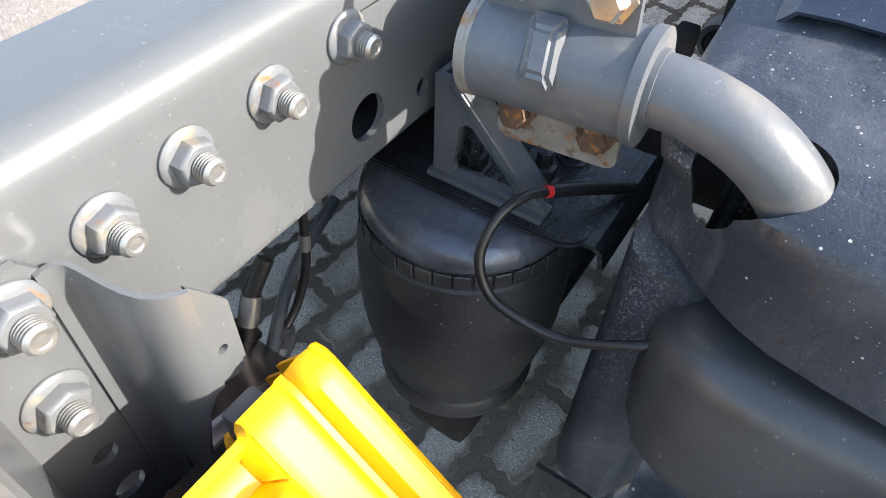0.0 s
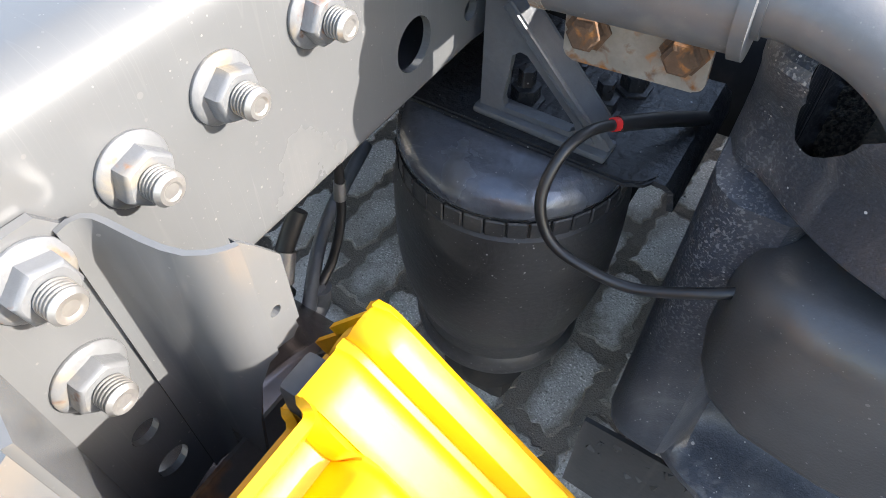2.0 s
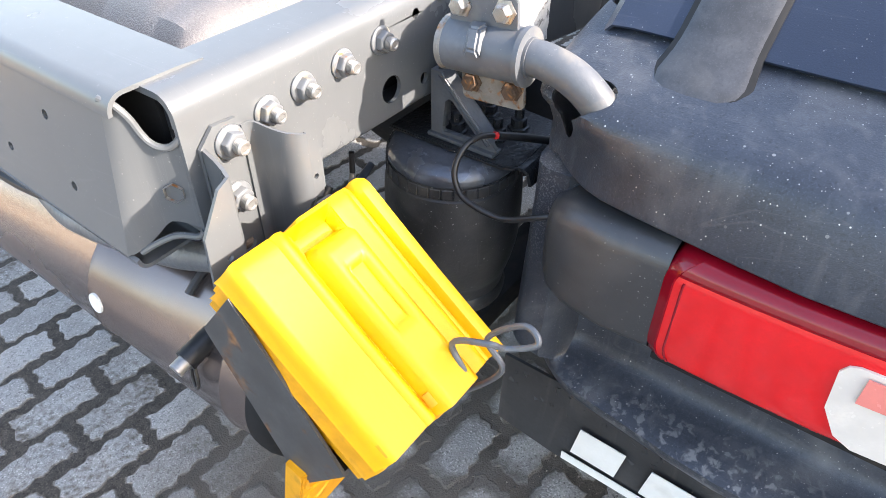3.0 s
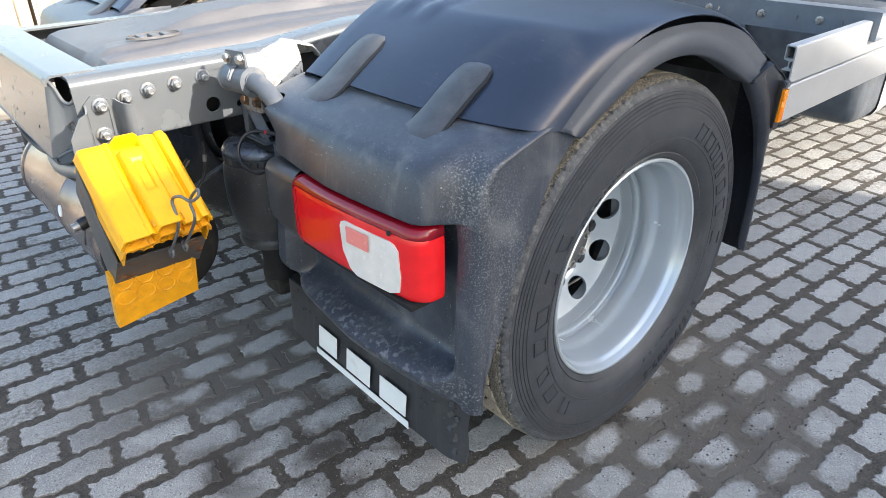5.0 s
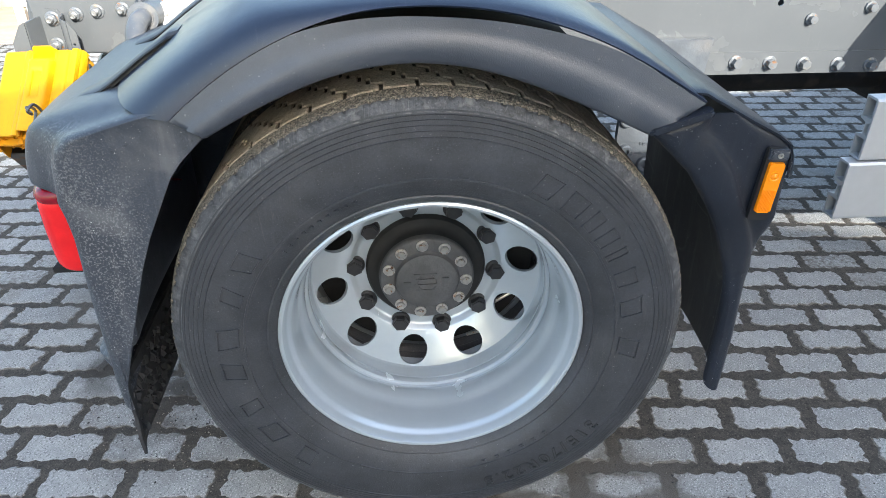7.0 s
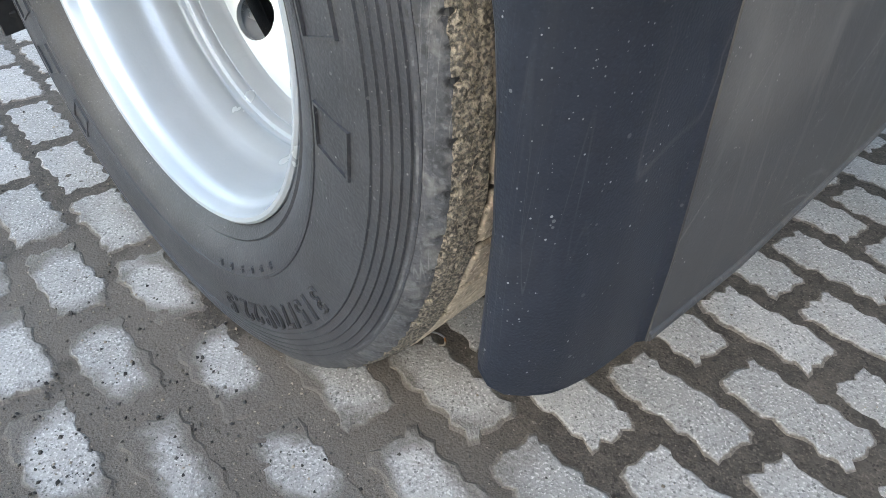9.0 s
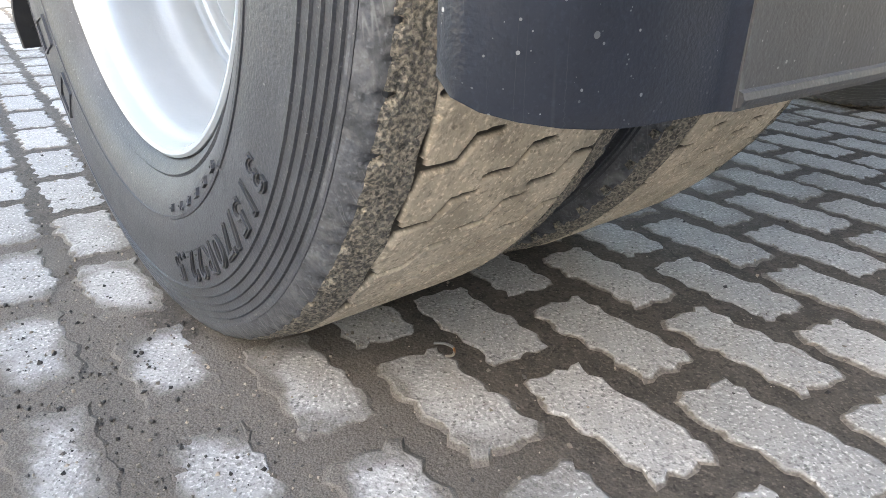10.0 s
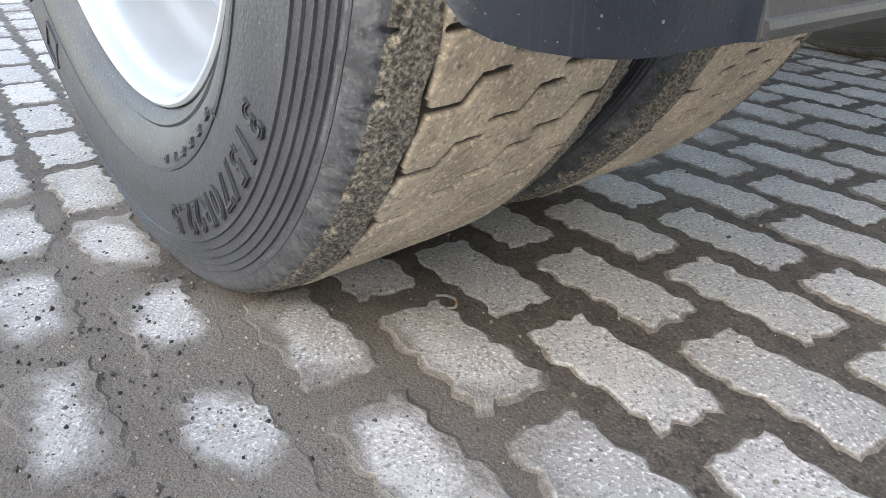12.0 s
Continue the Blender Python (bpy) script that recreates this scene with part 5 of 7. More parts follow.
        for y in (0.022, 0.032, 0.040, 0.046, 0.051, 0.056, 0.062, 0.070, 0.085, 0.11, 0.15, 0.20, 0.27, 0.34, 0.41, 0.48, 0.54, 0.58, 0.602, 0.612, 0.622, 0.630, 0.638, 0.648, 0.660, 0.670):
            bow = 0.020 * (1 - ((y - 0.36) / 0.30) ** 2) if y < 0.36 else lerp(0.020, lerp(-0.010, 0.028, soft_step(0.88, 0.96, z)), (y - 0.36) / 0.24)
            if y > 0.56:
                # the shelf rounds off towards the inner side
                bow -= 0.052 * ((y - 0.56) / 0.11) ** 2 * (1 - 0.55 * soft_step(0.90, 0.965, z))
            face = xb - bow + 0.008
            front = lerp(xc, face, soft_step(0.010, 0.085, y))
            if z < 0.846:
                front = lerp(front, xc - 0.004, deep * (1 - soft_step(0.075, 0.10, y)))
                front = lerp(front, curve_at([(0.52, -0.664), (0.62, -0.656), (0.80, -0.638)], z), deep * soft_step(0.60, 0.625, y))
            inset = deep * soft_step(0.040, 0.062, y) * (1 - soft_step(0.606, 0.636, y))
            row.append((lerp(front, -0.578 - 0.010 * math.sin(math.pi * (y - 0.05) / 0.57), inset), y, z))
        xe = row[-1][0]
        row += [(xe + 0.004, 0.680, z), (xe + 0.012, 0.690, z), (xe + 0.030, 0.697, z), (xe + 0.10, 0.700, z), (min(xe + 0.24, -0.36), 0.702, z)]
        rows.append([(x, Y(y), zz) for x, y, zz in row])
    rear = part("rear_section", loft(rows, thick=0.004), PLASTIC, g, "black plastic rear section, scratched and dusty")
    if detail:
        # opening for the tube, cut through the upper inner shoulder
        m = frame_m((-0.652, 0.631, 0.962), (0.22, -0.95, 0.22), (0.80, 0.12, 0.58))
        knife = new("knife", bpy.data.meshes.new("knife"))
        kb = extrude_outline([(0.0385 * math.cos(2 * math.pi * k / 40), 0.029 * math.sin(2 * math.pi * k / 40)) for k in range(40)], 0.14, m=m @ Matrix.Translation((0, 0, -0.085)))
        bmesh.ops.recalc_face_normals(kb, faces=kb.faces)
        kb.to_mesh(knife.data)
        kb.free()
        cut = rear.modifiers.new("cut", "BOOLEAN")
        cut.operation, cut.object, cut.solver = "DIFFERENCE", knife, "EXACT"
        bpy.context.view_layer.update()
        cut_mesh = bpy.data.meshes.new_from_object(rear.evaluated_get(bpy.context.evaluated_depsgraph_get()))
        rear.modifiers.remove(cut)
        rear.data = cut_mesh
        bpy.data.objects.remove(knife)
        # block beside the lamp: rounded, narrowing to its inner end
        blk = []
        for y, zt, zb, xf in ((0.474, 0.838, 0.674, -0.706), (0.54, 0.836, 0.672, -0.708), (0.60, 0.832, 0.676, -0.702), (0.630, 0.824, 0.684, -0.690), (0.646, 0.812, 0.698, -0.672), (0.654, 0.795, 0.715, -0.648), (0.656, 0.780, 0.730, -0.625)):
            h_, mid_ = (zt - zb) / 2, (zt + zb) / 2
            sec = [(-0.575, zt - 0.004)]
            for k in range(7):
                a = radians(90 * k / 6)
                r_ = min(0.030, h_ * 0.9)
                sec.append((xf + r_ - r_ * math.sin(a), zt - r_ + r_ * math.cos(a)))
            for k in range(7):
                a = radians(90 * k / 6)
                r_ = min(0.022, h_ * 0.8)
                sec.append((xf + r_ - r_ * math.cos(a), zb + r_ - r_ * math.sin(a)))
            sec.append((-0.575, zb + 0.002))
            blk.append([(x, y, z) for x, z in sec])
        bb_ = loft(blk)
        bb_.verts.ensure_lookup_table()
        bb_.faces.new(bb_.verts[-len(blk[0]):])
        part("side_block", bb_, BLOCKM, rear, "smooth black block beside the lamp", angle=50)
    # straps over the seam
    for yc in (0.185, 0.525):
        rows = []
        for i in range(15):
            s = i / 14
            x = lerp(-0.412, -0.612, s)
            z = curve_at([(-0.61, 0.970), (-0.585, 0.978), (-0.56, 0.988), (-0.535, 1.003), (-0.475, 1.046), (-0.41, 1.086)], x) + 0.005
            wid = 0.042 * (1.0 - (0.35 if i in (0, 14) else (0.12 if i in (1, 13) else 0.0))) * (1 + 0.22 * max(0.0, (s - 0.62) / 0.38))
            drop = 0.006 if i in (0, 14) else 0
            dome = -0.015 * max(0, (0.30 - yc) / 0.2)
            row = [(x, yc - wid, z - 0.009 - drop), (x, yc - wid, z - 0.001 - drop), (x, yc - wid * 0.85, z + 0.002 - drop), (x, yc, z + 0.003 - drop), (x, yc + wid * 0.85, z + 0.002 - drop), (x, yc + wid, z - 0.001 - drop), (x, yc + wid, z - 0.009 - drop)]
            rows.append([(px, Y(py), pz + dome) for px, py, pz in row])
        part("strap", loft(rows, thick=-0.003), STRAPM, g, "black rubber strap over the seam")
        # wider black sheet below the strap draws a shadow gap round it
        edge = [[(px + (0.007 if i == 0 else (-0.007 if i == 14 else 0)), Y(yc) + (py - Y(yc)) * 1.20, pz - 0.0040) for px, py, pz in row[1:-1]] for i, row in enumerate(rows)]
        part("strap_recess", loft(edge, thick=-0.003), HUBBLK, g, "black sheet under the strap that paints its shadow gap")
    # front section: flat lamp panel above, one broad rounded face below, then the front face
    rows = []
    for z in (0.970, 0.955, 0.941, 0.93, 0.913, 0.89, 0.862, 0.83, 0.80, 0.77, 0.738, 0.70, 0.66, 0.62, 0.58, 0.50, 0.43, 0.40, 0.388, 0.380, 0.373, 0.366, 0.361, 0.357, 0.354, 0.352, 0.351):
        xa = curve_at([(0.36, 0.560), (0.45, 0.562), (0.52, 0.564), (0.611, 0.556), (0.66, 0.545), (0.745, 0.512), (0.79, 0.488), (0.861, 0.440), (0.93, 0.368), (0.941, 0.357), (0.955, 0.395), (0.970, 0.436)], z)
        xr = curve_at([(0.58, 0.585), (0.66, 0.598), (0.738, 0.572), (0.862, 0.515), (0.944, 0.447), (0.970, 0.456)], z)
        xf = curve_at([(0.36, 0.625), (0.45, 0.627), (0.62, 0.620), (0.74, 0.615), (0.90, 0.610), (0.913, 0.600), (0.953, 0.531), (0.970, 0.503)], z)
        w = curve_at([(0.60, 0.0), (0.76, 1.0)], z)
        row = [(xa, 0.0), (xa + 0.001, -0.010), (xa + 0.008, -0.0165)]
        for k in range(13):
            s = k / 12
            bx, by = curve_at([(0.0, xa + 0.02), (0.25, lerp(xa, xf, 0.55)), (0.5, lerp(xa, xf, 0.80)), (0.75, lerp(xa, xf, 0.93)), (1.0, xf)], s), -0.018 + 0.128 * s ** 1.7
            px = (lerp(xa + 0.016, xr, k / 5) if k < 6 else lerp(xr + 0.004, xf, (k - 6) / 5)) if k < 12 else xf + 0.002
            py = (-0.020, -0.023, -0.024, -0.024, -0.0235, -0.021, -0.0145, -0.0135, -0.0135, -0.0135, -0.0130, -0.0090, 0.0)[k]
            row.append((lerp(bx, px, w), lerp(by, py, w)))
        # towards the bottom the edge by the tyre is rounded off along the face
        cut = curve_at([(0.351, 0.112), (0.352, 0.095), (0.354, 0.078), (0.357, 0.060), (0.361, 0.044), (0.366, 0.031), (0.373, 0.019), (0.380, 0.010), (0.388, 0.004), (0.40, 0.0)], z)
        run = [0.0]
        for (ax, ay), (bx, by) in zip(row, row[1:]):
            run.append(run[-1] + math.hypot(bx - ax, by - ay))
        part_row = []
        for k in range(26):
            s = lerp(cut, run[-1], k / 25)
            part_row.append((curve_at(list(zip(run, [p[0] for p in row])), s), curve_at(list(zip(run, [p[1] for p in row])), s), z))
        part_row += [(xf + 0.004, 0.116, z), (xf + 0.012, 0.25, z), (xf + 0.014, 0.45, z), (xf + 0.014, 0.66, z)]
        rows.append([(x, Y(y), zz) for x, y, zz in part_row])
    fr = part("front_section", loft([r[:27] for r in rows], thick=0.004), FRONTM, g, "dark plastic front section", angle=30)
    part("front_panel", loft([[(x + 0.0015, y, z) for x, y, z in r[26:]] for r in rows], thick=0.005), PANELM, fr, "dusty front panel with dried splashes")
    low_edge = [Vector(p) + Vector((0.001, 0, 0.006)) for p in rows[-1][26:]]
    part("panel_hem", tube(low_edge, 0.0045, 8, 1), PANELM, fr)
    caps = []
    for y, d in ((-0.0125, 0.004), (-0.004, 0.001), (0.02, 0.0), (0.2, 0.0), (0.4, 0.0), (0.66, 0.0)):
        b = -0.02 * y
        caps.append([(0.400 - b, Y(y), 1.008 - d), (0.44 - b, Y(y), 1.004 - d), (0.529 - b, Y(y), 0.955 - d), (0.578 - b, Y(y), 0.930 - d), (0.604 - b, Y(y), 0.911 - d), (0.619 - b - 2.2 * d, Y(y), 0.885), (0.626 - b - 3.8 * d, Y(y), 0.850)])
    part("front_top", loft(caps, thick=-0.004), FRONTM, fr)
    seam = bmesh.new()
    m = frame_m((0.402, Y(-0.020), 0.957), (0.91, 0, 0.30), (0, 1, 0))
    extrude_outline(rounded(0.105, 0.03, 0.008), 0.010, seam, m, 0.003)
    part("seam_joint", seam, FRONTM, fr)
    return g


guard = fender(lambda y: y, " on the near side", True)
far_guard = fender(lambda y: 2.59 - y, " on the far side", False)

# ---- tail lamp ----
lamp = thing("tail_lamp", "red tail lamp with clear reversing window and dark rim", "tail lamp")


def lamp_corner(z):
    """How far the inner end draws back at its rounded upper and lower corners."""
    d = max(z - 0.803, 0.708 - z, 0.0) / 0.0355
    return 0.032 * (1 - math.sqrt(max(0.0, 1 - d * d)))


def lamp_row(z, f):
    """Plan of the lens at one level: from the inner end, along the face, round the outer corner."""
    pts = []
    for k in range(13):
        s = k / 12
        y = lerp(0.462 - lamp_corner(z), 0.115, s)
        pts.append((-0.712 + 0.012 * (s - 0.25) ** 2 * 4 * 0.6 + f, y, z))
    for k in range(1, 8):
        a = radians(90 * k / 7)
        pts.append((-0.6955 + 0.0385 * (1 - math.cos(a)) + f, 0.112 - 0.052 * math.sin(a) + f * 0.4, z))
    pts.append((-0.628, 0.060 + f * 0.4, z))
    return pts


rows = [lamp_row(z, f) for z, f in ((0.838, 0.030), (0.8365, 0.014), (0.834, 0.007), (0.830, 0.003), (0.826, 0.001), (0.822, 0.0), (0.818, 0.002), (0.815, 0.004))]
part("top_rim", loft(rows, thick=-0.003), REDDK, lamp, "dark red upper rim")
rows = [lamp_row(z, f) for z, f in ((0.815, 0.004), (0.810, 0.002), (0.803, 0.001), (0.75, 0.0), (0.708, 0.001), (0.698, 0.0015), (0.690, 0.002), (0.685, 0.004), (0.681, 0.006), (0.678, 0.011), (0.675, 0.02), (0.673, 0.04))]
part("red_lens", loft(rows, thick=-0.003), RED, lamp, "bright red ribbed lens")
end = [(-0.712, 0.462), (-0.706, 0.473), (-0.69, 0.479), (-0.60, 0.480)]
rows = [[(x + f, y - lamp_corner(z), z) for x, y in end] for z, f in ((0.838, 0.030), (0.8365, 0.014), (0.834, 0.007), (0.830, 0.003), (0.822, 0.0), (0.812, 0.0), (0.803, 0.0), (0.75, 0.0), (0.708, 0.0), (0.698, 0.0015), (0.690, 0.002), (0.685, 0.004), (0.681, 0.006), (0.678, 0.011), (0.675, 0.02), (0.673, 0.04))]
part("inner_end", loft(rows, thick=-0.003), REDDK, lamp, "dark red rim round the inner end")
part("backing", box((-0.690, 0.118, 0.69), (-0.585, 0.445, 0.820), 0.006), UNDER, lamp)
# fine moulded line inside the rim, and the dark joint before the corner lens
ring = [(-0.7125, 0.452 - lamp_corner(z), z) for z in (0.685, 0.690, 0.698, 0.708, 0.73, 0.76, 0.79, 0.803, 0.810)]
part("lens_bead", tube(ring, 0.0016, 6, 4), REDDK, lamp)
joint = [Vector(lamp_row(z, f)[13]) + Vector((-0.0004, 0, 0)) for z, f in ((0.678, 0.011), (0.69, 0.002), (0.75, 0.0), (0.803, 0.001), (0.8145, 0.004))]
part("corner_joint", tube(joint, 0.0016, 6, 3), HUBBLK, lamp)
# clear window, slightly proud and curved with the lens
rows = []
for z, (a, b) in ((0.800, (0.265, 0.135)), (0.796, (0.275, 0.120)), (0.785, (0.281, 0.110)), (0.73, (0.276, 0.105)), (0.695, (0.256, 0.110)), (0.684, (0.235, 0.135))):
    row = []
    for k in range(9):
        y = lerp(a, b, k / 8)
        s = (0.462 - y) / 0.347
        row.append((-0.7175 + 0.0288 * (s - 0.25) ** 2, y, z))
    rows.append(row)
part("clear_window", loft(rows, thick=0.003), CLEAR, lamp, "cloudy clear window")
rows = [[(-0.7215 + 0.0288 * ((0.462 - y) / 0.347 - 0.25) ** 2 - 0.0006, y, z) for y in (0.255, 0.225, 0.19)] for z in (0.793, 0.775, 0.757)]
part("pink_reflector", loft(rows, thick=0.002), PINK, lamp, "pale pink ribbed reflector")
for y, z in ((0.385, 0.823), (0.133, 0.817)):
    part("screw", lathe([(0.0055, 0.0), (0.0055, -0.003), (0.002, -0.0035), (0.0001, -0.002)], 12, (-0.709 + (0.008 if y < 0.2 else 0), y, z), "x", cap=False), HUBBLK, lamp)
part("lower_rim", box((-0.700, 0.075, 0.664), (-0.632, 0.468, 0.676), 0.004), UNDER, lamp)

# ---- rear mud flap with plain white marks ----
flap = thing("mud_flap", "black rubber mud flap with worn white marks", "mud flap")
rows = []
for i in range(10):
    z = lerp(0.43, 0.247, i / 9)
    row = []
    for j in range(33):
        y = lerp(0.008, 0.716, j / 32)
        x = -0.622 - 0.006 * (i / 9) + 0.0012 * math.sin(9 * y) * i / 9 + (0.02 * (1 - y / 0.06) if y < 0.06 else 0)
        zz = z + (0.015 * max(0, (y - 0.6) / 0.13) if i > 5 else 0)
        row.append((x, y + 0.0025 * math.sin(i * 5.1) * (1 if j == 0 else 0), zz))
    rows.append(row)
part("sheet", loft(rows, thick=0.006), FLAPM, flap)
mk = Matrix(((0, 0, -1, -0.6345), (-1, 0, 0, 0.575), (0, 1, 0, 0), (0, 0, 0, 1)))
MARKS = [[(0.012, 0.290), (0.022, 0.362), (0.105, 0.359), (0.095, 0.288)],
         [(0.140, 0.285), (0.150, 0.356), (0.250, 0.353), (0.240, 0.282)],
         [(0.282, 0.281), (0.288, 0.351), (0.390, 0.350), (0.382, 0.281)],
         [(-0.003, 0.258), (-0.003, 0.277), (0.392, 0.272), (0.392, 0.250)]]
for pts in MARKS:
    part("white_mark", extrude_outline(pts, 0.0016, m=mk), WHITE, flap, "worn white mark", smooth=False)
# coarse bristly back of the flap
bm = bmesh.new()
rng = random.Random(5)
for k in range(260):
    y, z = rng.uniform(0.03, 0.70), rng.uniform(0.27, 0.42)
    s = rng.uniform(0.003, 0.006)
    boxm(bm, (-s, -s, -s * 1.6), (s, s, s * 1.6), 0, 1, Matrix.Translation((-0.617, y, z)) @ pose(0, 0, 0, rng.uniform(-40, 40), rng.uniform(-40, 40), rng.uniform(0, 90)))
tagged(part("rough_back", bm, FLAPM, flap), kind="stuff")

# ---- amber side marker ----
amber = thing("side_marker", "amber side marker lamp in a black housing", "marker lamp")
am = frame_m((0.5745, -0.0185, 0.856), (1, 0.0, -0.06), (0.03, 0.0, 1))
am = am @ Matrix.Translation((0, -0.012, 0)) @ Matrix.Diagonal((0.92, 0.86, 1.0, 1.0))
part("housing", extrude_outline(rounded(0.040, 0.156, 0.004), 0.009, m=am @ Matrix.Translation((0, 0, 0.0)), bevel=0.002), HOSE, amber)
part("lens", extrude_outline(rounded(0.029, 0.108, 0.004, 5, 0.001, -0.004), 0.013, m=am @ Matrix.Translation((0, 0, 0.003)), bevel=0.003), AMBER, amber)
rb = bmesh.new()
for k in range(9):
    extrude_outline([(-0.012 + 0.003 * k, -0.054), (-0.0108 + 0.003 * k, -0.054), (-0.0108 + 0.003 * k, -0.008), (-0.012 + 0.003 * k, -0.008)], 0.0015, rb, am @ Matrix.Translation((0, 0, 0.0155)))
part("lens_ribs", rb, AMBER, amber)
bb = lathe([(0.012, 0.0155), (0.012, 0.0175), (0.009, 0.0175), (0.007, 0.016), (0.0001, 0.0185)], 20, (0.001, 0.022, 0), "z", cap=False)
bb.transform(am)
part("bulb_ring", bb, AMBER, amber)
part("end_cap", extrude_outline(rounded(0.037, 0.022, 0.003, 4, 0.0, 0.066), 0.011, m=am @ Matrix.Translation((0, 0, 0.005)), bevel=0.003), PLASTIC, amber, "dark grey end cap")
sc = lathe([(0.0055, 0.014), (0.0055, 0.0175), (0.003, 0.0175), (0.003, 0.016), (0.0001, 0.016)], 12, (0, 0.066, 0), "z", cap=False)
sc.transform(am)
part("screw", sc, BOLTM, amber)

# ---- wheels ----
WZ, TYR = 0.503, 0.505


def tyre_profile():
    # (radius, distance in from the outer side); ribs and grooves on the sidewall
    p = [(0.292, 0.056), (0.300, 0.040), (0.306, 0.030), (0.312, 0.026), (0.318, 0.021), (0.321, 0.0225), (0.330, 0.0150), (0.345, 0.0075), (0.358, 0.0040), (0.3585, 0.0025), (0.362, 0.0025), (0.3625, 0.0038), (0.375, 0.0016), (0.395, 0.0), (0.412, 0.0012)]
    for k, r in enumerate((0.434, 0.4435, 0.4525, 0.461, 0.469)):
        d = 0.0018 + 0.0022 * k
        p += [(r, d), (r + 0.0005, d - 0.0013), (r + 0.0016, d - 0.0013), (r + 0.0024, d + 0.0009), (r + 0.0036, d + 0.0009), (r + 0.0100, d + 0.0018)]
    p += [(0.479, 0.0155), (0.486, 0.020), (0.490, 0.026)]
    return p


def tyre(parent, y0, flip, name, m_side=None):
    """A tyre with its outer side at y0; flip: -1 turns it the other way round."""
    side = tyre_profile()
    W = 0.312
    prof = [(r, y0 + d) for r, d in side]
    prof += [(0.4935, y0 + 0.030), (0.4935, y0 + W - 0.030)]
    prof += [(r, y0 + W - d) for r, d in reversed(side)]
    t = part(name, lathe(prof, 120, (0, 0, WZ), "y", cap=False), RUBBER, parent, "worn black tyre with dusty tread")
    return t


def tread(parent, y0, seed):
    """Clay-packed tread: zigzag cuts in three rows pressed into one worn band, a ragged groove beside the shoulder."""
    N, per, wide = (52, 44, 132) if y0 < 0.2 else (52, 26, 76)
    R1, W0, W1 = TYR, 0.0560, 0.2560
    n = N * per
    pitch = 2 * math.pi * R1 / N
    aa, yy = np.meshgrid(np.arange(n) * 2 * math.pi / n, np.linspace(W0, W1, wide), indexing="ij")
    arc = aa * R1

    def wave(kx, ky, p):
        return np.sin(np.round(kx) * aa + ky * yy + p)

    rng = np.random.default_rng(seed)
    lump = np.zeros_like(aa)
    for q in range(26):
        f = rng.uniform(60, 700)
        lump += wave(f * R1, rng.normal(0, f), rng.uniform(0, 6.28)) * 40 / f
    lump /= np.abs(lump).max()
    cut = np.zeros_like(aa)
    for yc, ph, hw in ((0.098, 0.0, 0.0020), (0.162, 0.36, 0.0019), (0.222, 0.72, 0.0020)):
        u = (arc / pitch + ph + 0.04 * np.sin(aa * 7 + yc * 90)) % 1.0 * pitch - pitch / 2
        pts = [(-0.012, yc - 0.033), (-0.011, yc - 0.005), (0.010, yc + 0.006), (0.012, yc + 0.030)]
        near = np.full_like(aa, 1.0)
        for (a0, b0), (a1, b1) in zip(pts, pts[1:]):
            dx, dy = a1 - a0, b1 - b0
            for sh in (-pitch, 0.0, pitch):
                t = np.clip(((u - a0 - sh) * dx + (yy - b0) * dy) / (dx * dx + dy * dy), 0, 1)
                near = np.minimum(near, np.hypot(u - sh - a0 - t * dx, yy - b0 - t * dy))
        worn = 0.75 + 0.25 * np.sin(aa * 23 + yc * 400) * np.sin(aa * 9 + 1.0)
        cut = np.maximum(cut, np.clip(2.1 - near / hw + 0.10 * lump, 0, 1) * (0.35 + 0.65 * worn))
    zig = 0.060 + 0.0022 * np.sign(np.sin(arc / pitch * 2 * math.pi)) + 0.0015 * lump
    rag = np.clip(1.7 - np.abs(yy - zig) / 0.0022, 0, 1) * np.clip(0.55 + 0.8 * np.sin(aa * 31 + 2) * np.sin(aa * 13), 0, 1)
    cut = np.maximum(cut, rag)
    rr = R1 - 0.0085 * cut + 0.0007 * lump - 0.004 * np.clip((0.064 - yy) / 0.008, 0, 1) - 0.004 * np.clip((yy - 0.248) / 0.008, 0, 1)
    vx = np.stack([rr * np.cos(aa), y0 + yy, WZ + rr * np.sin(aa)], axis=-1).reshape(-1, 3)
    ii, jj = np.meshgrid(np.arange(n), np.arange(wide - 1), indexing="ij")
    i2 = (ii + 1) % n
    quads = np.stack([ii * wide + jj, ii * wide + jj + 1, i2 * wide + jj + 1, i2 * wide + jj], axis=-1).reshape(-1, 4)
    me = bpy.data.meshes.new("tread")
    me.from_pydata(vx.tolist(), [], quads.tolist())
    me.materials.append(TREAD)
    me.polygons.foreach_set("use_smooth", np.ones(len(quads), dtype=bool))
    band = new("tread", me)
    band.parent = parent
    tagged(band, "dusty worn tread packed with clay")
    # shoulders: rough band with bites out of its edge
    for sgn, base in ((1, 0.0), (-1, 0.312)):
        bm = bmesh.new()
        n = 1440
        edge, rough = [], []
        for k in range(n + 1):
            a = 2 * math.pi * (k % n) / n
            ph = (k % 20) // 2
            bite = (0.0, 0.5, 1.0, 0.0, 0, 0, 0, 0.35, 0, 0)[ph] * (0.0048 + 0.004 * noise.noise(Vector((k // 20 * 1.7, seed, 0.5))))
            r_ = lambda v: noise.noise(Vector((math.cos(a) * 26, math.sin(a) * 26, v * 9 + seed)))
            f_ = lambda v: noise.noise(Vector((math.cos(a) * 80, math.sin(a) * 80, v * 7 + seed)))
            e = 0.0022 * r_(1.0) + 0.0016 * f_(1.0)
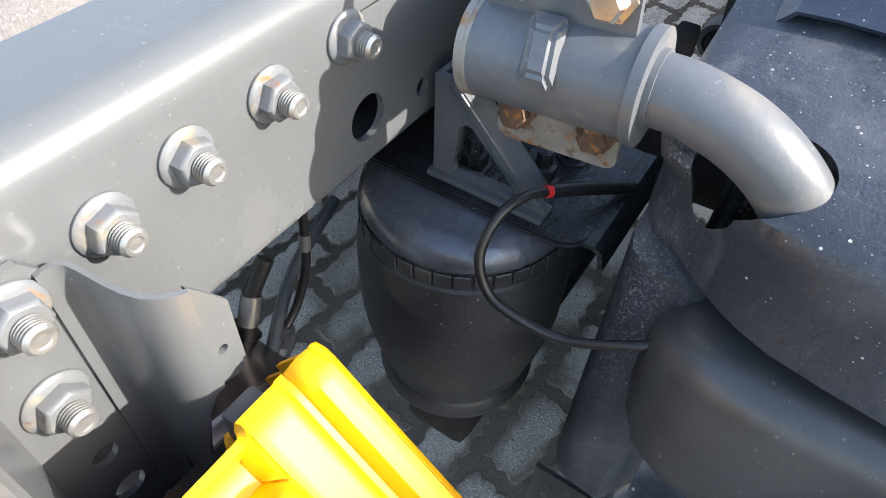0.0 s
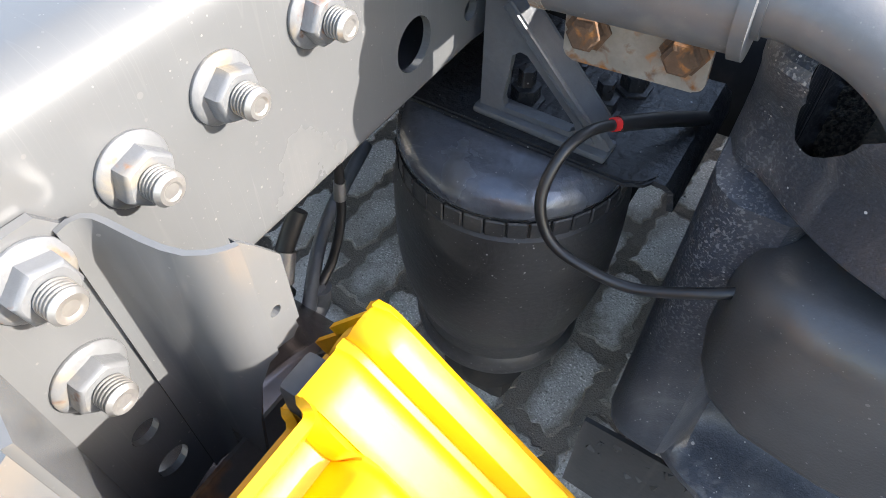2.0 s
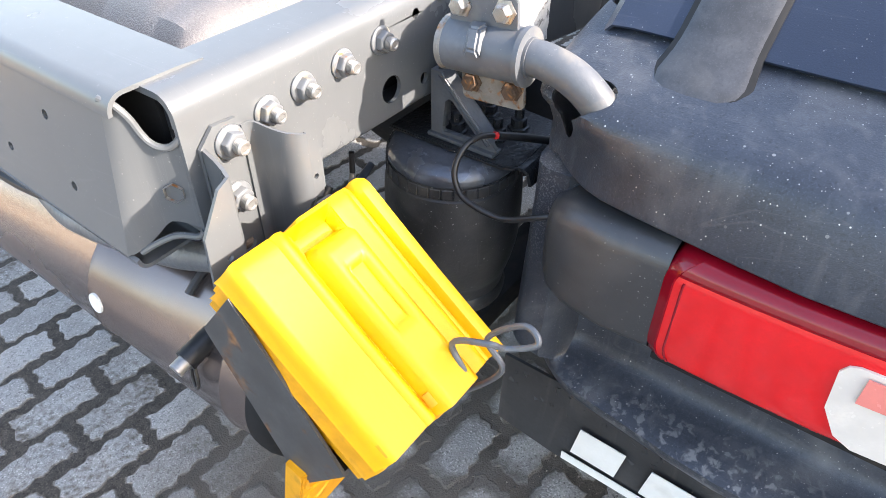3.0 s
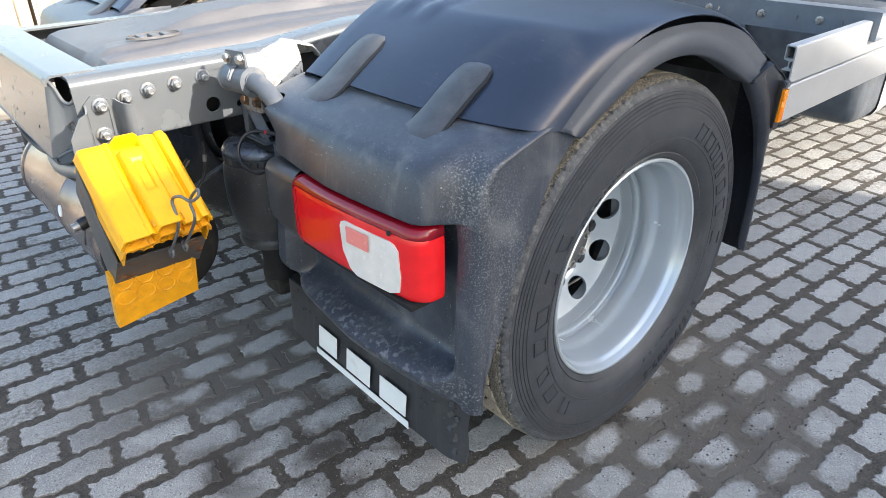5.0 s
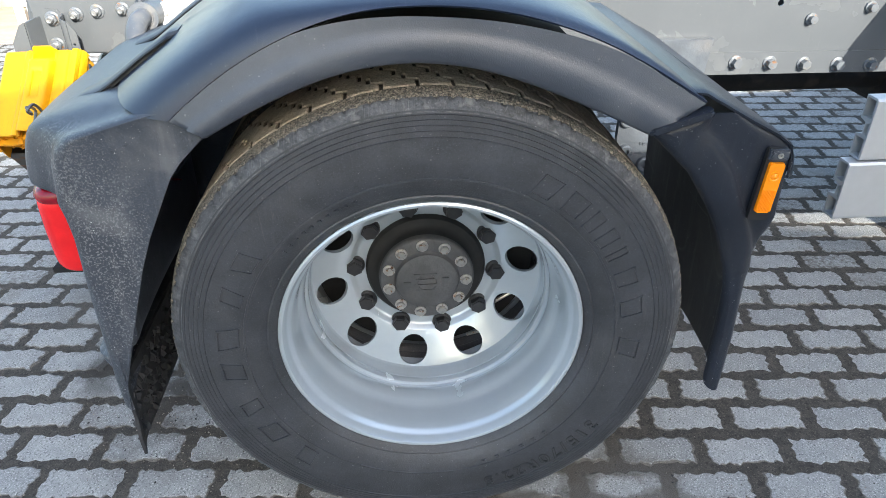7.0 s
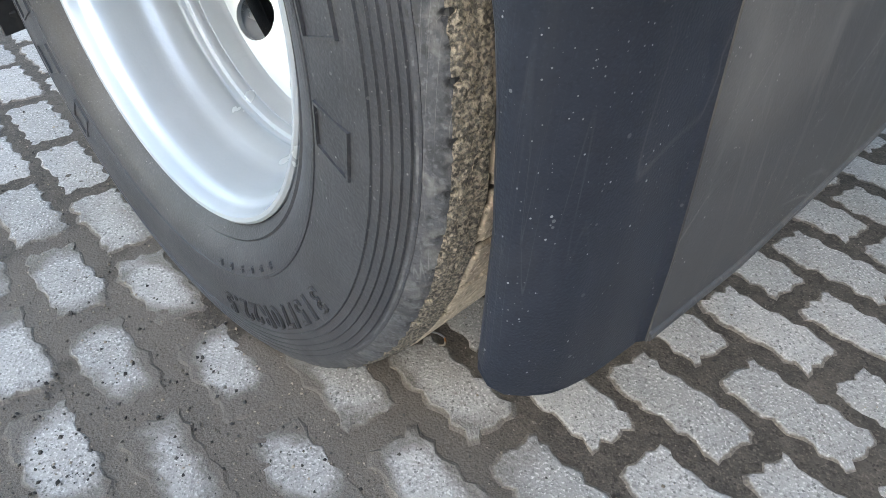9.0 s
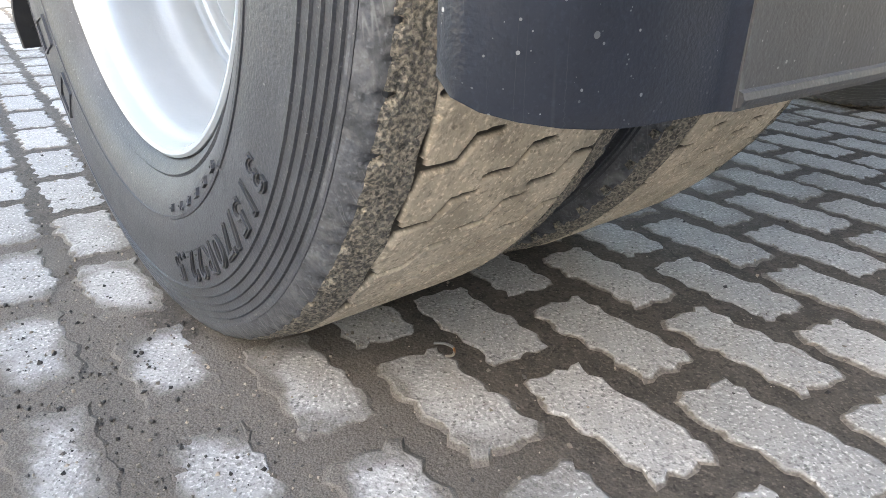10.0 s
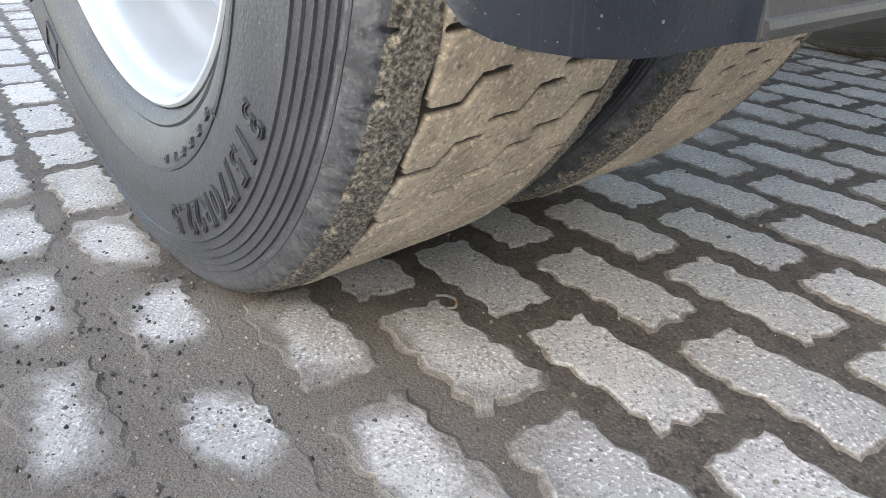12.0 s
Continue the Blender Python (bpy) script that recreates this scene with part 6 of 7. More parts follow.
            zig = 0.0030 * math.sin(k * 2 * math.pi / 28.8)
            c_ = lambda v: noise.noise(Vector((math.cos(a) * 150, math.sin(a) * 150, v * 230 + seed)))
            pe = [(0.474, 0.0112), (0.480, 0.0135), (0.4855 + 0.2 * e, 0.0165), (0.4915 + 0.6 * e, 0.0203), (0.4945 + e - 0.4 * bite, 0.0228 + 0.4 * bite), (0.4960 + e - bite, 0.0248 + 1.4 * bite)]
            pr = [pe[-1]] + [(0.4975 + 0.012 * (d - 0.027) / 0.03 * 0.5 + 0.0016 * r_(d * 90) + 0.0016 * f_(d * 200) + 0.0017 * c_(d), d) for d in (0.030, 0.0325, 0.035, 0.0375, 0.040, 0.0425, 0.045, 0.0475, 0.050, 0.0525)] + [(0.5035, 0.0575 + 0.6 * zig), (0.4925, 0.0590 + 0.6 * zig)]
            pr[1] = (min(pr[1][0], 0.4985) - 0.6 * bite, max(0.030, pe[-1][1] + 0.002))
            edge.append([(r * math.cos(a), y0 + base + sgn * d, WZ + r * math.sin(a)) for r, d in pe])
            rough.append([(r * math.cos(a), y0 + base + sgn * d, WZ + r * math.sin(a)) for r, d in pr])
        for nm, rows, mt, lab in (("shoulder_edge", edge, EDGE, "scraped edge with small bites"), ("shoulder", rough, SHOULDER, "rough dusty shoulder")):
            bm = loft(rows)
            bmesh.ops.remove_doubles(bm, verts=bm.verts, dist=1e-6)
            part(nm, bm, mt, parent, lab, angle=60)
    # small knobs inside the shoulder that faces the other tyre
    if y0 > 0.2:
        bm = bmesh.new()
        for k in range(72):
            boxm(bm, (-0.003, -0.003, -0.003), (0.003, 0.004, 0.003), 0.001, 1, Matrix.Translation((0.492 * math.cos(math.radians(5 * k)), y0 + 0.018, WZ + 0.492 * math.sin(math.radians(5 * k)))) @ pose(0, 0, 0, 0, -5 * k + 90, 0))
        tagged(part("wear_knob", bm, SHOULDER, parent), kind="stuff")


def ring_text(txt, size, radius, mid, y0, depth=0.0022, grow=0.0):
    """Raised characters that follow the sidewall, tops outwards."""
    cu = bpy.data.curves.new("lettering", "FONT")
    cu.body, cu.size, cu.align_x, cu.extrude = txt, size, "CENTER", depth / 2
    cu.space_character, cu.offset = 1.3, grow
    tmp = bpy.data.objects.new("lettering", cu)
    scene.collection.objects.link(tmp)
    bpy.context.view_layer.update()
    me = bpy.data.meshes.new_from_object(tmp.evaluated_get(bpy.context.evaluated_depsgraph_get()))
    bpy.data.objects.remove(tmp)
    bm = bmesh.new()
    bm.from_mesh(me)
    for v in bm.verts:
        u, w, d = v.co
        a, r = mid - u / radius, radius + w
        v.co = (r * math.cos(a), y0 - d, WZ + r * math.sin(a))
    return bm


def sidewall_y(r):
    prof = tyre_profile()
    for (a, da), (b, db) in zip(prof, prof[1:]):
        if a <= r <= b:
            return lerp(da, db, (r - a) / max(1e-6, b - a))
    return 0.0


def raised_shapes(parent, groups):
    """Plain raised bars on the sidewall: (angle, radius, half width, half height, slant)."""
    bm = bmesh.new()
    for ang, rad, hw, hh, slant in groups:
        a0 = radians(ang)
        outer = [(-hw, -hh), (hw, -hh), (hw + slant, hh), (-hw + slant, hh)]
        inner = [(-hw + 0.0030, -hh + 0.0030), (hw - 0.0030, -hh + 0.0030), (hw + slant - 0.0030, hh - 0.0030), (-hw + slant + 0.0030, hh - 0.0030)]
        for lift, ring in ((1, None),):
            vo, vi, vb = [], [], []
            for (u, v), (s, t) in zip(outer, inner):
                for store, (x, y), h in ((vb, (u, v), 0.0), (vo, (u * 0.98, v * 0.98), 0.0032), (vi, (s, t), 0.0032)):
                    r = rad + y
                    a = a0 - x / rad
                    store.append(bm.verts.new((r * math.cos(a), sidewall_y(r) - h, WZ + r * math.sin(a))))
            vc = []
            for s, t in inner:
                r, a = rad + t, a0 - s / rad
                vc.append(bm.verts.new((r * math.cos(a), sidewall_y(r) - 0.0002, WZ + r * math.sin(a))))
            for k in range(4):
                j = (k + 1) % 4
                bm.faces.new((vb[k], vb[j], vo[j], vo[k]))
                bm.faces.new((vo[k], vo[j], vi[j], vi[k]))
                bm.faces.new((vi[k], vi[j], vc[j], vc[k]))
    tagged(part("sidewall_relief", bm, RUBBER, parent), kind="stuff")


def wheel(kind):
    g = axle_b
    y0 = 0.0 if kind == "outer" else 0.352
    t = tyre(g, y0, 1, "tyre")
    tread(t, y0, 3 if kind == "outer" else 8)
    if kind == "outer":
        part("size_lettering", ring_text("315/70R22.5", 0.043, 0.397, radians(-54), -0.0002, 0.0040, -0.0006), RUBBER, t, "raised tyre size lettering")
        # larger dark copy beneath the letters draws the shadow along their edges
        part("lettering_groove", ring_text("315/70R22.5", 0.043, 0.397, radians(-54), 0.0004, 0.0024, 0.0014), FLAPM, t, "dark outline round the lettering, painted for its shadow")
        groups = []
        for k in range(8):
            groups.append(((60, 50, 42.5, 36, 30, 21.5, 10.5, -3)[k], 0.391, (0.020, 0.020, 0.013, 0.013, 0.008, 0.018, 0.020, 0.022)[k], 0.022, (0.008, 0.0, 0.0, 0.0, 0.0, 0.0, -0.006, 0.010)[k]))
        for k in range(7):
            groups.append((225 - 13 * k, 0.391, 0.016 + 0.004 * ((k + 1) % 3), 0.021, 0.008 * ((k % 2) * 2 - 1)))
        for k in range(6):
            groups.append((-72 + 5 * k, 0.350, 0.0045, 0.004, 0.0))
        for k in range(10):
            groups.append((112 + 3 * k, 0.345, 0.003, 0.003, 0.0))
        raised_shapes(t, groups)
        badge = bmesh.new()
        for k in range(40):
            pts = []
            for q in (k, k + 1):
                f = q / 40
                per = rounded(0.150, 0.030, 0.012, 9)
                pts.append(per[(q) % 40])
            (u0, v0), (u1, v1) = pts
            vs = []
            for u, v, sc in ((u0, v0, 1.0), (u1, v1, 1.0), (u1, v1, 0.94), (u0, v0, 0.94)):
                r, a = 0.366 + v * sc, radians(-55) - u * (0.5 + 0.5 * sc) / 0.366
                vs.append(badge.verts.new((r * math.cos(a), sidewall_y(r) - 0.0022, WZ + r * math.sin(a))))
            badge.faces.new(vs)
        part("raised_badge", badge, RUBBER, t)
    # rim barrel
    W = 0.312
    if kind == "outer":
        prof = [(0.2955, 0.052), (0.3005, 0.044), (0.3025, 0.036), (0.3020, 0.031), (0.2985, 0.0285), (0.2935, 0.030), (0.2905, 0.036), (0.2885, 0.045), (0.2855, 0.052), (0.2815, 0.056), (0.2790, 0.064), (0.2765, 0.080), (0.2745, 0.11), (0.2737, 0.118), (0.2722, 0.126), (0.2680, 0.136), (0.2652, 0.146), (0.2642, 0.158), (0.2640, 0.172), (0.2662, 0.1765), (0.2680, 0.1800), (0.2684, 0.1835), (0.2672, 0.1870), (0.2640, 0.1880), (0.2604, 0.1885), (0.2592, 0.1910), (0.2590, 0.2020), (0.2598, 0.2035), (0.2606, 0.24), (0.262, 0.28)]
        rim = part("rim", lathe(prof, 96, (0, 0, WZ), "y", cap=False), RIM, g, "silver painted rim, chipped lip")
        # disc with ten round hand holes through it
        def disc_y(r):
            return curve_at([(0.10, 0.296), (0.160, 0.296), (0.166, 0.291), (0.172, 0.283), (0.178, 0.278), (0.200, 0.2665), (0.222, 0.2570), (0.246, 0.2460), (0.2560, 0.2425)], r)
        bm = bmesh.new()
        outline = circle(0, 0, 0.2560, 96)
        holes = [circle(0, 0, 0.1750, 72)]
        for k in range(10):
            a = radians(36 * k - 27.5)
            holes.append([(0.2180 * math.cos(a) + 0.0345 * math.cos(b), 0.2180 * math.sin(a) + 0.0345 * math.sin(b)) for b in np.linspace(0, 2 * math.pi, 33)[:-1]])
        loops = []
        for ring in [outline] + holes:
            vs = [bm.verts.new((u, 0, v)) for u, v in ring]
            loops += [bm.edges.new((vs[k], vs[(k + 1) % len(vs)])) for k in range(len(vs))]
        bmesh.ops.triangle_fill(bm, use_beauty=True, use_dissolve=False, edges=loops)
        bmesh.ops.subdivide_edges(bm, edges=[e for e in bm.edges if not e.is_boundary and e.calc_length() > 0.02], cuts=3, use_grid_fill=False)
        bmesh.ops.triangulate(bm, faces=bm.faces)
        for v in bm.verts:
            v.co = (v.co.x, disc_y(math.hypot(v.co.x, v.co.z)), WZ + v.co.z)
        bmesh.ops.recalc_face_normals(bm, faces=bm.faces)
        if sum(f.normal.y for f in bm.faces) > 0:
            bmesh.ops.reverse_faces(bm, faces=bm.faces)
        bmesh.ops.solidify(bm, geom=bm.faces[:], thickness=0.010)
        part("wheel_disc", bm, RIM, g, "silver wheel disc with round hand holes", angle=40)
        part("disc_centre", lathe([(0.108, 0.306), (0.108, 0.296), (0.158, 0.296), (0.162, 0.2945), (0.166, 0.291), (0.172, 0.2832), (0.1750, 0.2805), (0.1750, 0.2905), (0.164, 0.306)], 96, (0, 0, WZ), "y", cap=False), RIM, g)
        part("disc_flange", lathe([(0.2560, 0.2525), (0.2560, 0.2425), (0.2575, 0.2400), (0.2580, 0.2330), (0.2582, 0.2080), (0.2590, 0.2050), (0.2602, 0.2050), (0.2604, 0.24)], 96, (0, 0, WZ), "y", cap=False), RIM, g)
        for k in range(10):
            a = radians(36 * k - 5)
            x, z = 0.1635 * math.cos(a), WZ + 0.1635 * math.sin(a)
            nut = bmesh.new()
            lathe([(0.0235, 0.297), (0.0235, 0.291), (0.0205, 0.288)], 20, (x, 0, z), "y", bm=nut)
            extrude_outline([(0.0195 * math.cos(radians(60 * j + 17 * k)), 0.0195 * math.sin(radians(60 * j + 17 * k))) for j in range(6)], 0.019, nut, Matrix(((1, 0, 0, x), (0, 0, -1, 0.290), (0, 1, 0, z), (0, 0, 0, 1))), 0.003)
            part("wheel_nut", nut, NUTCAP, g)
        hub = part("hub", lathe([(0.1075, 0.262), (0.107, 0.250), (0.104, 0.243), (0.101, 0.241), (0.074, 0.241), (0.071, 0.238), (0.069, 0.232), (0.060, 0.2285), (0.022, 0.2265), (0.020, 0.2285), (0.0001, 0.2285)], 64, (0, 0, WZ), "y", cap=False), [HUBM], g, "dark cast hub with a round cap")
        part("hub_flange", lathe([(0.138, 0.330), (0.138, 0.292), (0.132, 0.284), (0.120, 0.281), (0.112, 0.276), (0.1085, 0.268), (0.1070, 0.255)], 64, (0, 0, WZ), "y", cap=False), HUBBLK, hub, "black hub flange")
        for k in range(11):
            a = radians(360 / 11 * k + 63)
            x, z = 0.0885 * math.cos(a), WZ + 0.0885 * math.sin(a)
            b = bmesh.new()
            lathe([(0.0135, 0.241), (0.0135, 0.2385), (0.0105, 0.2375)], 16, (x, 0, z), "y", bm=b)
            extrude_outline([(0.0098 * math.cos(radians(60 * j + 25 * k)), 0.0098 * math.sin(radians(60 * j + 25 * k))) for j in range(6)], 0.009, b, Matrix(((1, 0, 0, x), (0, 0, -1, 0.238), (0, 1, 0, z), (0, 0, 0, 1))), 0.0012)
            part("cap_bolt", b, BOLTM, hub)
        marks = bmesh.new()
        for k in range(4):
            boxm(marks, (-0.030 + 0.004 * (k % 2), 0.2255, WZ + 0.02 - 0.014 * k), (0.022 - 0.006 * (k % 2), 0.2285, WZ + 0.024 - 0.014 * k))
        boxm(marks, (0.034, 0.2255, WZ - 0.012), (0.048, 0.2295, WZ + 0.012))
        boxm(marks, (-0.052, 0.2255, WZ - 0.002), (-0.036, 0.2295, WZ + 0.003))
        tagged(part("cap_relief", marks, HUBM, hub), kind="stuff")
        # flat black ring behind the hand holes, in place of their shaded depth
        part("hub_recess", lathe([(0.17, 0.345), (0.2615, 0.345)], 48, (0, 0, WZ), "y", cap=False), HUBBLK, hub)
        valve_ = bmesh.new()
        tube([(0.12, 0.34, WZ - 0.20), (0.14, 0.27, WZ - 0.17), (0.10, 0.30, WZ - 0.21)], 0.004, 8, 5, valve_)
        part("valve_stem", valve_, BOLTM, rim)
        bars = bmesh.new()
        tube([(-0.16, 0.335, WZ - 0.26), (-0.02, 0.335, WZ - 0.185), (0.24, 0.335, WZ - 0.06)], 0.006, 8, 1, bars)
        tube([(0.23, 0.335, WZ - 0.10), (0.0, 0.335, WZ - 0.25)], 0.005, 8, 1, bars)
        part("inner_valve_pipe", bars, BOLTM, rim)
    else:
        prof = [(0.3005, 0.352 + 0.044), (0.302, 0.352 + 0.033), (0.29, 0.352 + 0.032), (0.276, 0.352 + 0.06), (0.27, 0.352 + 0.30)]
        part("rim", lathe(prof, 64, (0, 0, WZ), "y", cap=False), RIM, g)
        part("brake_drum", lathe([(0.0001, 0.40), (0.205, 0.40), (0.21, 0.41), (0.21, 0.66), (0.0001, 0.66)], 48, (0, 0, WZ), "y", cap=False), HUBBLK, g)
    return g


wheel("outer")
wheel("inner")
turn = Matrix.Translation((0, 2.59, 0)) @ Matrix.Rotation(math.pi, 4, "Z")
for o in [c for c in axle_b.children if c.name.split(".")[0] in ("tyre", "rim", "wheel_disc", "disc_centre", "disc_flange", "hub", "brake_drum")]:
    made = copy_thing(o, turn)
    made.parent = axle_b

# ---- aluminium side guards ----
for k, (y, z0, z1, x0) in enumerate(((0.045, 0.852, 0.965, 0.775), (0.040, 0.735, 0.848, 0.757))):
    sg = thing("side_guard", "aluminium side guard profile with hollow chambers" + (" above" if k == 0 else " below"), "side guard", "side guard profiles")
    m = Matrix(((0, 0, 1, x0), (1, 0, 0, y), (0, 1, 0, 0), (0, 0, 0, 1)))
    out = [(-0.002, z0), (0.028, z0), (0.028, z0 + 0.042), (0.012, z0 + 0.046), (0.012, z1 - 0.046), (0.028, z1 - 0.042), (0.028, z1), (0.0, z1), (-0.004, z1 - 0.004), (-0.004, z0 + 0.004)]
    hol = [[(0.001, z0 + 0.004), (0.025, z0 + 0.004), (0.025, z0 + 0.038), (0.001, z0 + 0.038)], [(0.001, z1 - 0.038), (0.025, z1 - 0.038), (0.025, z1 - 0.004), (0.001, z1 - 0.004)], [(0.001, z0 + 0.044), (0.009, z0 + 0.049), (0.009, z1 - 0.049), (0.001, z1 - 0.044)]]
    part("profile", plate_with_holes(out, hol, 3.4, m), ALU, sg, smooth=False)

# beams that carry the guards, with bolts and slots
for k, (x, z, y1) in enumerate(((1.42, 0.945, 0.02), (2.15, 0.985, 0.02))):
    bmn = thing("guard_beam", "blue grey painted steel beam with slots and bolts", "beam", "side guard beams")
    slots = [rounded(0.007, 0.018, 0.003, 3, 0.12 + 0.16 * q, 0.0) for q in range(5)]
    mmb = Matrix(((0, 0, 1, x - 0.03), (1, 0, 0, y1), (0, 1, 0, z), (0, 0, 0, 1)))
    part("web", plate_with_holes([(0, -0.045), (0.865, -0.045), (0.865, 0.045), (0, 0.045)], slots, 0.005, mmb), GALV, bmn, smooth=False)
    part("flange", box((x - 0.03, y1, z + 0.045), (x + 0.05, y1 + 0.865, z + 0.050), 0.001), GALV, bmn)
    part("flange", box((x - 0.03, y1, z - 0.050), (x + 0.05, y1 + 0.865, z - 0.045), 0.001), GALV, bmn)
    for q in range(3):
        part("bolt", lathe([(0.016, 0), (0.016, -0.004), (0.011, -0.005), (0.011, -0.015), (0.0001, -0.016)], 8, (x - 0.03, y1 + 0.2 + 0.22 * q, z), "x", cap=False), BOLTM, bmn)

# forward suspension hanger with its bush
hg = thing("spring_hanger", "grey cast iron suspension hanger with a rubber bush", "hanger")
m = frame_m((0.0, 0.890, 0.0), (1, 0, 0), (0, 0, 1))
hang_out = [(0.668, 0.30), (0.657, 0.386), (0.632, 0.463), (0.629, 0.513), (0.616, 0.566), (0.618, 0.66), (0.64, 0.74), (0.66, 0.86), (0.86, 0.86), (0.845, 0.72), (0.815, 0.60), (0.800, 0.54), (0.790, 0.46), (0.776, 0.405), (0.752, 0.335), (0.745, 0.30)]
part("casting", plate_with_holes(hang_out, [rounded(0.085, 0.18, 0.040, 6, 0.745, 0.70), circle(0.711, 0.481, 0.009, 14)], 0.022, m), CAST, hg, smooth=False)
for pts in ([(0.633, 0.862, 0.52), (0.646, 0.862, 0.44), (0.657, 0.862, 0.386), (0.668, 0.866, 0.32), (0.680, 0.870, 0.25)], [(0.800, 0.862, 0.54), (0.790, 0.862, 0.46), (0.776, 0.862, 0.405), (0.754, 0.862, 0.335), (0.748, 0.868, 0.245)]):
    part("arm_rib", tube(pts, 0.011, 12, 6), CAST, hg)
part("window_rim", tube([(0.702, 0.866, 0.78), (0.702, 0.866, 0.65), (0.715, 0.866, 0.622), (0.745, 0.866, 0.612), (0.775, 0.866, 0.622), (0.788, 0.866, 0.65), (0.788, 0.866, 0.78)], 0.006, 10, 5), CAST, hg)
for x, z, r in ((0.645, 0.526, 0.022), (0.711, 0.481, 0.024), (0.780, 0.525, 0.024), (0.640, 0.628, 0.024), (0.708, 0.401, 0.018)):
    part("boss", lathe([(r, 0.870), (r * 0.96, 0.856), (r * 0.80, 0.853), (0.010, 0.853), (0.009, 0.862), (0.0001, 0.862)], 24, (x, 0, z), "y", cap=False), CAST, hg)
bars = bmesh.new()
for k in range(9):
    boxm(bars, (0.690 + 0.0085 * k, 0.864, 0.545 - 0.0012 * k), (0.696 + 0.0085 * k, 0.8665, 0.554 - 0.0012 * k))
tagged(part("cast_mark_bars", bars, CAST, hg), kind="stuff")
part("pin_sleeve", lathe([(0.018, 0.655), (0.028, 0.657), (0.028, 0.740), (0.018, 0.742)], 28, (0, 0.875, 0.262), "x"), CAST, hg)
part("pin", lathe([(0.013, 0.648), (0.013, 0.81)], 16, (0, 0.875, 0.262), "x"), BOLTM, hg)
for x0, x1 in ((0.636, 0.648), (0.800, 0.814)):
    part("pin_nut", lathe([(0.019, x0), (0.019, x1)], 6, (0, 0.875, 0.262), "x"), BOLTM, hg)
part("bush_eye", lathe([(0.030, 0.775), (0.052, 0.775), (0.052, 0.845), (0.030, 0.845)], 36, (0, 0.905, 0.278), "x"), CAST, hg)
part("rubber_bush", lathe([(0.0001, 0.768), (0.026, 0.768), (0.030, 0.773), (0.036, 0.770), (0.040, 0.776)], 32, (0, 0.905, 0.278), "x", cap=False), HUBBLK, hg)
part("link_arm", box((0.30, 0.93, 0.285), (0.66, 0.985, 0.375), 0.012), UNDER, hg)

# crossmembers, engine side underbody, forward tank
ub = thing("underbody", "black crossmembers and driveline under the chassis", "driveline")
for x in (-0.25, 0.55, 1.4, 2.4, 3.5):
    part("crossmember", box((x - 0.05, RAIL_Y + 0.01, 0.80), (x + 0.05, FAR_Y - 0.01, 1.0), 0.01), UNDER, ub)
part("prop_shaft", lathe([(0.055, 0.1), (0.055, 4.5)], 20, (0, 1.29, 0.62), "x"), UNDER, ub)
part("gearbox", box((3.0, 0.95, 0.45), (4.6, 1.65, 1.1), 0.08, 3), UNDER, ub)
# plain dark mass below the rails, added also to dim the ground under them
part("sump", box((1.7, 1.02, 0.50), (2.95, 1.60, 0.74), 0.06, 3), UNDER, ub)
part("air_reservoir", lathe([(0.0001, 1.7), (0.12, 1.72), (0.14, 1.76), (0.14, 2.6), (0.12, 2.64), (0.0001, 2.66)], 28, (0, 1.05, 0.56), "x", cap=False), UNDER, ub)
sheet = thing("side_tank", "grey metal tank with rounded edges beside the chassis rail", "tank")
part("box_body", box((2.18, 0.24, 0.34), (4.3, 0.880, 0.90), 0.09, 4), CAST, sheet)
for x in (2.5, 3.3):
    part("strap", box((x, 0.232, 0.332), (x + 0.05, 0.884, 0.908), 0.09, 4), ALU, sheet)
cab = thing("truck_cab", "dark back wall of the truck cab far ahead", "cab")
part("cab_wall", box((4.4, 0.10, 1.0), (5.6, 2.5, 3.2), 0.08, 3), PAINT_DK, cab)

# ---- yard background: white fence with tan blocks behind ----
fence = thing("yard_fence", "white painted steel fence along the paved yard", "fence")
for k in range(26):
    x = -3.2 + 0.155 * k
    part("fence_bar", box((x, 5.30, 0.06), (x + 0.022, 5.322, 1.35), 0.003, 1), WHITE, fence)
for z in (0.18, 1.22):
    part("fence_rail", box((-3.3, 5.288, z), (0.9, 5.30, z + 0.04), 0.004, 1), WHITE, fence)
for x in (-3.3, -1.2, 0.9):
    part("fence_post", box((x, 5.28, 0.0), (x + 0.06, 5.34, 1.45), 0.006, 1), WHITE, fence)
for k in range(9):
    cb = thing("concrete_block", "tan concrete block in a row behind the fence", "concrete block", "blocks behind the fence")
    x = -4.2 + 0.85 * k
    part("block", box((x, 5.9, 0.0), (x + 0.80, 6.7, 0.75), 0.03, 2), TAN, cb)
    part("groove", box((x + 0.18, 5.885, 0.25), (x + 0.62, 5.897, 0.30), 0.004, 1), TAN, cb)


apron = finish("concrete_apron", box((-9.0, 4.55, -0.02), (4.0, 5.88, 0.006), 0.002, 1), TAN, smooth=False)
tagged(apron, "sunlit tan concrete strip along the fence", "pavement", kind="structure")


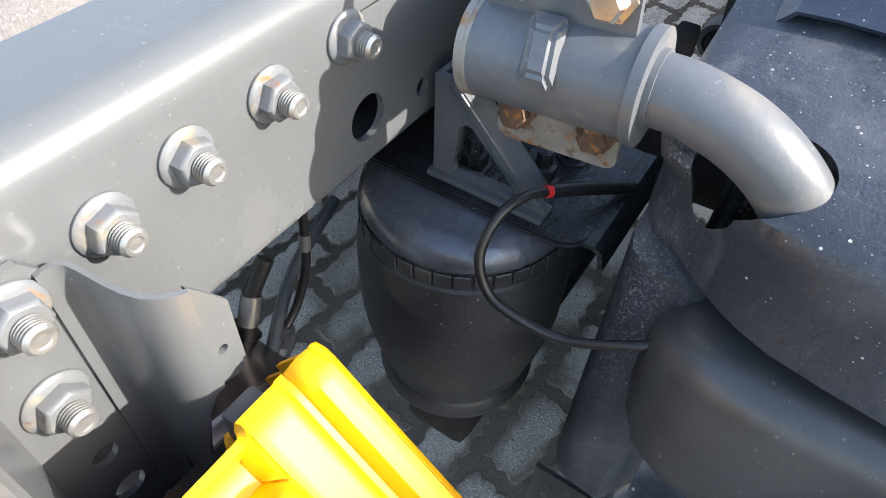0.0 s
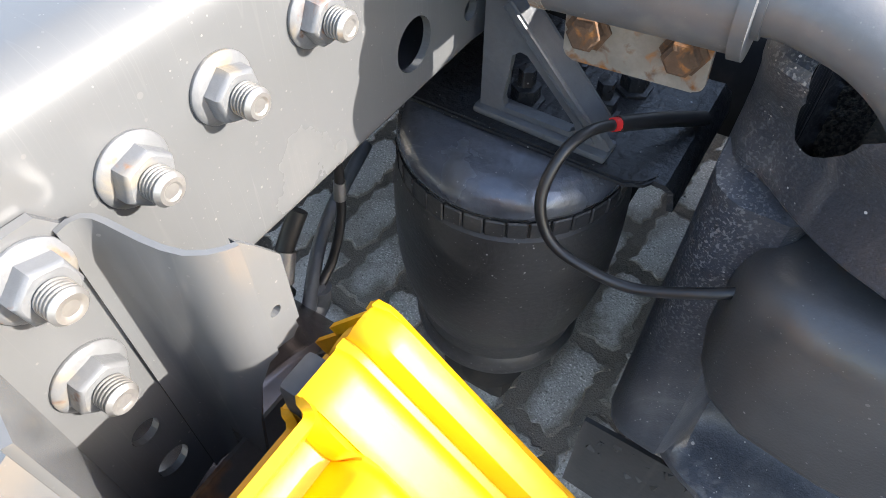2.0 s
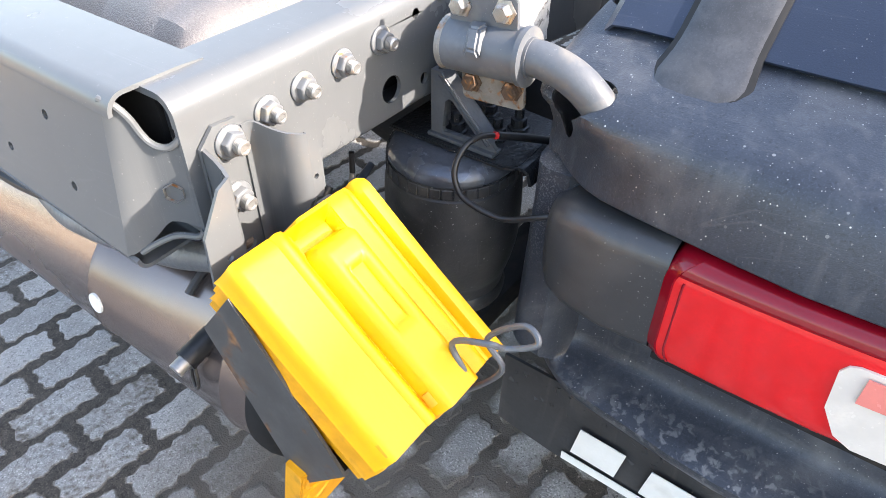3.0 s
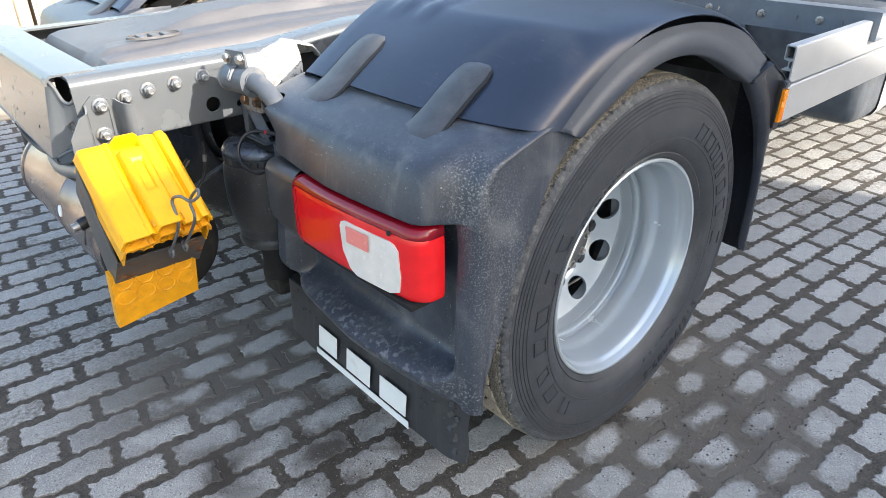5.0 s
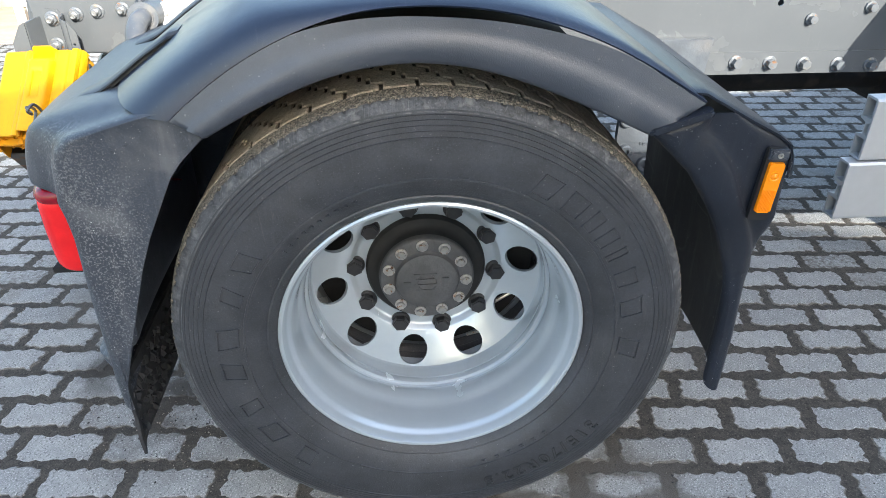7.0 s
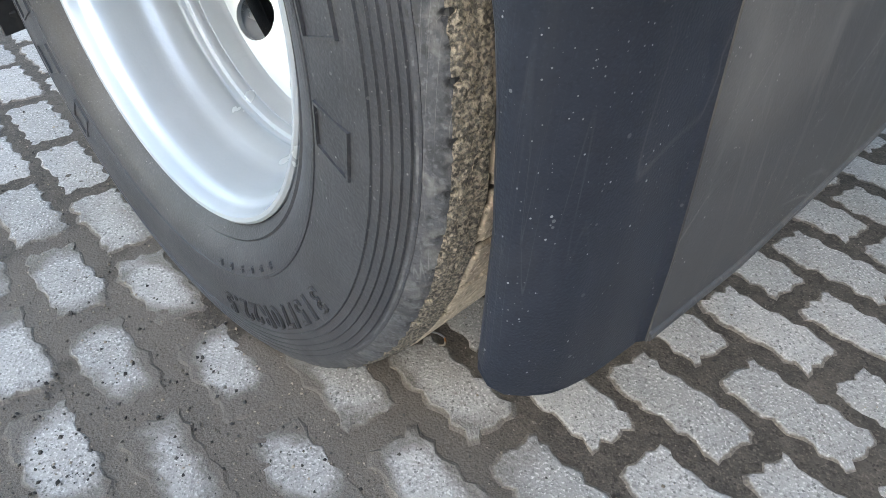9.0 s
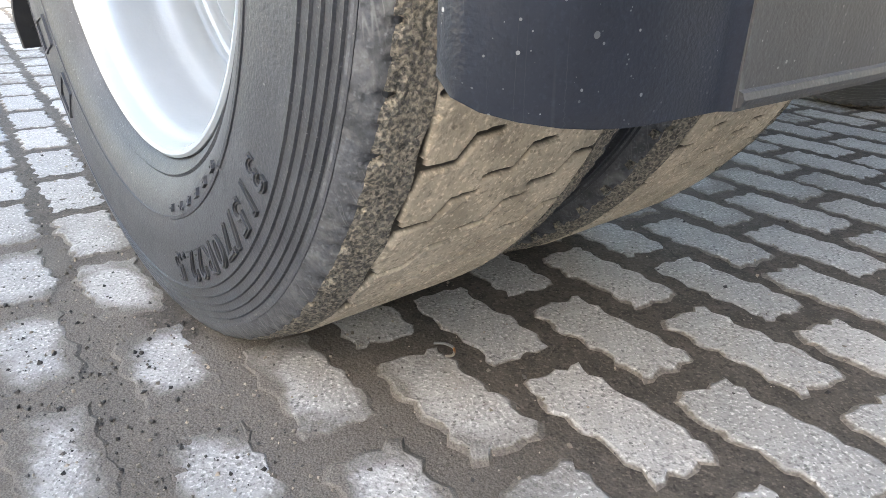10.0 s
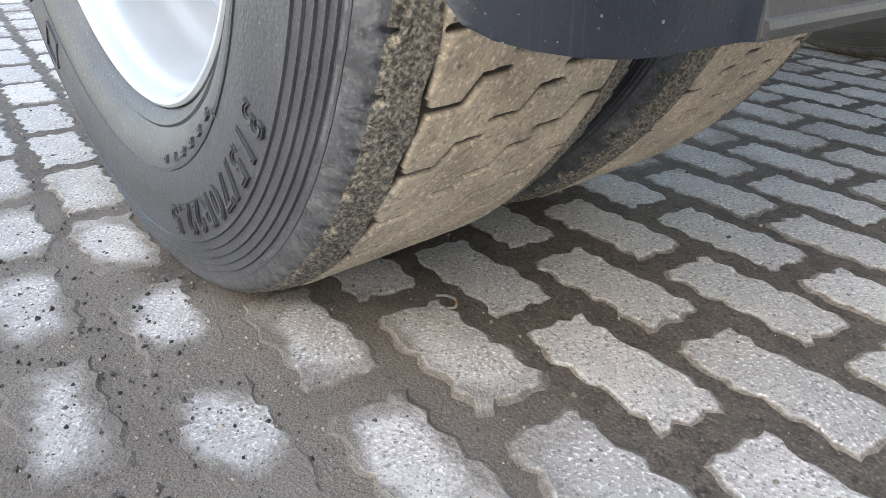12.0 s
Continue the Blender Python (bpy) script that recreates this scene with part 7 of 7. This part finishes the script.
# ---- ground: sand sheet to the horizon, interlocking pavers ----
def hill(x, y):
    n1 = noise.noise(Vector((x * 2.3, y * 2.3, 0.3)))
    n2 = noise.noise(Vector((x * 9.0, y * 9.0, 2.0)))
    n3 = noise.noise(Vector((x * 42.0, y * 42.0, 5.0)))
    z = -0.0030 + 0.0014 * n1 + 0.0012 * n2 + 0.0010 * n3
    drift = math.exp(-(((x - 0.02) / 0.42) ** 2 + ((y + 0.10) / 0.20) ** 2))
    drift += 0.55 * math.exp(-(((x - 0.30) / 0.30) ** 2 + ((y - 0.02) / 0.10) ** 2))
    drift += 0.9 * math.exp(-(((x + 0.66) / 0.22) ** 2 + ((y - 0.42) / 0.26) ** 2))
    heap = math.exp(-(((x - 0.17) / 0.26) ** 2 + ((y + 0.18) / 0.11) ** 2))
    return z + min(1.0, drift) * (0.0010 + 0.0014 * n2 + 0.0010 * n3) + heap * (0.0008 + 0.0016 * n2 + 0.0008 * n3)


xs = sorted(set([-300, -120, -50, -20, -10, -6, -4] + [round(-2.6 + 0.2 * k, 3) for k in range(30)] + [round(-1.3 + 0.0175 * k, 4) for k in range(138)] + [4, 6, 10, 20, 50, 120, 300]))
ys = sorted(set([-300, -120, -50, -20, -10, -6, -4] + [round(-2.6 + 0.2 * k, 3) for k in range(46)] + [round(-0.62 + 0.0175 * k, 4) for k in range(100)] + [8, 10, 20, 50, 120, 300]))
verts = [(x, y, hill(x, y) if -3 < x < 4 and -3 < y < 7 else -0.0030) for y in ys for x in xs]
nx = len(xs)
faces = [(j * nx + i, j * nx + i + 1, (j + 1) * nx + i + 1, (j + 1) * nx + i) for j in range(len(ys) - 1) for i in range(nx - 1)]
me = bpy.data.meshes.new("ground")
me.from_pydata(verts, [], faces)
for p in me.polygons:
    p.use_smooth = True
me.materials.append(SAND)
ground = tagged(new("ground", me), "brown sand and grit filling the joints of the paving", "ground", kind="structure")

# worn paving of the yard beyond the near stones
yard = bmesh.new()
for lo, hi in (((-120, -120), (120, -2.45)), ((-120, 6.45), (120, 120)), ((-120, -2.45), (-4.7, 6.45)), ((5.3, -2.45), (120, 6.45))):
    yard.faces.new([yard.verts.new((x, y, -0.0005)) for x, y in ((lo[0], lo[1]), (hi[0], lo[1]), (hi[0], hi[1]), (lo[0], hi[1]))])
tagged(finish("yard_paving", yard, YARD, smooth=False), "worn grey paving of the open yard", "paving", kind="structure")

PU, PV, PROT = 0.2215, 0.1140, radians(-4.8)
P0 = Vector((0.481, 0.279))
US, VS = PU - 0.036, PV - 0.031


def stone_outline(seed):
    rng = random.Random(seed)
    pts = []
    hx, hy = US / 2, VS / 2
    per = [(-hx, -hy, hx, -hy, 14), (hx, -hy, hx, hy, 7), (hx, hy, -hx, hy, 14), (-hx, hy, -hx, -hy, 7)]
    for x0, y0, x1, y1, n in per:
        nxv, nyv = (y1 - y0), -(x1 - x0)
        ln = math.hypot(nxv, nyv)
        for k in range(n):
            s = (k + (rng.uniform(-0.25, 0.25) if k else 0.0)) / n
            jag = 0.0040 * math.sin(k * 2 * math.pi / (3.4 if n == 14 else 3.0) + seed) + rng.uniform(-0.0026, 0.0026)
            if k == 0:
                jag = -0.003
            wave = 0.004 * math.sin(2 * math.pi * s) if n == 14 else -0.003 * math.sin(2 * math.pi * s)
            pts.append((lerp(x0, x1, s) + nxv / ln * (jag + wave), lerp(y0, y1, s) + nyv / ln * (jag + wave)))
    return pts


def stone_data(seed):
    pts = stone_outline(seed)
    n = len(pts)
    rng = random.Random(seed + 50)
    vs = [(x * 1.03, y * 1.06, -0.0046) for x, y in pts] + [(x * 0.93, y * 0.87, rng.uniform(-0.0008, 0.0004)) for x, y in pts]
    fs = [(k, (k + 1) % n, n + (k + 1) % n, n + k) for k in range(n)]
    fs.append(tuple(range(n, 2 * n)))
    return vs, fs


SHAPES = [stone_data(s) for s in range(7)]
stone_meshes = []
for vs, fs in SHAPES:
    sm = bpy.data.meshes.new("paver")
    sm.from_pydata(vs, [], fs)
    sm.materials.append(STONE)
    stone_meshes.append(sm)
pave = tagged(new("pavement"), "grey interlocking concrete pavers with sandy joints", "paving", kind="structure")
cu, su = math.cos(PROT), math.sin(PROT)
rng = random.Random(11)
places = []
for j in range(-32, 62):
    for i in range(-30, 30):
        u, v = (i + 0.5 * (j % 2)) * PU, j * PV
        x, y = P0.x + cu * u - su * v, P0.y + su * u + cu * v
        if -4.6 < x < 5.2 and -2.4 < y < 6.4:
            places.append((math.hypot(x - 0.15, (y - 0.05) * 1.1), x, y))
places.sort()
rest_v, rest_f = [], []
for k, (_, x, y) in enumerate(places):
    which = rng.randrange(7)
    rot = PROT + (math.pi if rng.random() < 0.5 else 0) + rng.uniform(-0.012, 0.012)
    z, tx, ty = rng.uniform(-0.0012, 0.0010), rng.uniform(-0.005, 0.005), rng.uniform(-0.005, 0.005)
    grow = min(1.0, max(0.0, (math.hypot((x - 0.45) * 0.8, y - 0.1) - 0.45) / 0.5))
    m = Matrix.Translation((x + rng.uniform(-0.002, 0.002), y + rng.uniform(-0.002, 0.002), z)) @ Euler((tx, ty, rot)).to_matrix().to_4x4() @ Matrix.Diagonal((1 + 0.055 * grow, 1 + 0.10 * grow, 1, 1))
    if k < 300:
        ob = new("paver", stone_meshes[which])
        ob.parent = pave
        ob.matrix_basis = m
    else:
        vs, fs = SHAPES[which]
        b = len(rest_v)
        rest_v += [tuple(m @ Vector(p)) for p in vs]
        rest_f += [tuple(q + b for q in f) for f in fs]
me = bpy.data.meshes.new("outer_pavers")
me.from_pydata(rest_v, [], rest_f)
me.materials.append(STONE)
outer_p = tagged(new("outer_pavers", me), kind="stuff")
outer_p.parent = pave

# loose grit on the paving
rng = random.Random(23)
gv, gf = [], []
OCT = [(1, 0, 0), (-1, 0, 0), (0, 1, 0), (0, -1, 0), (0, 0, 1), (0, 0, -1)]
OCF = [(0, 2, 4), (2, 1, 4), (1, 3, 4), (3, 0, 4), (2, 0, 5), (1, 2, 5), (3, 1, 5), (0, 3, 5)]
for k in range(5200):
    r0 = rng.random()
    if r0 < 0.40:
        x, y = rng.gauss(0.05, 0.40), rng.gauss(-0.12, 0.22)
    elif r0 < 0.62:
        x, y = rng.gauss(-0.66, 0.16), rng.gauss(0.42, 0.20)
    else:
        x, y = rng.uniform(-1.4, 1.6), rng.uniform(-0.9, 1.4)
    s = 0.0009 + 0.0022 * rng.random() ** 4
    b = len(gv)
    q = Euler((rng.uniform(0, 6), rng.uniform(0, 6), rng.uniform(0, 6))).to_matrix()
    for p in OCT:
        w = q @ Vector([c * s * rng.uniform(0.6, 1.3) for c in p])
        gv.append((x + w.x, y + w.y, max(-0.0004, hill(x, y)) + w.z))
    gf += [tuple(b + i for i in f) for f in OCF]
me = bpy.data.meshes.new("grit")
me.from_pydata(gv, [], gf)
me.materials.append(GRIT)
tagged(new("grit", me), "loose brown and grey grit scattered on the paving", "grit", kind="stuff")
gv, gf = [], []
for k in range(2600):
    r0 = rng.random()
    if r0 < 0.62:
        x, y = rng.gauss(0.22, 0.30), rng.gauss(-0.22, 0.16)
    elif r0 < 0.85:
        x, y = rng.gauss(-0.70, 0.13), rng.gauss(0.42, 0.15)
    else:
        x, y = rng.uniform(-1.2, 1.4), rng.uniform(-0.8, 0.9)
    s = 0.0010 + 0.0030 * rng.random() ** 5
    b = len(gv)
    q = Euler((rng.uniform(0, 6), rng.uniform(0, 6), rng.uniform(0, 6))).to_matrix()
    for p in OCT:
        w = q @ Vector([c * s * rng.uniform(0.6, 1.3) for c in p])
        gv.append((x + w.x, y + w.y, max(-0.0002, hill(x, y)) + w.z))
    gf += [tuple(b + i for i in f) for f in OCF]
me = bpy.data.meshes.new("dark_gravel")
me.from_pydata(gv, [], gf)
me.materials.append(GRAVEL)
tagged(new("dark_gravel", me), "dark gravel crumbs lying on the sandy paving", "gravel", kind="stuff")
scrap = thing("metal_scrap", "small curled strip of pale scrap lying on the paving", "scrap")
part("strip", tube([(0.0, 0.0, 0.001), (0.012, 0.006, 0.004), (0.028, 0.006, 0.006), (0.036, -0.002, 0.004), (0.030, -0.008, 0.002)], 0.0015, 8, 6), NUTM, scrap)
scrap.location = SCRAP_AT
